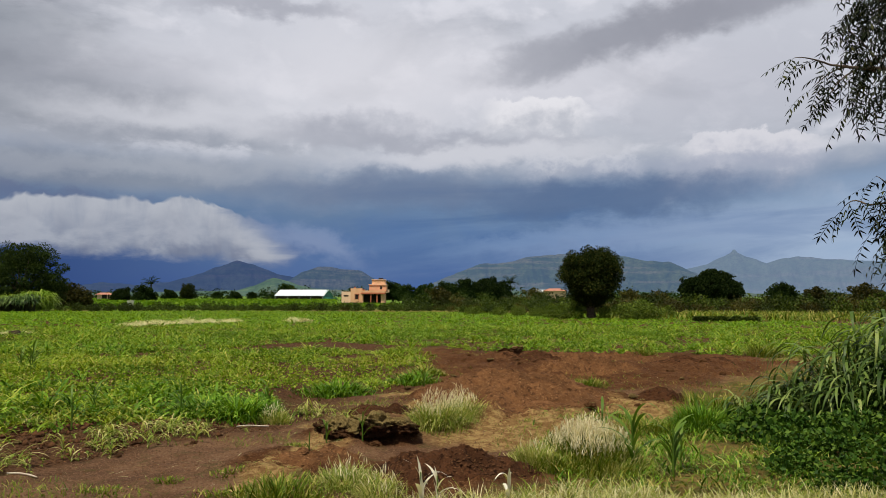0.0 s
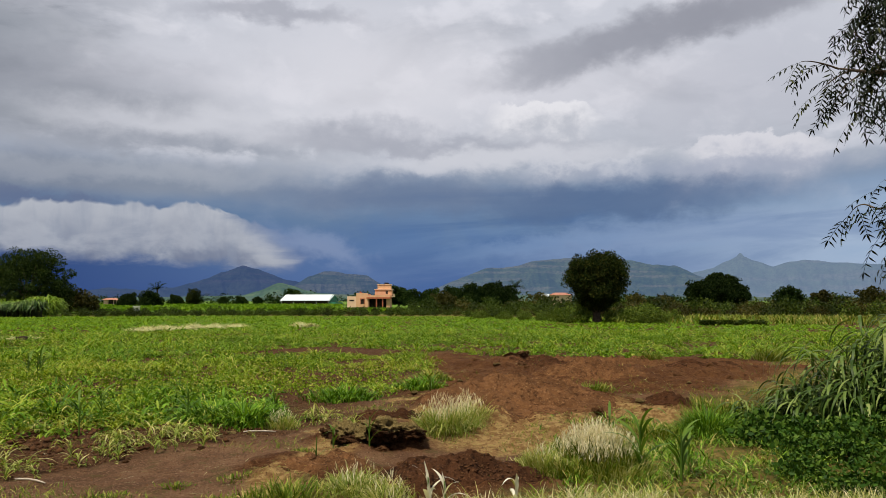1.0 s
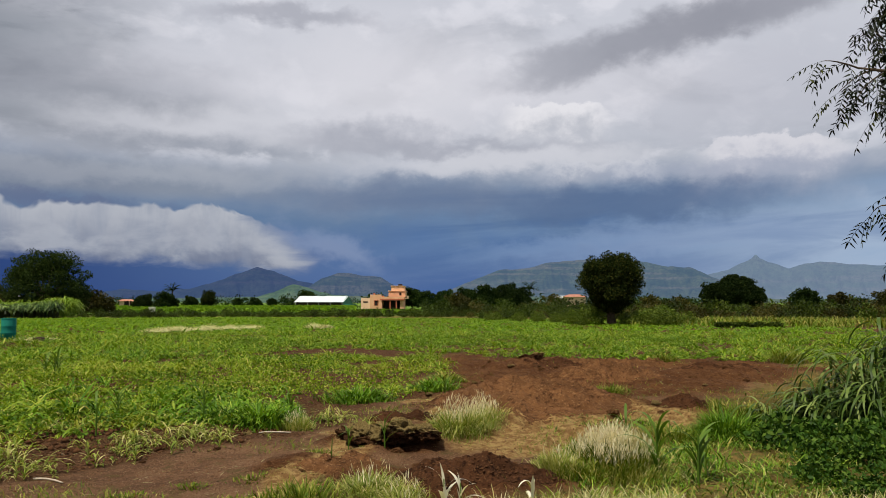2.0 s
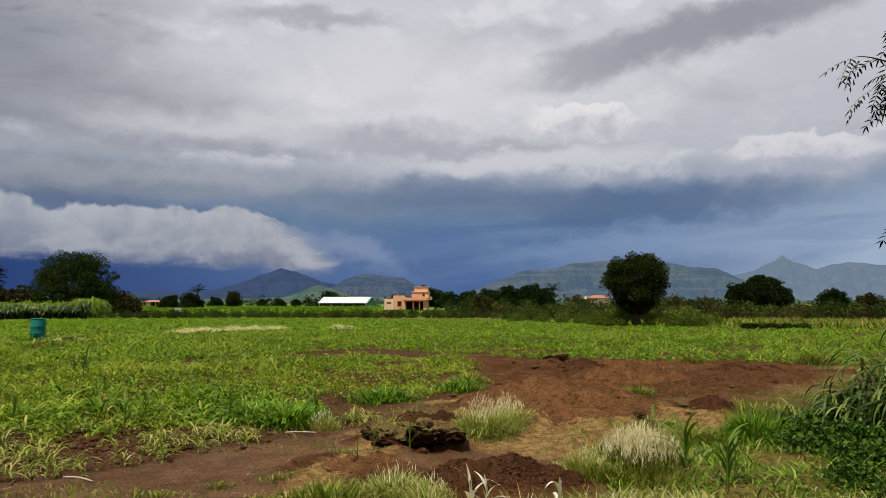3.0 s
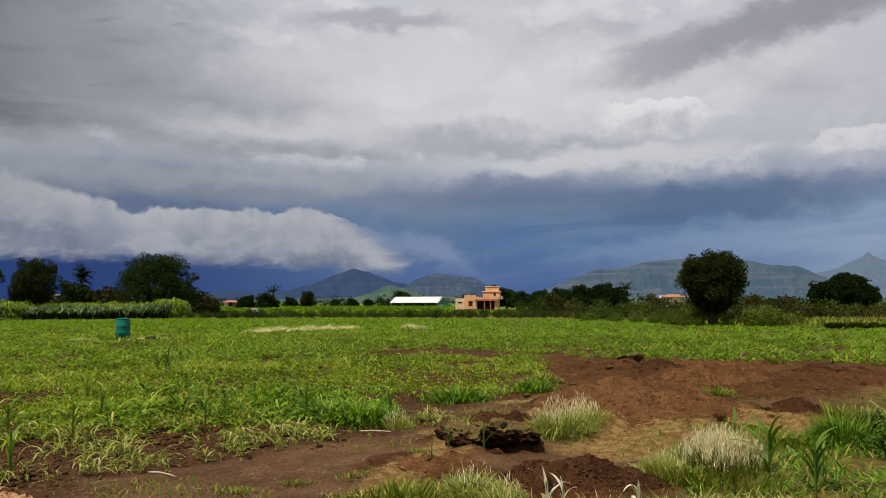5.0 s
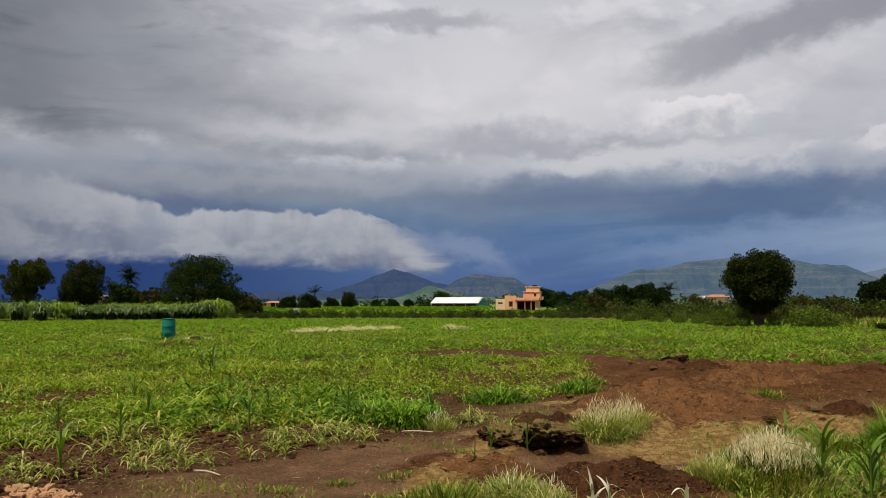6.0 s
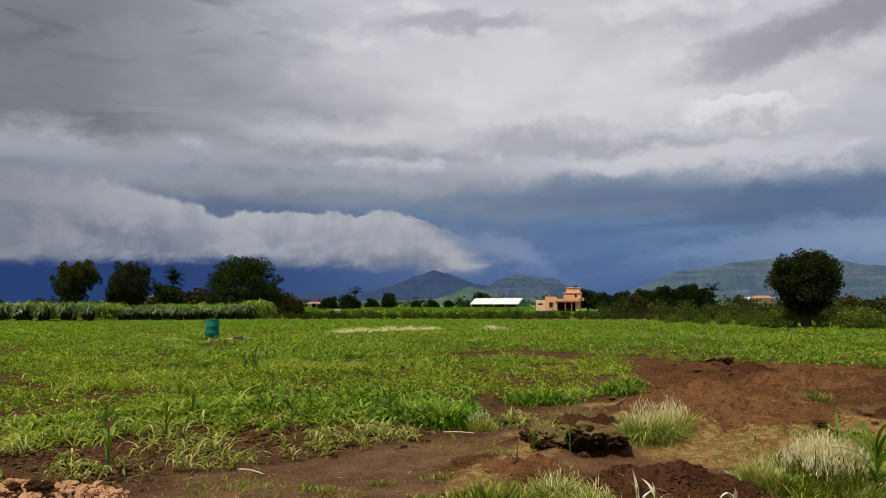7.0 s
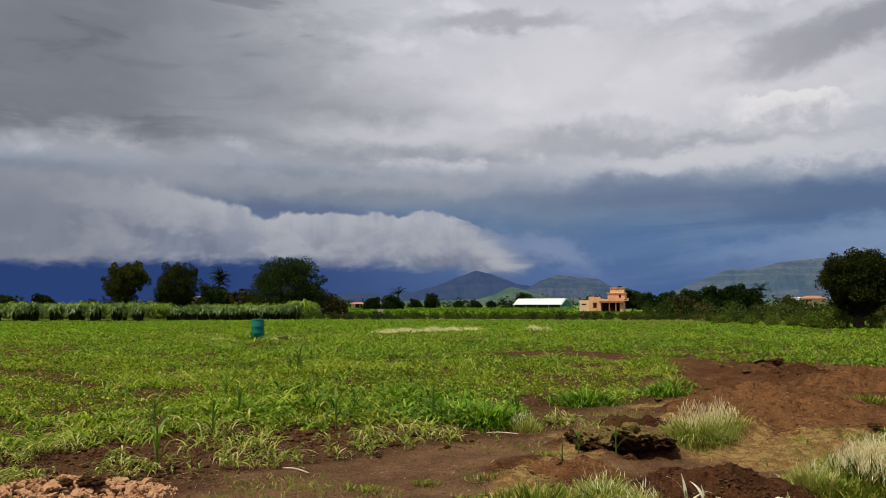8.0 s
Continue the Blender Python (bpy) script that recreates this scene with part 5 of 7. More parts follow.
def straw_heap(x, y, rx, ry, h, label, turn=0.0, seed=1, mat=M_STRAW):
    r = np.random.default_rng(seed)
    n = int(700 * rx * ry) + 200
    u = r.uniform(-1, 1, (n, 2))
    u = u[np.hypot(u[:, 0], u[:, 1]) < 1]
    z = h * (1 - np.hypot(u[:, 0], u[:, 1]) ** 2) * (0.5 + vnoise(u[:, 0] * rx, u[:, 1] * ry, 1.2, seed)) * r.uniform(0.6, 1, len(u))
    b = np.stack([u[:, 0] * rx, u[:, 1] * ry, z], 1)
    v, f = blades(r, b, r.uniform(0, 6.28, len(b)), r.uniform(0.2, 0.5, len(b)), np.full(len(b), 0.035), r.uniform(0.7, 1.3, len(b)), r.uniform(1.5, 2.2, len(b)), 2, 1.5)
    t = thing("straw_heap", (x, y, float(land(x, y))), label, "straw", group="straw heaps", turn=turn)
    R, A = np.meshgrid(np.linspace(0, 1, 10), np.linspace(0, 2 * np.pi, 26, endpoint=False), indexing="ij")
    X, Y = R * rx * np.cos(A), R * ry * np.sin(A)
    Z = h * (1 - R ** 2) * (0.45 + vnoise(X, Y, 1.2, seed)) - 0.02
    q = [(i * 26 + k, i * 26 + (k + 1) % 26, (i + 1) * 26 + (k + 1) % 26, (i + 1) * 26 + k) for i in range(9) for k in range(26)]
    part("matted_body", mesh_of("matted_body", np.stack([X.ravel(), Y.ravel(), Z.ravel()], 1), np.array(q), M_STRAW_BED, True), t)
    part("loose_straw", mesh_of("loose_straw", v, f, mat), t)["kind"] = "stuff"
    return t


for a, d, rx, ry, h in ((-20.4, 47, 1.5, 0.8, 0.22), (-19.0, 48, 1.5, 0.8, 0.26), (-17.2, 49, 1.2, 0.8, 0.34), (-15.9, 50, 0.9, 0.7, 0.34), (-14.6, 51, 1.1, 0.7, 0.28), (-10.3, 52, 0.8, 0.6, 0.32), (-9.5, 51, 0.5, 0.4, 0.25), (-31.7, 35.5, 0.8, 0.5, 0.22), (-28.2, 36.5, 0.6, 0.4, 0.14), (-27.0, 37, 0.5, 0.35, 0.14)):
    x, y = on_plan(a, d)
    straw_heap(x, y, rx * 0.78, ry * 0.5, h * 0.9, "low heap of pale dry straw in the green crop", -a, int(d + rx * 10))


# ---------- the sown field ----------
def scatter(rng, n, lo, hi, d0, d1):
    """Random places between two azimuths and two distances."""
    a = np.radians(rng.uniform(lo, hi, n))
    d = np.sqrt(rng.uniform(d0 * d0, d1 * d1, n))
    return d * np.sin(a), d * np.cos(a)


def crop(name, label, seed, per_m2, d0, d1, lo, hi, per_plant, segs, size, wide, mat, gaps=0.5, weight=None, foot=(0.15, 0.9), tip=(1.3, 2.8), pull=0.0):
    rng = np.random.default_rng(seed)
    n = int(per_m2 * math.radians(hi - lo) / 2 * (d1 * d1 - d0 * d0))
    x, y = scatter(rng, n, lo, hi, d0, d1)
    den = crop_area(x, y) * sstep(vnoise(x, y, 0.45, 61, 4), gaps - 0.16, gaps + 0.06)
    den *= 0.25 + 0.75 * sstep(vnoise(x, y, 1.5, 66, 2), 0.30, 0.48)
    inner = np.interp(y, EDGE_Y, EDGE_X) - x
    den *= 0.06 + 0.94 * sstep(inner + (vnoise(x, y, 0.8, 63) - 0.5) * 1.8 + 25 * (y > 13.5), 0.3, np.interp(y, [6, 9, 10.2, 13], [3.6, 3.0, 1.0, 0.5]))
    if weight is not None:
        den *= weight(x, y)
    den *= sstep(np.hypot(x + 19.0, y - 33.9), 0.3, 2.2) * sstep(np.hypot((x + 16.3) / 2, y - 31.4), 0.2, 0.9)
    keep = rng.random(n) < den
    x, y = x[keep], y[keep]
    z = land(x, y)
    vigour = 0.3 + 1.4 * vnoise(x, y, 0.35, 67, 3)
    n = len(x)
    k = per_plant
    vigour = vigour * (1 + pull * (vnoise(x, y, 1.6, 68, 2) - 0.5))
    X = np.repeat(np.stack([x, y, z - 0.01], 1), k, 0)
    X[:, :2] += rng.normal(0, 0.025, (n * k, 2))
    big = np.repeat(size * vigour * rng.uniform(0.6, 1.35, n), k)
    v, f = blades(rng, X, rng.uniform(0, 6.28, n * k), big * rng.uniform(0.6, 1.2, n * k), wide * rng.uniform(0.6, 1.3, n * k), rng.uniform(*foot, n * k), rng.uniform(*tip, n * k), segs, 0.7)
    return tagged(new(name, mesh_of(name, v, f, mat)), label, "crop", kind="stuff")


crop("near_crop", "young bright green fodder crop with yellowing leaves", 201, 27, 5.5, 25, -60, 2, 10, 4, 0.27, 0.025, M_CROP, 0.47, None, (0.1, 0.8), (1.7, 3.1), 1.9)
crop("middle_crop", "young green fodder crop in the middle of the field", 202, 17, 22, 45, -60, 38, 8, 3, 0.31, 0.042, M_CROP_MID, 0.37, None, (0.2, 0.9), (1.6, 2.9), 1.9)
crop("far_crop", "even bright green crop across the far field", 203, 8, 45, 96, -60, 40, 5, 2, 0.34, 0.10, M_CROP_FAR, 0.28, None, (0.5, 1.1), (1.5, 2.6), 0.8)


def lush(x, y):
    """A stronger growing stretch along the crop edge."""
    u = (x + 4.3) * 0.69 + (y - 12.3) * -0.72
    w = (x + 4.3) * 0.72 + (y - 12.3) * 0.69
    return (np.exp(-(u / 2.6) ** 2 - (w / 1.5) ** 2) + np.exp(-((x + 8.6) / 1.8) ** 2 - ((y - 23.5) / 1.6) ** 2)) * sstep(vnoise(x, y, 0.9, 69, 3), 0.3, 0.55)


crop("lush_crop", "lush deep green fodder plants along the crop edge", 204, 34, 8, 27, -40, 0, 9, 4, 0.32, 0.036, M_LUSH, 0.3, lush, (0.1, 0.7), (1.4, 2.9), 0.8)


def grass(name, label, seed, n, lo, hi, weight, length, width, mat, lean=(0.1, 0.7), droop=(0.8, 2.0), segs=3):
    """Grass over a stretch of the plan (x, y corners), by a weight function."""
    rng = np.random.default_rng(seed)
    x, y = rng.uniform(lo[0], hi[0], n), rng.uniform(lo[1], hi[1], n)
    keep = rng.random(n) < weight(x, y)
    x, y = x[keep], y[keep]
    n = len(x)
    b = np.stack([x, y, land(x, y) - 0.01], 1)
    v, f = blades(rng, b, rng.uniform(0, 6.28, n), rng.uniform(*length, n), rng.uniform(*width, n), rng.uniform(*lean, n), rng.uniform(*droop, n), segs, 0.8)
    return tagged(new(name, mesh_of(name, v, f, mat)), label, "grass", kind="stuff")


def open_mound(x, y):
    """0 over the small earth mound and the bare ground before it."""
    return sstep(np.hypot((x - 2.9) / 0.62, (y - 10.9) / 0.95), 0.7, 1.2)


def turf_weight(x, y):
    s, t, g, c = kinds(x, y)
    return g * (1 - c) * sstep(vnoise(x, y, 0.9, 71, 3), 0.40, 0.58) * open_mound(x, y)


def track_weight(x, y):
    s, t, g, c = kinds(x, y)
    return (t * 0.9 + s * 0.12) * (1 - c) * sstep(vnoise(x, y, 0.9, 75, 3), 0.50, 0.60)


def near_weight(x, y):
    s, t, g, c = kinds(x, y)
    return np.clip(g + t * 0.25, 0, 1) * sstep(vnoise(x, y, 1.4, 99, 3), 0.40, 0.60) * sstep(y, 6.5, 7.1) * open_mound(x, y)


def fringe_weight(x, y):
    return sstep(x + (vnoise(x, y, 1.2, 79) - 0.5) * 1.2, -0.35, 0.3) * sstep(6.75 + (vnoise(x, y, 1.5, 83) - 0.5) * 0.9 - y, 0.0, 0.35)


def weeds_between(name, label, seed, per_m2, d0, d1, lo, hi, leaf, tall, mat, weight):
    """Low broad leaves between the crop plants, in small rosettes."""
    rng = np.random.default_rng(seed)
    n = int(per_m2 * math.radians(hi - lo) / 2 * (d1 * d1 - d0 * d0))
    x, y = scatter(rng, n, lo, hi, d0, d1)
    keep = rng.random(n) < weight(x, y)
    x, y = x[keep], y[keep]
    k = 9
    p = np.repeat(np.stack([x, y, land(x, y)], 1), k, 0)
    p[:, :2] += rng.normal(0, leaf * 1.3, (len(p), 2))
    p[:, 2] += rng.uniform(0.02, tall, len(p)) * np.repeat(rng.uniform(0.4, 1.0, len(x)), k)
    v, f = leaf_cards(rng, p, leaf, np.tile((0, 0, 1.0), (len(p), 1)), 0.1)
    return tagged(new(name, mesh_of(name, v, f, mat)), label, "weeds", kind="stuff")


def edge_crop():
    """Yellowing plants with broad arching leaves, sparse along the bare edge."""
    rng = np.random.default_rng(221)
    n = 3700
    y = rng.uniform(5.7, 11.0, n)
    off = rng.uniform(-1.9, 3.4, n)
    x = np.interp(y, EDGE_Y, EDGE_X) - off
    keep = rng.random(n) < 0.75 * sstep(vnoise(x, y, 1.2, 93, 3), 0.47, 0.58) * sstep(off, -2.0, -0.5) * (1 - 0.75 * sstep(off, 1.2, 2.6)) * 0.8
    x, y = x[keep], y[keep]
    k = 9
    X = np.repeat(np.stack([x, y, land(x, y)], 1), k, 0)
    X[:, 2] += rng.uniform(0, 0.08, len(X))
    big = np.repeat(0.08 + 0.34 * rng.random(len(x)) ** 2.4, k) * rng.uniform(0.5, 1.1, len(x) * k)
    v, f = blades(rng, X, rng.uniform(0, 6.28, len(X)), big * rng.uniform(0.7, 1.2, len(X)), rng.uniform(0.009, 0.022, len(X)), rng.uniform(0.0, 0.8, len(X)), rng.uniform(1.7, 3.3, len(X)), 5, 0.8)
    return tagged(new("edge_crop", mesh_of("edge_crop", v, f, M_EDGE)), "sparse yellowing crop plants along the bare edge", "crop", kind="stuff")


edge_crop()
weeds_between("field_weeds", "low mixed green weeds between the crop plants", 211, 30, 5.5, 26, -60, 2, 0.05, 0.18, M_CROP,
              lambda x, y: crop_area(x, y) * sstep(vnoise(x, y, 0.7, 91, 3), 0.36, 0.6) * (0.1 + 0.9 * sstep(np.interp(y, EDGE_Y, EDGE_X) - x + 25 * (y > 13.5), 0.6, 2.6)))
weeds_between("dark_field_weeds", "low dark green weeds between the crop plants", 212, 16, 5.5, 40, -60, 30, 0.058, 0.2, M_FIELD_WEED,
              lambda x, y: crop_area(x, y) * sstep(vnoise(x, y, 0.5, 95, 3), 0.5, 0.66))
grass("turf", "short green grass beside the dug soil", 301, 42000, (0.2, 4.8), (11, 23), turf_weight, (0.06, 0.20), (0.008, 0.018), M_GRASS, (0.1, 0.8), (1.0, 2.6))
grass("green_fringe", "yellow green grass along the near edge", 306, 13500, (-0.6, 4.9), (4.6, 7.4), fringe_weight, (0.08, 0.24), (0.004, 0.009), M_DRY, (0.05, 0.5), (0.8, 2.2))
grass("track_grass", "sparse green grass along the trodden track", 302, 110000, (-7.5, 4.8), (7, 24), track_weight, (0.04, 0.12), (0.005, 0.010), M_GRASS)
grass("near_turf", "mixed green and yellow grass by the tall clump", 304, 24000, (0.9, 5.4), (6.5, 11.5), near_weight, (0.06, 0.22), (0.008, 0.018), M_LUSH, (0.1, 0.9), (1.2, 2.8))
grass("near_dry_turf", "yellowed grass among green turf", 305, 13000, (0.9, 5.4), (6.5, 11.5), near_weight, (0.06, 0.20), (0.005, 0.012), M_DRY, (0.1, 0.9), (1.2, 2.8))
grass("dry_fringe", "pale dry grass along the near edge", 303, 18000, (-0.6, 4.9), (4.6, 7.2), fringe_weight, (0.08, 0.22), (0.004, 0.009), M_FRINGE, (0.05, 0.5), (0.8, 2.2))


# ---------- tufts ----------
def tuft(x, y, r, h, n, mat, label, name="grass_tuft", plume=0.0, seed=1, width=(0.005, 0.010), droop=(0.4, 1.7)):
    rng = np.random.default_rng(seed)
    if mat is M_GRASS and width[1] < 0.02:
        n, width, droop = int(n * 0.6), (0.007, 0.017), (0.4, 2.4)
    u = rng.normal(0, 0.45, (n, 2)) * r
    hh = h * np.exp(-(np.hypot(u[:, 0], u[:, 1]) / r) ** 2 * 0.7) * (rng.uniform(0.6, 1.0, n) if plume > 1 else rng.uniform(0.6, 1.15, n))
    z0 = float(land(x, y))
    b = np.stack([u[:, 0], u[:, 1], land(x + u[:, 0], y + u[:, 1]) - z0 - 0.01], 1)
    az_ = np.arctan2(u[:, 1], u[:, 0]) + rng.normal(0, 0.9, n)
    v, f = blades(rng, b, az_, hh * 1.1, rng.uniform(*width, n), rng.uniform(0.0, 0.3, n), rng.uniform(*droop, n), 3, 0.8)
    t = thing(name, (x, y, z0), label, "grass", group="grass tufts")
    part("leaf_mass", mesh_of("tuft", v, f, mat), t)["kind"] = "stuff"
    if plume:
        m = int(n * plume)
        i = rng.choice(np.flatnonzero(hh > (0.5 if plume > 1 else 0.55) * h), m)
        pb = b[i] + np.stack([np.zeros(m), np.zeros(m), hh[i] * (1.05 - 0.5 * rng.random(m) ** 1.7)], 1)
        v, f = blades(rng, pb, rng.uniform(0, 6.28, m), rng.uniform(0.04, 0.09, m), rng.uniform(0.004, 0.008, m), rng.uniform(0, 0.5, m), rng.uniform(0.1, 1.3, m), 2, 1.5)
        part("plume_mass", mesh_of("plumes", v, f, M_PLUME), t, "whitish feathery seed heads")["kind"] = "stuff"
    return t


tuft(1.36, 7.75, 0.48, 0.40, 2300, M_GRASS, "pale plumed dry grass tuft by the dug earth", plume=2.0, seed=1)
tuft(1.45, 7.6, 0.5, 0.2, 1400, M_DRY, "yellowed grass round the plumed tuft", seed=22)
tuft(1.05, 7.35, 0.3, 0.18, 700, M_GRASS, "short green grass tuft in front of dry grass", seed=2)
tuft(-0.05, 9.55, 0.36, 0.38, 1300, M_EDGE, "pale yellow green grass tuft between soil heaps", plume=0.35, seed=3, width=(0.006, 0.012), droop=(0.9, 3.0))
tuft(0.2, 9.9, 0.28, 0.34, 700, M_DRY, "pale yellow green grass tuft between soil heaps", plume=0.5, seed=4, droop=(0.8, 2.7))
tuft(-0.80, 6.7, 0.30, 0.19, 900, M_EDGE, "pale green grass tuft at the near edge", plume=0.06, seed=5, width=(0.004, 0.010), droop=(1.0, 3.0))
tuft(-0.5, 6.45, 0.24, 0.2, 520, M_DRY, "pale green grass tuft at the near edge", seed=6, plume=0.12, width=(0.004, 0.009), droop=(1.0, 3.0))
tuft(-1.25, 6.35, 0.45, 0.2, 1200, M_GRASS, "short green grass tuft at the near edge", seed=7)
tuft(0.82, 7.4, 0.24, 0.22, 600, M_DRY, "yellow green grass tuft beside the dark heap", plume=0.1, seed=8)
tuft(3.0, 9.5, 0.36, 0.42, 2200, M_LUSH, "lush feathery green weed tuft on a low bank", seed=9, width=(0.007, 0.014), droop=(0.8, 2.9))
tuft(3.6, 10.8, 0.45, 0.30, 1300, M_GRASS, "lush green grass tuft on a low bank", seed=10)
tuft(2.3, 9.3, 0.4, 0.20, 700, M_GRASS, "lush green grass tuft on a low bank", seed=11)
tuft(2.55, 14.6, 0.4, 0.22, 900, M_GRASS, "green grass tuft on turned soil", seed=12)
tuft(-2.1, 10.3, 0.22, 0.22, 380, M_DRY, "small dry grass tuft at the crop edge", plume=0.2, seed=13)
tuft(-1.7, 13.3, 0.6, 0.34, 700, M_LUSH, "bright green grass patch at the crop edge", seed=14, width=(0.014, 0.030), droop=(1.2, 2.9))
tuft(-0.55, 14.6, 0.5, 0.36, 480, M_LUSH, "bright green grass patch at the crop edge", seed=15, width=(0.014, 0.030), droop=(1.2, 2.9))
tuft(-0.35, 16.6, 0.4, 0.3, 550, M_GRASS, "bright green grass patch at the crop edge", seed=16, width=(0.014, 0.030), droop=(1.2, 2.9))
tuft(-2.6, 10.6, 0.55, 0.42, 935, M_LUSH, "tall bright green grass at the crop edge", seed=17, width=(0.014, 0.030), droop=(1.2, 2.9))
tuft(-3.1, 10.9, 0.5, 0.40, 715, M_LUSH, "tall bright green grass at the crop edge", seed=18, width=(0.014, 0.030), droop=(1.2, 2.9))
tuft(5.2, 21.3, 0.4, 0.4, 700, M_GRASS, "tall green grass at the far field edge", seed=19)
tuft(8.6, 22.2, 0.5, 0.5, 900, M_GRASS, "tall green grass at the far field edge", seed=20)


# ---------- maize plants ----------
def maize_leaf(seed, length, width, l0, l1, mat):
    r = np.random.default_rng(seed)
    v, f = blades(r, np.zeros((1, 3)), np.zeros(1), np.array([length]), np.array([width]), np.array([l0]), np.array([l1]), 7, 0.0)
    c = v.copy()
    c[:, 2] += np.abs(c[:, 1]) * 0.45
    return mesh_of("maize_leaf", c, f, mat, True)


LEAVES = [maize_leaf(i, L, w, a, b, M_MAIZE) for i, (L, w, a, b) in enumerate(((0.42, 0.032, 0.25, 1.9), (0.36, 0.036, 0.35, 1.5), (0.5, 0.032, 0.15, 2.3), (0.26, 0.03, 0.3, 1.2)))]
PALE = [maize_leaf(10 + i, L, w, a, b, M_BLEACHED) for i, (L, w, a, b) in enumerate(((0.34, 0.05, 0.05, 0.45), (0.30, 0.05, 0.2, 1.3), (0.36, 0.04, 0.15, 2.3)))]
STALK = mesh_of("maize_stalk", *tube([(0, 0, -0.03), (0.005, 0, 0.2), (0, 0.004, 0.4)], [0.012, 0.010, 0.006], 7), M_MAIZE, True)


def maize(x, y, s, n, seed, label, leaves=LEAVES, droopy=False):
    r = random.Random(seed)
    t = thing("maize_plant", (x, y, float(land(x, y))), label, "plant", group="maize plants", turn=r.uniform(0, 360))
    t.scale = (s, s, s)
    part("stalk", STALK, t)
    a = 0
    for i in range(n):
        a += 180 + r.uniform(-45, 45)
        part("leaf", leaves[r.randrange(len(leaves))], t, "", pose(0, 0, 0.05 + 0.32 * i / n, r.uniform(-8, 8), r.uniform(-10, 10), a))
    return t


maize(-0.16, 6.15, 0.75, 7, 1, "maize seedling with bleached white leaves", PALE)
maize(-0.04, 6.1, 0.66, 5, 2, "maize seedling with bleached white leaves", PALE)
maize(0.5, 6.3, 0.62, 5, 3, "maize seedling with curled pale leaves", PALE)
maize(1.72, 7.5, 1.15, 10, 4, "dark green maize plant beside dry grass")
maize(2.0, 7.2, 1.05, 9, 5, "dark green maize plant beside dry grass")
maize(2.15, 7.5, 0.8, 6, 6, "dark green maize plant beside dry grass")
maize(1.6, 8.3, 0.9, 6, 7, "dark green maize plant beside dry grass")
maize(-1.2, 8.55, 0.55, 5, 8, "small maize seedling in front of soil clods")
maize(-0.82, 8.5, 0.75, 5, 9, "small maize seedling in front of soil clods")
maize(-1.22, 7.6, 0.6, 5, 10, "small maize seedling with drooping tip")
maize(-5.0, 7.0, 1.1, 9, 11, "bushy young maize plant at the crop edge")
maize(-3.35, 10.6, 1.1, 8, 12, "dark green maize plant at the crop edge")
maize(-2.3, 10.9, 0.9, 7, 13, "dark green maize plant at the crop edge")
maize(-0.3, 13.3, 0.8, 6, 14, "dark green maize plant at the crop edge")
for i, (x, y) in enumerate(((-6.0, 10.2), (-4.6, 10.9), (-7.6, 12.5), (-8.2, 16.5), (-8.8, 17.2), (-5.4, 8.6), (-6.4, 8.9), (-4.3, 9.6), (-8.0, 16.0))):
    maize(x, y, 0.95 + 0.25 * (i in (3, 4, 8)), 8, 30 + i, "dark green maize plant standing in the young crop")

# ---------- napier grass ----------
NAP = []
for i, (L, w, a, b) in enumerate(((0.8, 0.042, 0.25, 2.9), (0.7, 0.038, 0.4, 2.8), (0.9, 0.044, 0.2, 3.1), (0.6, 0.036, 0.5, 2.7), (0.78, 0.045, 0.35, 3.2))):
    r = np.random.default_rng(i)
    v, f = blades(r, np.zeros((1, 3)), np.zeros(1), np.array([L]), np.array([w]), np.array([a]), np.array([b]), 8, 0.0)
    v[:, 2] += np.abs(v[:, 1]) * 0.5
    NAP.append((v, f, mesh_of("napier_leaf", v, f, M_NAPIER, True)))


def napier(x, y, height, n_stalk, seed, near, label):
    r = random.Random(seed)
    t = thing("napier_grass", (x, y, float(land(x, y))), label, "grass", group="napier grass clumps")
    rest = []
    count = 0
    for s in range(n_stalk):
        a, rad = r.uniform(0, 6.28), 0.55 * r.random() ** 0.5
        bx, by = rad * math.cos(a), rad * math.sin(a)
        lx, ly = bx * 0.8 + r.uniform(-0.15, 0.15), by * 0.8 + r.uniform(-0.15, 0.15)
        h = height * r.uniform(0.6, 1.0) * (1 - 0.25 * rad)
        sv, sf = tube([(bx, by, -0.03), (bx + lx * 0.4, by + ly * 0.4, h * 0.5), (bx + lx, by + ly, h)], [0.012, 0.010, 0.005], 5)
        if s < 40:
            part("stalk", mesh_of("napier_stalk", sv, sf, M_NAPIER, True), t)
        for i in range(14):
            f = 0.12 + 0.88 * i / 13
            m = pose(bx + lx * f * f, by + ly * f * f, h * f, r.uniform(-10, 10), r.uniform(5, 38), r.gauss(180, 75))
            k = r.randrange(5)
            if count < near and s % 2 == 0:
                part("leaf", NAP[k][2], t, "", m)
                count += 1
            else:
                v = np.c_[NAP[k][0], np.ones(len(NAP[k][0]))] @ np.array(m).T
                rest.append((v[:, :3], NAP[k][1]))
    if rest:
        p = part("leaf_mass", mesh_of("napier_mass", *join(rest), M_NAPIER, True), t)
        p["kind"] = "stuff"
    return t


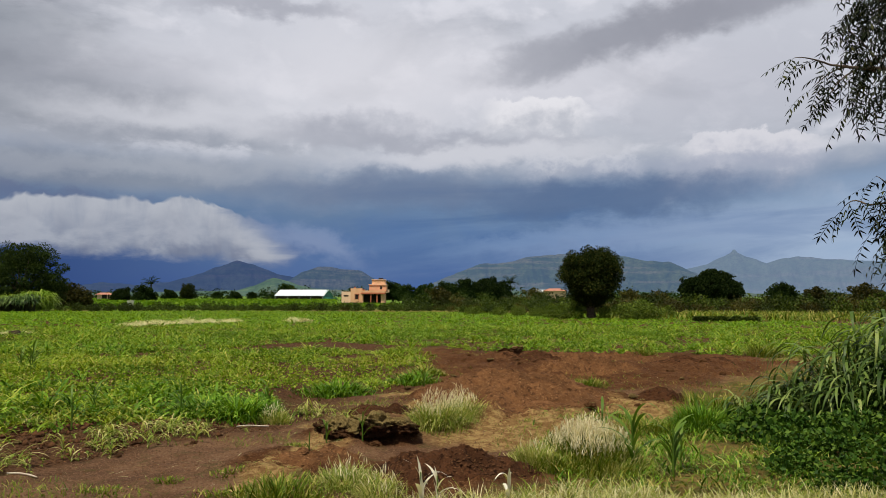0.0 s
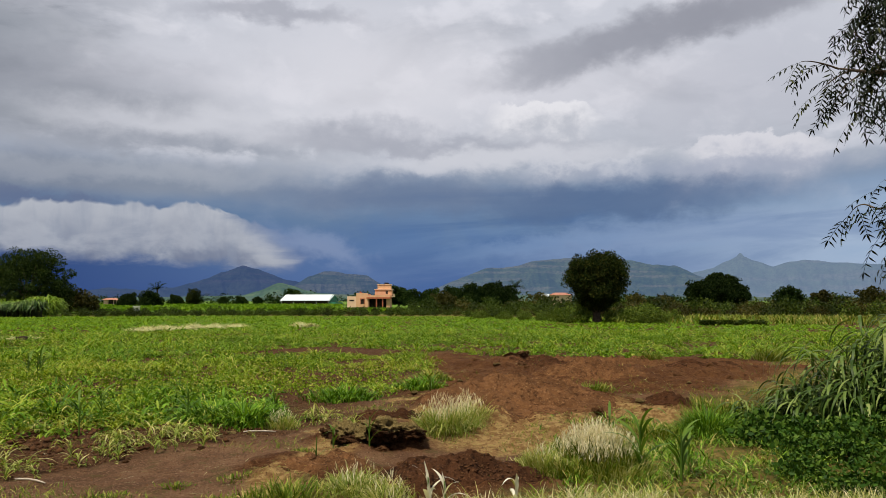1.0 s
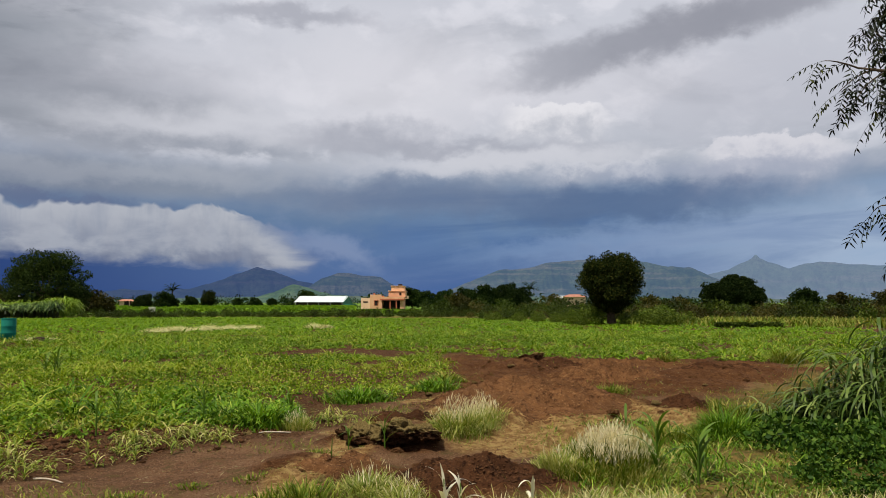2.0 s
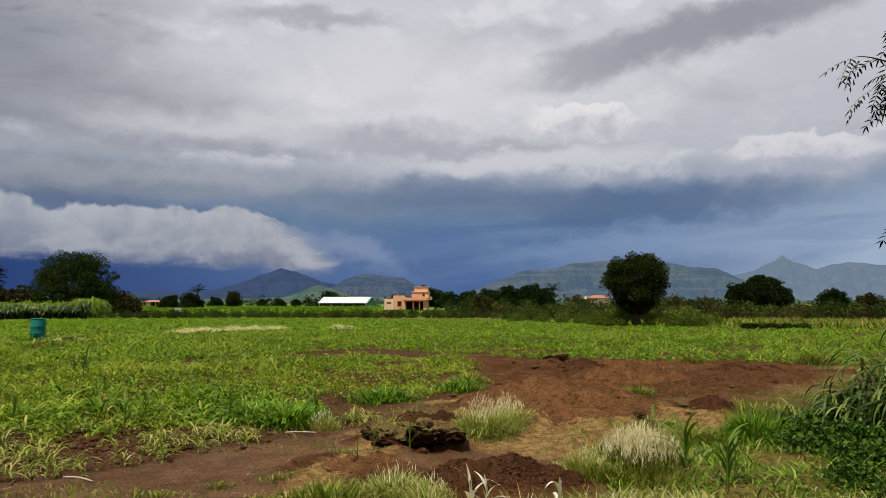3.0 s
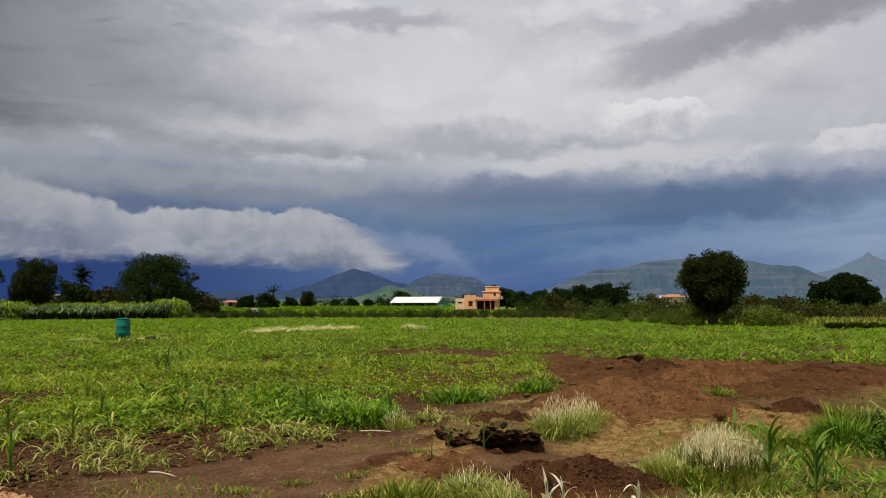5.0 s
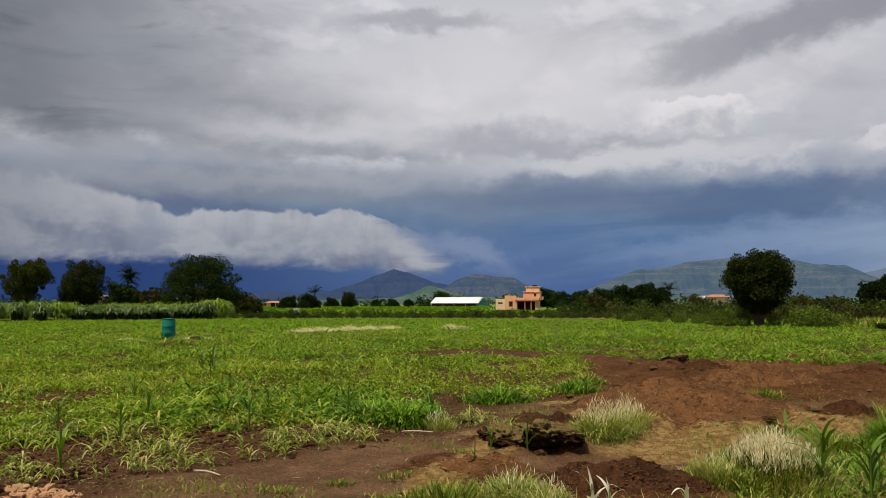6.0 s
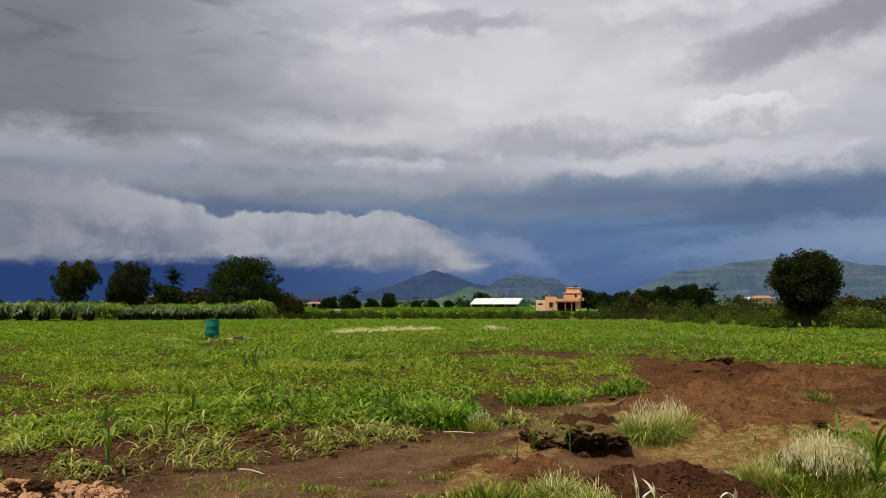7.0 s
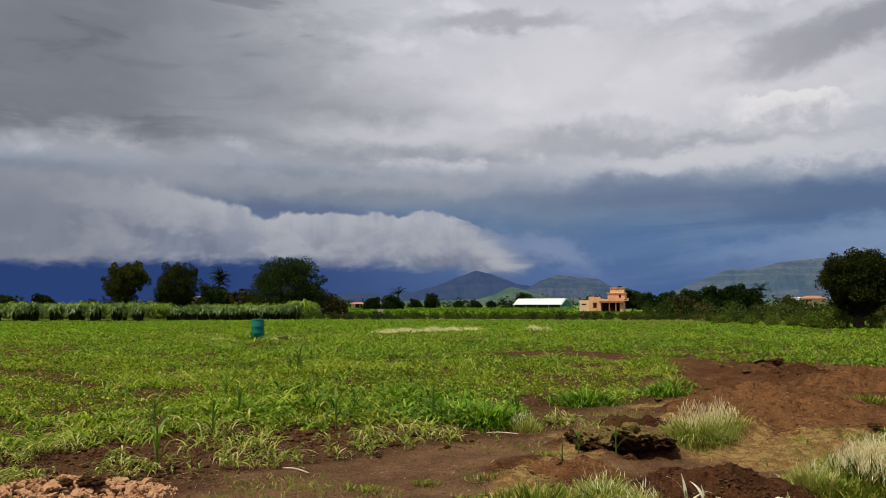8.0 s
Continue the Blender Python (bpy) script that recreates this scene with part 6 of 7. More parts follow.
napier(6.0, 9.9, 1.38, 50, 1, 150, "tall arching napier grass clump with strap leaves")
napier(6.75, 10.6, 1.5, 44, 2, 0, "tall arching napier grass clump with strap leaves")
napier(5.3, 9.8, 1.02, 44, 3, 120, "lower arching napier grass clump with strap leaves")
napier(4.75, 9.9, 0.72, 34, 4, 60, "low arching napier grass clump with strap leaves").scale = (0.85, 0.85, 0.85)
napier(4.25, 10.3, 0.5, 22, 6, 60, "low arching napier grass clump with strap leaves").scale = (0.7, 0.7, 0.7)
napier(6.5, 9.0, 1.15, 38, 5, 0, "tall arching napier grass clump with strap leaves")


# ---------- broadleaf weeds ----------
def weed_mesh(seed, n, r, h, leaf):
    g = np.random.default_rng(seed)
    u = g.normal(0, 0.5, (n, 2)) * r
    p = np.stack([u[:, 0], u[:, 1], g.uniform(0.02, 1, n) ** 0.7 * h * np.exp(-(np.hypot(*u.T) / r) ** 2)], 1)
    v, f = leaf_cards(g, p, leaf, np.tile((0, 0, 1.0), (n, 1)), 0.2)
    return mesh_of("weed", v, f, M_WEED)


WEEDS = [weed_mesh(i, 560, 0.34, 0.36, 0.055) for i in range(4)]
rng = np.random.default_rng(41)
count = 0
while count < 98:
    x, y = rng.uniform(2.6, 6.6), rng.uniform(6.4, 10.6)
    if rng.random() > sstep(x - 0.38 * y, -0.4, 0.7) * 0.97 + 0.03:
        continue
    ob = thing("weed", (x, y, float(land(x, y)) - 0.01), "low dark green broadleaf weed under tall grass", "weed", WEEDS[count % 4], "broadleaf weeds", "stuff", turn=rng.uniform(0, 360))
    s = rng.uniform(0.6, 1.2)
    ob.scale = (s, s, s)
    count += 1


# ---------- clods, stones, rubble ----------
def rock_mesh(name, seed, mat, flat=0.7, rough=0.35):
    g = np.random.default_rng(seed)
    bm = bmesh.new()
    bmesh.ops.create_icosphere(bm, subdivisions=4 if "clod" in name else 3, radius=1.0)
    off = Vector(g.uniform(-9, 9, 3))
    for v in bm.verts:
        k = 1 + rough * (noise.noise(v.co * 1.3 + off) * 1.2 + noise.noise(v.co * 2.9 + off) * 0.8 + noise.noise(v.co * 7.0 + off) * 0.5 + noise.noise(v.co * 15.0 + off) * 0.3)
        v.co *= k
        v.co.z *= flat
    return bm_mesh(name, bm, mat)


CLODS = [rock_mesh("soil_clod", 400 + i, M_SOIL, 0.65, 0.5) for i in range(5)]
LOOSE = [rock_mesh("loose_clod", 430 + i, M_HEAP_RED, 0.6, 0.45) for i in range(4)]
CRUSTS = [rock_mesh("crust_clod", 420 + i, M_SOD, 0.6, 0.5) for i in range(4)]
BITS = [rock_mesh("rubble_bit", 440 + i, M_RUBBLE, 0.6, 0.4) for i in range(5)]


def clod_pile(x, y, spec, label, seed):
    """Big clods heaped together. spec: dx, dy, lift, size, flatness, crust or soil."""
    r = random.Random(seed)
    t = thing("clod_pile", (x, y, float(land(x, y))), label, "soil", group="dug clods")
    for dx, dy, dz, s, fl, crust in spec:
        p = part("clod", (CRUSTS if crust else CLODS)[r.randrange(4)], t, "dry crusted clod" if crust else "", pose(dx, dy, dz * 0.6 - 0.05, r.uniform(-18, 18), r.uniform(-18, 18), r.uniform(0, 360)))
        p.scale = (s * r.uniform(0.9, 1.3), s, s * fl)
    return t


def soil_heap(x, y, rx, ry, h, seed, mat, label, lump=0.035):
    """A loose heap with a crumbly surface that runs out into the ground."""
    nr, na = 44, 96
    R, A = np.meshgrid(np.linspace(0, 1, nr), np.linspace(0, 2 * np.pi, na, endpoint=False), indexing="ij")
    wob = 1 + 0.35 * (vnoise(np.cos(A) * 1.3 + 7, np.sin(A) * 1.3 + 7, 1.0, seed, 3) - 0.5)
    X, Y = R * wob * rx * np.cos(A), R * wob * ry * np.sin(A)
    prof = (1 - R * R) ** 1.3 * (0.75 + 0.5 * vnoise(X + x, Y + y, 1.7, seed + 1, 3))
    Z = land(x + X, y + Y) + h * prof - 0.03 + 0.012 * (1 - R)
    Z = Z + (vnoise(X, Y, 9, seed + 2, 3) - 0.42) * lump * 2.2 * (1 - R ** 4) + (vnoise(X, Y, 24, seed + 3, 2) - 0.45) * lump * (1 - R ** 4)
    z0 = float(land(x, y))
    q = [(i * na + k, i * na + (k + 1) % na, (i + 1) * na + (k + 1) % na, (i + 1) * na + k) for i in range(nr - 1) for k in range(na)]
    t = thing("earth_mound", (x, y, z0), label, "soil", group="earth mounds")
    part("mound_body", mesh_of("mound_body", np.stack([X.ravel(), Y.ravel(), Z.ravel() - z0], 1), np.array(q), mat), t)
    g = np.random.default_rng(seed)
    n = int((3200 if mat is M_HEAP else 3400) * rx * ry) + 600
    i = g.integers(0, int(nr * 0.97) * na, n * 3)
    i = i[g.random(n * 3) < (i // na + 2) / nr][:n]
    lumps = np.stack([X.ravel()[i], Y.ravel()[i], Z.ravel()[i] - z0], 1) + g.normal(0, 0.012, (len(i), 3)) * (1, 1, 0)
    big = 0.004 + (0.018 if mat is M_HEAP and y < 9 else 0.011) * g.random(len(i)) ** 4
    octa = np.array([(1, 0, 0), (0, 1, 0), (-1, 0, 0), (0, -1, 0), (0, 0, 0.45), (0, 0, -0.6)])
    V = octa[None] * g.uniform(0.5, 1.5, (len(i), 6, 3)) * big[:, None, None] + lumps[:, None]
    F = (np.arange(len(i))[:, None, None] * 6 + np.array([(0, 1, 4), (1, 2, 4), (2, 3, 4), (3, 0, 4), (1, 0, 5), (2, 1, 5), (3, 2, 5), (0, 3, 5)])[None]).reshape(-1, 3)
    part("crumb_mass", mesh_of("crumbs", V.reshape(-1, 3), F, M_BITS_DARK if mat is M_HEAP else M_BITS_RED), t)["kind"] = "stuff"
    return t


soil_heap(0.08, 7.2, 0.8, 0.55, 0.12, 11, M_HEAP, "low heap of loose dark brown earth")
soil_heap(-1.15, 7.7, 0.55, 0.45, 0.08, 12, M_HEAP_RED, "low spread of loose reddish earth")
soil_heap(0.95, 11.5, 1.45, 1.6, 0.16, 13, M_HEAP_RED, "broad mound of loose reddish earth", 0.07)
soil_heap(3.02, 11.3, 0.45, 0.42, 0.13, 14, M_HEAP, "small dark earth mound ringed by grass")
soil_heap(5.6, 18.6, 1.4, 0.6, 0.02, 15, M_HEAP, "long low ridge of dark turned earth", 0.035)
soil_heap(2.9, 17.0, 1.3, 0.7, 0.10, 16, M_HEAP_RED, "low mound of reddish turned earth", 0.08)
soil_heap(2.4, 20.2, 1.2, 0.55, 0.05, 17, M_HEAP, "low ridge of dark turned earth", 0.04)
soil_heap(7.6, 20.0, 1.8, 0.7, 0.09, 18, M_HEAP_MID, "long low ridge of dark turned earth", 0.035)
soil_heap(4.2, 21.0, 2.0, 0.7, 0.12, 19, M_HEAP_RED, "low mound of reddish turned earth", 0.08)
soil_heap(-0.8, 10.5, 0.6, 0.4, 0.12, 20, M_HEAP, "low heap of dark earth under clods")
soil_heap(-0.9, 9.0, 0.62, 0.4, 0.05, 21, M_HEAP, "low heap of dark earth under clods")


def heap_spec(seed, wide, deep, high, n, crust):
    """Clods over a low heap: bigger ones in the middle, dry crust on top."""
    r = random.Random(seed)
    out = []
    for i in range(n):
        a, d = r.uniform(0, 6.28), r.random() ** 0.6
        z = high * (1 - d * d) * r.uniform(0.5, 1.0)
        top = z > high * 0.5 and r.random() < crust
        out.append((math.cos(a) * d * wide, math.sin(a) * d * deep, z * 0.8, r.uniform(0.07, 0.15) * (1.25 - 0.5 * d), 0.75 if top else 0.85, top))
    return out


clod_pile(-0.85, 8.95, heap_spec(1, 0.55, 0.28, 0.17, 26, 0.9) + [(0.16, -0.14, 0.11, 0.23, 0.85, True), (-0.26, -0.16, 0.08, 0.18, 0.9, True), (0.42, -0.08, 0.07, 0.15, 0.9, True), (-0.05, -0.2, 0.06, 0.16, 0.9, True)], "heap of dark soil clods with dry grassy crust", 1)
clod_pile(-0.72, 10.5, heap_spec(2, 0.52, 0.3, 0.2, 22, 0.35), "heap of dark soil clods on turned ground", 2)
clod_pile(1.85, 20.8, [(c[0], c[1], c[2], c[3] * 1.25, c[4] * 0.7, c[5]) for c in heap_spec(3, 0.4, 0.2, 0.12, 4, 1.0)], "heap of large clods on the dug soil", 3)
clod_pile(2.5, 20.0, [(c[0], c[1], c[2], c[3] * 0.8, c[4] * 0.7, c[5]) for c in heap_spec(6, 0.9, 0.4, 0.06, 6, 0.1)], "heap of dark clods on the dug soil", 6)
clod_pile(3.75, 10.2, heap_spec(5, 0.14, 0.1, 0.08, 5, 0.4), "small dark clods in grass", 5)

rng = np.random.default_rng(43)
for i in range(298):
    while True:
        x, y = rng.uniform(-6, 7), rng.uniform(5.6, 23)
        s, t, g, c = kinds(x, y)
        if rng.random() < float(s) * 0.8 + float(t) * 0.2 + float(c) * 0.9 * (y < 14) * (x > np.interp(y, EDGE_Y, EDGE_X) - 1.4):
            break
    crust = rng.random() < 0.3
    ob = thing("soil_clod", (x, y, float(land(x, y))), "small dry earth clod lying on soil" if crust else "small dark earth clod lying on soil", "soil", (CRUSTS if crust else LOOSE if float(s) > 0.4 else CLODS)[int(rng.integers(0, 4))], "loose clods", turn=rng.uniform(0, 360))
    k = 0.018 + (0.05 if float(c) > 0.4 else 0.06) * rng.random() ** 2
    ob.scale = (k, k, k)

# fine crumbs over the dug soil
rng = np.random.default_rng(47)
n = 60000
x, y = rng.uniform(-6, 8, n), rng.uniform(5.4, 22, n)
s, t, g, c = kinds(x, y)
keep = rng.random(n) < s * 0.95 + t * 0.12
x, y = x[keep], y[keep]
n = len(x)
tet = np.array([(1, 0, -0.3), (-0.5, 0.87, -0.3), (-0.5, -0.87, -0.3), (0, 0, 0.9)])
rad = 0.004 + 0.014 * rng.random(n) ** 3
spin = rng.uniform(0, 6.28, n)
ca, sa_ = np.cos(spin)[:, None], np.sin(spin)[:, None]
jit = tet[None] * rng.uniform(0.6, 1.4, (n, 4, 3))
V = np.stack([jit[:, :, 0] * ca - jit[:, :, 1] * sa_, jit[:, :, 0] * sa_ + jit[:, :, 1] * ca, jit[:, :, 2]], 2) * rad[:, None, None] + np.stack([x, y, land(x, y) + 0.003], 1)[:, None]
F = (np.arange(n)[:, None, None] * 4 + np.array([(0, 1, 3), (1, 2, 3), (2, 0, 3), (2, 1, 0)])[None]).reshape(-1, 3)
tagged(new("soil_crumbs", mesh_of("soil_crumbs", V.reshape(-1, 3), F, M_BITS_RED)), "loose reddish soil crumbs over the dug ground", "soil", kind="stuff")

rng = np.random.default_rng(48)
n = 30000
x, y = rng.uniform(-6.5, 4, n), rng.uniform(5.4, 15, n)
s, t, g, c = kinds(x, y)
keep = rng.random(n) < np.clip(t * 0.6 + c * 0.3, 0, 1) * sstep(vnoise(x, y, 1.2, 103, 3), 0.3, 0.7)
x, y = x[keep], y[keep]
n = len(x)
rad = 0.004 + 0.014 * rng.random(n) ** 3
V = tet[None] * rng.uniform(0.5, 1.5, (n, 4, 3)) * rad[:, None, None] + np.stack([x, y, land(x, y) + 0.002], 1)[:, None]
F = (np.arange(n)[:, None, None] * 4 + np.array([(0, 1, 3), (1, 2, 3), (2, 0, 3), (2, 1, 0)])[None]).reshape(-1, 3)
tagged(new("track_crumbs", mesh_of("track_crumbs", V.reshape(-1, 3), F, M_CRUMB)), "small brown earth crumbs and grit on the track", "soil", kind="stuff")

rng = np.random.default_rng(49)
n = 5200
x, y = rng.uniform(-6.5, 6, n), rng.uniform(5.4, 20, n)
s, t, g, c = kinds(x, y)
keep = rng.random(n) < np.clip(t * 0.7 + c * 0.5 + s * 0.35, 0, 1) * sstep(vnoise(x, y, 0.8, 107, 3), 0.35, 0.7)
x, y = x[keep], y[keep]
v, f = blades(rng, np.stack([x, y, land(x, y) + 0.012], 1), rng.uniform(0, 6.28, len(x)), rng.uniform(0.03, 0.14, len(x)), rng.uniform(0.004, 0.010, len(x)), np.full(len(x), 1.45), rng.uniform(1.45, 1.7, len(x)), 2, 1.5)
tagged(new("straw_litter", mesh_of("straw_litter", v, f, M_FRINGE)), "scattered pale straw bits on bare earth", "straw", kind="stuff")

rng = np.random.default_rng(52)
n = 16000
x, y = rng.uniform(-2.2, 3.4, n), rng.uniform(6.2, 14, n)
keep = rng.random(n) < dryness(x, y)
x, y = x[keep], y[keep]
v, f = blades(rng, np.stack([x, y, land(x, y) + 0.008], 1), rng.uniform(0, 6.28, len(x)), rng.uniform(0.02, 0.09, len(x)), rng.uniform(0.003, 0.008, len(x)), rng.uniform(1.1, 1.5, len(x)), rng.uniform(1.4, 1.8, len(x)), 2, 1.5)
tagged(new("dead_grass", mesh_of("dead_grass", v, f, M_DRY)), "flattened dead grass on tan trodden earth", "grass", kind="stuff")

# dark clods in the broken soil of the crop edge
rng = np.random.default_rng(53)
n = 9000
y = rng.uniform(5.5, 10.4, n)
off = rng.uniform(-1.7, 2.4, n)
x = np.interp(y, EDGE_Y, EDGE_X) - off
keep = rng.random(n) < sstep(off, -1.8, -0.2) * sstep(vnoise(x, y, 1.5, 131, 3), 0.3, 0.62)
x, y = x[keep], y[keep]
n = len(x)
big = 0.008 + 0.045 * rng.random(n) ** 4
octa = np.array([(1, 0, 0), (0, 1, 0), (-1, 0, 0), (0, -1, 0), (0, 0, 0.8), (0, 0, -0.6)])
V = octa[None] * rng.uniform(0.5, 1.4, (n, 6, 3)) * big[:, None, None] + np.stack([x, y, land(x, y) + 0.004], 1)[:, None]
F = (np.arange(n)[:, None, None] * 6 + np.array([(0, 1, 4), (1, 2, 4), (2, 3, 4), (3, 0, 4), (1, 0, 5), (2, 1, 5), (3, 2, 5), (0, 3, 5)])[None]).reshape(-1, 3)
tagged(new("edge_clods", mesh_of("edge_clods", V.reshape(-1, 3), F, M_BITS_DARK)), "broken dark earth clods along the crop edge", "soil", kind="stuff")

# green grass patches on the track
for i, (x, y, k) in enumerate(((-1.85, 7.2, 0.22), (-2.3, 6.95, 0.2), (-2.7, 6.6, 0.24), (-1.5, 8.4, 0.16), (-1.75, 6.5, 0.28))):
    tuft(x, y, k, 0.06, int(1100 * k), M_GRASS, "short green grass patch on the track", seed=60 + i)

# rubble by the crop edge
pile = thing("rubble_pile", (-5.0, 5.95, float(land(-5.0, 5.95))), "spread heap of pinkish brick rubble with dark clods", "rubble")
r = random.Random(9)
for i in range(296):
    a, d = r.uniform(0, 6.28), r.random() ** 0.6
    dx, dy = math.cos(a) * d * 0.8, math.sin(a) * d * 0.45
    k = 0.010 + 0.036 * r.random() ** 2
    p = part("rubble_bit", BITS[i % 5], pile, "", pose(dx, dy, 0.035 * (1 - d) + k * 0.3, r.uniform(-40, 40), r.uniform(-40, 40), r.uniform(0, 360)))
    p.scale = (k * 1.3, k, k)
g = np.random.default_rng(51)
n = 1500
ang, rad_ = g.uniform(0, 6.28, n), g.random(n) ** 0.55
px, py = np.cos(ang) * rad_ * 0.9, np.sin(ang) * rad_ * 0.5
z0 = float(land(-5.0, 5.95))
cen = np.stack([px, py, land(px - 4.85, py + 5.95) - z0 + 0.025 * (1 - rad_ ** 2) * g.uniform(0.3, 1, n)], 1)
V = tet[None] * g.uniform(0.5, 1.5, (n, 4, 3)) * (0.006 + 0.016 * g.random(n) ** 2)[:, None, None] + cen[:, None]
F = (np.arange(n)[:, None, None] * 4 + np.array([(0, 1, 3), (1, 2, 3), (2, 0, 3), (2, 1, 0)])[None]).reshape(-1, 3)
part("rubble_grit", mesh_of("rubble_grit", V.reshape(-1, 3), F, M_RUBBLE), pile)["kind"] = "stuff"
for dx, dy, k in ((0.1, -0.05, 0.06), (0.2, -0.02, 0.05), (-0.02, -0.12, 0.045)):
    p = part("clod", CLODS[0], pile, "dark earth clod", pose(dx, dy, 0.1, 0, 0, 40 * dx))
    p.scale = (k, k, k * 1.1)

v, f = tube([(-0.18, 0, 0.012), (-0.05, 0.02, 0.016), (0.06, 0.015, 0.012), (0.2, -0.03, 0.01)], [0.008, 0.01, 0.009, 0.006], 7)
# first is a dry stick; the second stands in for a curved white scrap
for x, y, turn in ((-3.72, 7.36, -20), (-2.28, 9.9, 10)):
    thing("stick", (x, y, float(land(x, y))), "pale stick-like piece lying on the bare track", "stick", mesh_of("stick", v, f, M_WOOD, True), turn=turn)


# ---------- overhanging neem tree ----------
def at_angle(a, e, d):
    x, y = on_plan(a, d)
    return Vector((x, y, EYE + d * math.tan(radians(e))))


def neem_leaf(seed):
    """A compound leaf along +x with sickle-shaped leaflets in pairs."""
    r = random.Random(seed)
    vs, fs = [], []

    def leaflet(o, d, L, w):
        side = d.cross(Vector((0, 0, 1))).normalized()
        k = len(vs)
        sick = side * L * 0.12
        down = Vector((0, 0, -L * 0.25))
        pts = [o, o + d * L * 0.3 + side * w + down * 0.2, o + d * L * 0.35 - side * w + down * 0.2, o + d * L * 0.7 + side * w * 0.7 + sick * 0.5 + down * 0.6, o + d * L * 0.7 - side * w * 0.6 + sick * 0.5 + down * 0.6, o + d * L + sick + down]
        vs.extend(pts)
        fs.extend([(k, k + 1, k + 2), (k + 1, k + 3, k + 4), (k + 1, k + 4, k + 2), (k + 3, k + 5, k + 4)])

    L = r.uniform(0.15, 0.22)
    prev = None
    n = r.randrange(5, 8)
    for i in range(n + 1):
        t = i / n
        p = Vector((L * t, 0, -0.30 * L * t * t))
        k = len(vs)
        vs.extend([p + Vector((0, 0.0015, 0)), p - Vector((0, 0.0015, 0))])
        if prev is not None:
            fs.extend([(prev, prev + 1, k + 1), (prev, k + 1, k)])
        prev = k
        if t > 0.15:
            for s in (-1, 1):
                leaflet(p, Vector((0.55 + r.uniform(-0.2, 0.2), s, -0.15 - r.uniform(0, 0.35))).normalized(), r.uniform(0.036, 0.054), r.uniform(0.0045, 0.0065))
    leaflet(Vector((L, 0, -0.30 * L)), Vector((1, 0, -0.4)).normalized(), 0.05, 0.006)
    return np.array([tuple(v) for v in vs]), np.array(fs)


NEEM = [neem_leaf(i) for i in range(6)]
NEEM_ME = [mesh_of("neem_leaf", v, f, M_NEEM) for v, f in NEEM]


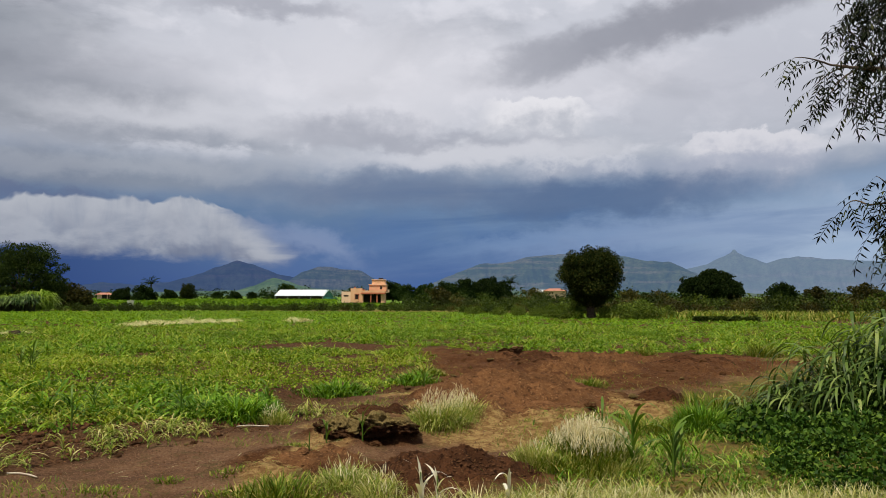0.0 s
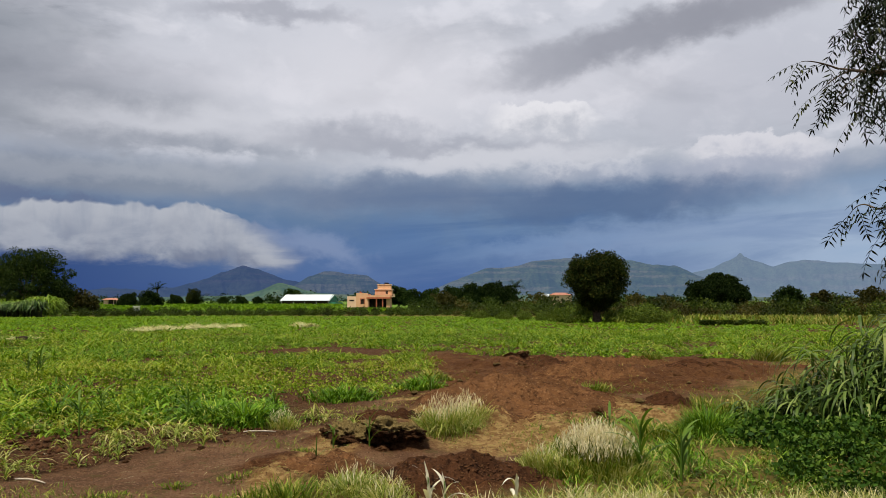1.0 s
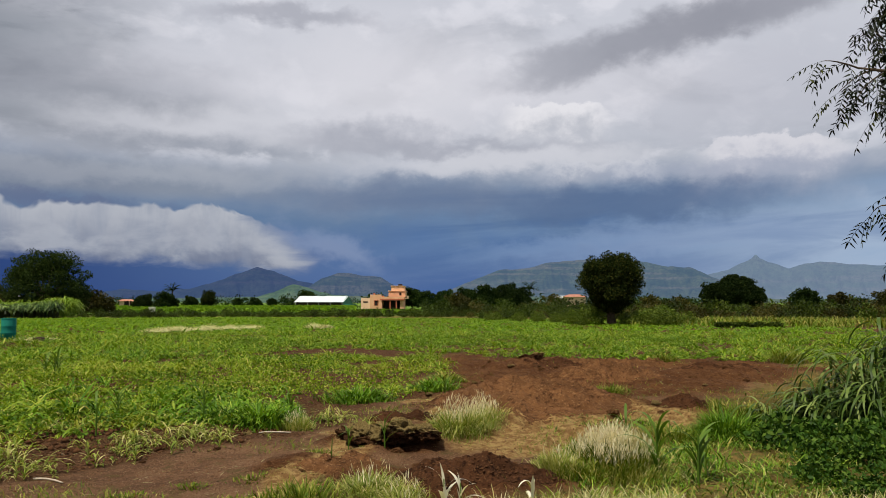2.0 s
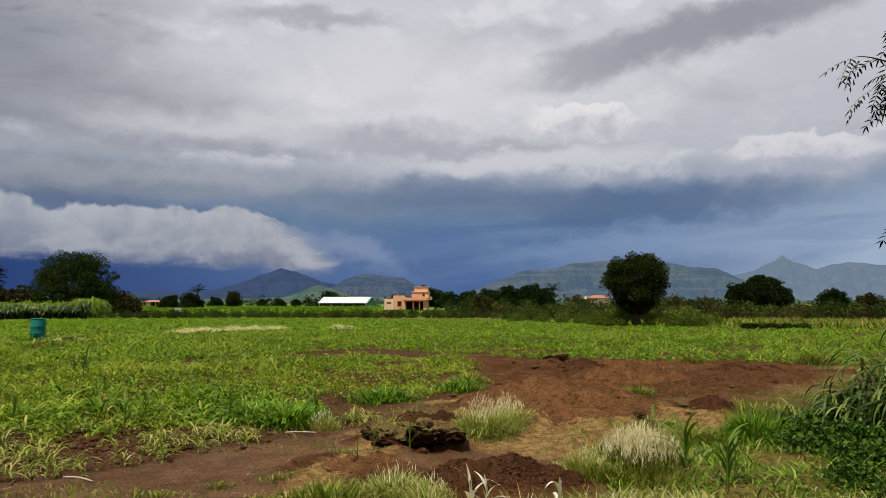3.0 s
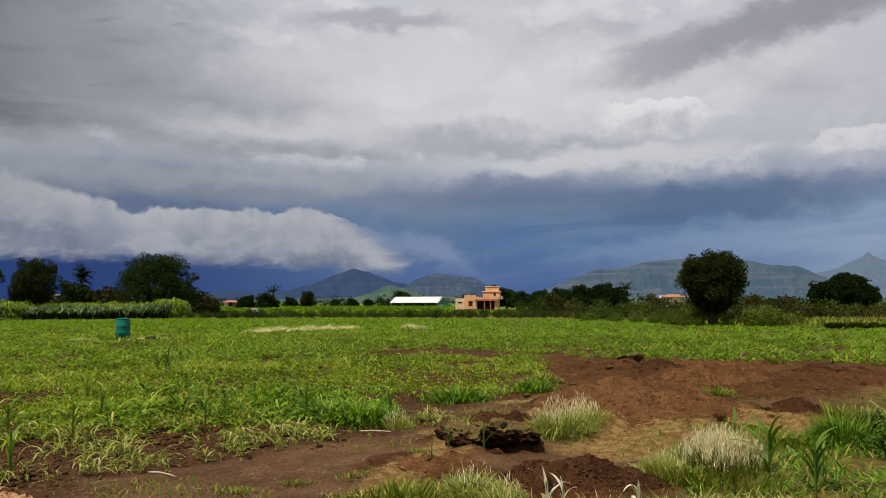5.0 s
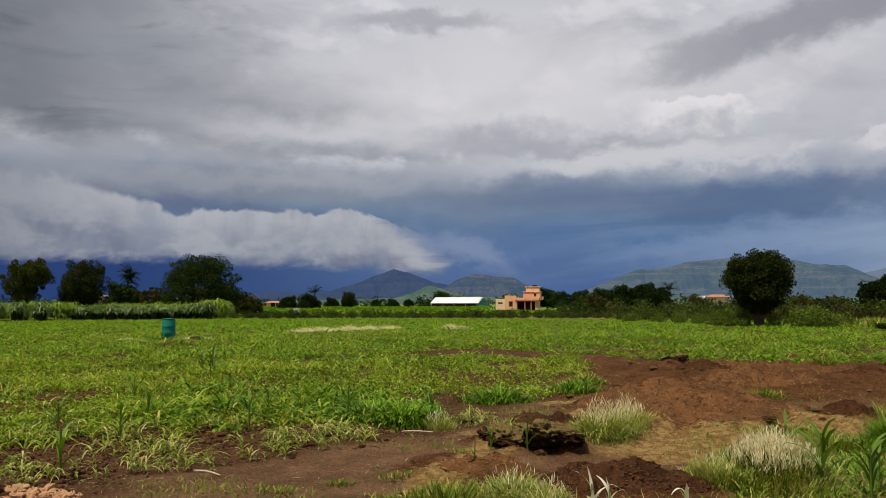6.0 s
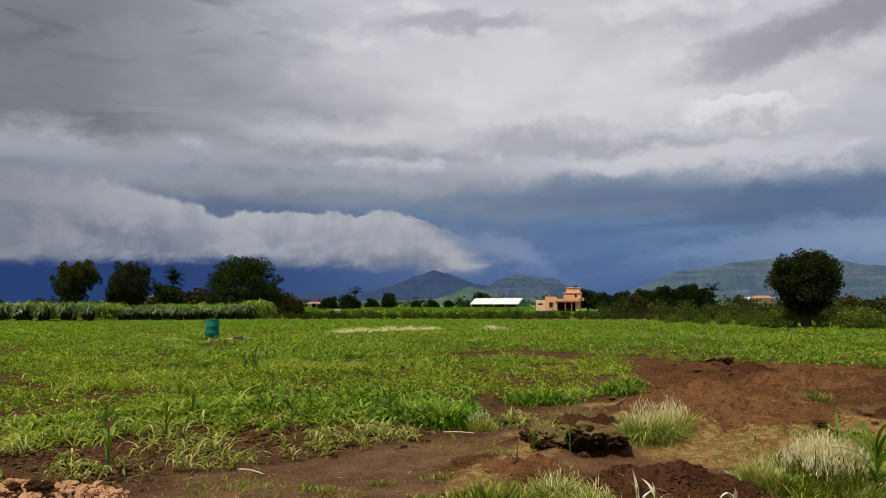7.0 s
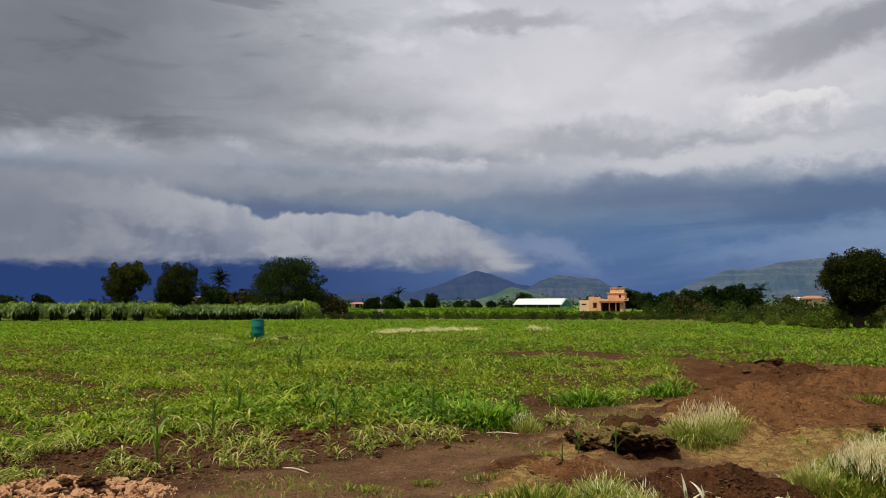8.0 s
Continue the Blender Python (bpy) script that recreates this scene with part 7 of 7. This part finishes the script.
def neem_tree(x, y):
    r = random.Random(77)
    z = float(land(x, y))
    t = thing("neem_tree", (x, y, z), "neem tree with drooping feathery branches over the field edge", "tree")
    o = Vector((x, y, z))
    fork = Vector((x - 0.15, y + 0.2, 2.3))
    part("trunk", mesh_of("neem_trunk", *tube([Vector((0, 0, -0.2)), Vector((-0.05, 0.1, 1.2)), fork - o, fork - o + Vector((0.1, 0.1, 1.6)), fork - o + Vector((0.3, 0, 3.2))], [0.2, 0.16, 0.14, 0.10, 0.05], 10), M_BARK, True), t)
    count = 0
    rest = []

    def put_leaf(p, heading, drop, keep):
        nonlocal count
        m = Matrix.Translation(p - o) @ Euler((r.uniform(-0.5, 0.5), drop, heading)).to_matrix().to_4x4()
        k = r.randrange(6)
        if keep and count < 290:
            part("leaf", NEEM_ME[k], t, "", m)
            count += 1
        else:
            v = np.c_[NEEM[k][0], np.ones(len(NEEM[k][0]))] @ np.array(m).T
            rest.append((v[:, :3], NEEM[k][1]))

    def twig(a, b, radius, keep, step=0.042, bare=0.2):
        n = 6
        mid = (a + b) / 2 + Vector((r.uniform(-0.05, 0.05), r.uniform(-0.05, 0.05), 0.04 + 0.05 * r.random()))
        pts = [a * (1 - s) ** 2 + mid * 2 * s * (1 - s) + b * s * s for s in [i / n for i in range(n + 1)]]
        part("twig", mesh_of("twig", *tube([p - o for p in pts], [radius * (1 - 0.75 * i / n) for i in range(n + 1)], 5), M_BARK, True), t)
        L = (b - a).length
        s = bare
        while s < 1.0:
            i = min(int(s * n), n - 1)
            d = pts[i + 1] - pts[i]
            p = pts[i] + d * (s * n - i)
            put_leaf(p, math.atan2(d.y, d.x) + r.choice((-1, 1)) * r.uniform(0.3, 1.4), r.uniform(0.1, 0.9), keep)
            s += step / L
        put_leaf(b, math.atan2(d.y, d.x) + r.uniform(-0.2, 0.2), r.uniform(0.2, 0.7), keep)
        return pts

    D = 4.9
    shift, lift = 1.2, 0.55
    up = [fork, at_angle(40, 14.4, 5.0), at_angle(34, 13.7, 5.0), at_angle(30, 13.8, D), at_angle(27.2, 14.2, D), at_angle(25.6, 14.6, D)]
    lo = [fork - Vector((0, 0, 0.5)), at_angle(40, 6.4, 5.0), at_angle(33, 6.1, 5.0), at_angle(29.5, 5.9, D), at_angle(27.5, 5.8, D)]
    for line, r0 in ((up, 0.03), (lo, 0.022)):
        part("limb", mesh_of("neem_limb", *tube([p - o for p in line], [r0 * (1 - 0.85 * i / (len(line) - 1)) for i in range(len(line))], 7), M_BARK, True), t)
    for a0, e0, a1, e1 in ((24.5, 14.0, 22.3, 14.7), (25.5, 13.8, 23.0, 12.4), (26.0, 13.6, 24.2, 11.9), (27.0, 13.4, 25.6, 11.3), (28.0, 13.3, 27.0, 11.2), (29.5, 13.3, 28.4, 10.9),
                           (27.5, 13.4, 25.2, 16.3), (28.5, 13.4, 26.2, 17.6), (29.5, 13.5, 26.8, 19.2), (30.5, 13.5, 28.4, 18.8), (28.8, 13.4, 27.6, 15.6), (29.5, 16.5, 28.0, 17.5), (30.0, 13.0, 29.4, 11.6), (26.8, 13.4, 25.4, 14.8), (28.6, 15.5, 27.2, 14.4),
                           (29.0, 15.0, 27.8, 13.0), (30.0, 16.0, 28.6, 14.8), (29.5, 18.0, 27.8, 19.4), (28.4, 17.0, 26.6, 16.2), (29.2, 12.8, 27.4, 12.2), (30.2, 14.6, 28.8, 12.4), (28.2, 14.2, 26.2, 13.4), (29.8, 17.4, 28.2, 16.2)):
        twig(at_angle(a0 + shift, e0 + lift, D + r.uniform(-0.1, 0.1)), at_angle(a1 + shift, e1 + lift, D + r.uniform(-0.25, 0.25)), 0.006, True)
    for a0, e0, a1, e1 in ((26.2, 5.3, 24.8, 4.9), (27.0, 5.4, 26.4, 3.4), (28.0, 5.4, 27.2, 2.4), (29.5, 5.5, 28.6, 1.9), (28.0, 5.4, 26.8, 7.0), (29.5, 5.5, 28.2, 7.4), (30.5, 5.5, 29.4, 2.6), (29.0, 4.6, 28.0, 3.4), (29.8, 5.4, 28.2, 4.6), (29.6, 4.0, 28.2, 2.9), (30.2, 4.4, 29.0, 3.6), (28.8, 5.6, 27.0, 5.6)):
        twig(at_angle(a0 + shift, e0 + lift, D + r.uniform(-0.1, 0.1)), at_angle(a1 + shift, e1 + lift, D + r.uniform(-0.25, 0.25)), 0.005, True)
    for i in range(25):
        e0, a0 = r.uniform(12.2, 20.5), r.uniform(28.2, 31.5)
        twig(at_angle(a0 + shift, e0 + lift, D + r.uniform(-0.3, 0.3)), at_angle(a0 + shift - r.uniform(1.2, 2.6), e0 + lift - r.uniform(-0.4, 1.6), D + r.uniform(-0.4, 0.4)), 0.005, False)
    for i in range(13):
        e0, a0 = r.uniform(2.6, 5.2), r.uniform(29.2, 31.5)
        twig(at_angle(a0 + shift, e0 + lift, D + r.uniform(-0.3, 0.3)), at_angle(a0 + shift - r.uniform(0.8, 1.6), e0 + lift - r.uniform(0.3, 1.2), D + r.uniform(-0.4, 0.4)), 0.005, False)
    # the rest of the crown
    for i in range(60):
        d = Vector((r.gauss(0, 1), r.gauss(0, 1), r.gauss(0, 0.7))).normalized()
        c = fork + Vector((0.5, -0.2, 2.3))
        b = c + Vector((d.x * 2.0, d.y * 1.8, d.z * 1.7)) * r.uniform(0.8, 1.05)
        if b.x < 0.62 * b.y + 0.3:
            continue
        twig(c + (b - c) * 0.35, b, 0.012, False, 0.09)
    p = part("leaf_mass", mesh_of("neem_mass", *join(rest), M_NEEM), t)
    p["kind"] = "stuff"
    return t


neem_tree(4.5, 3.5)
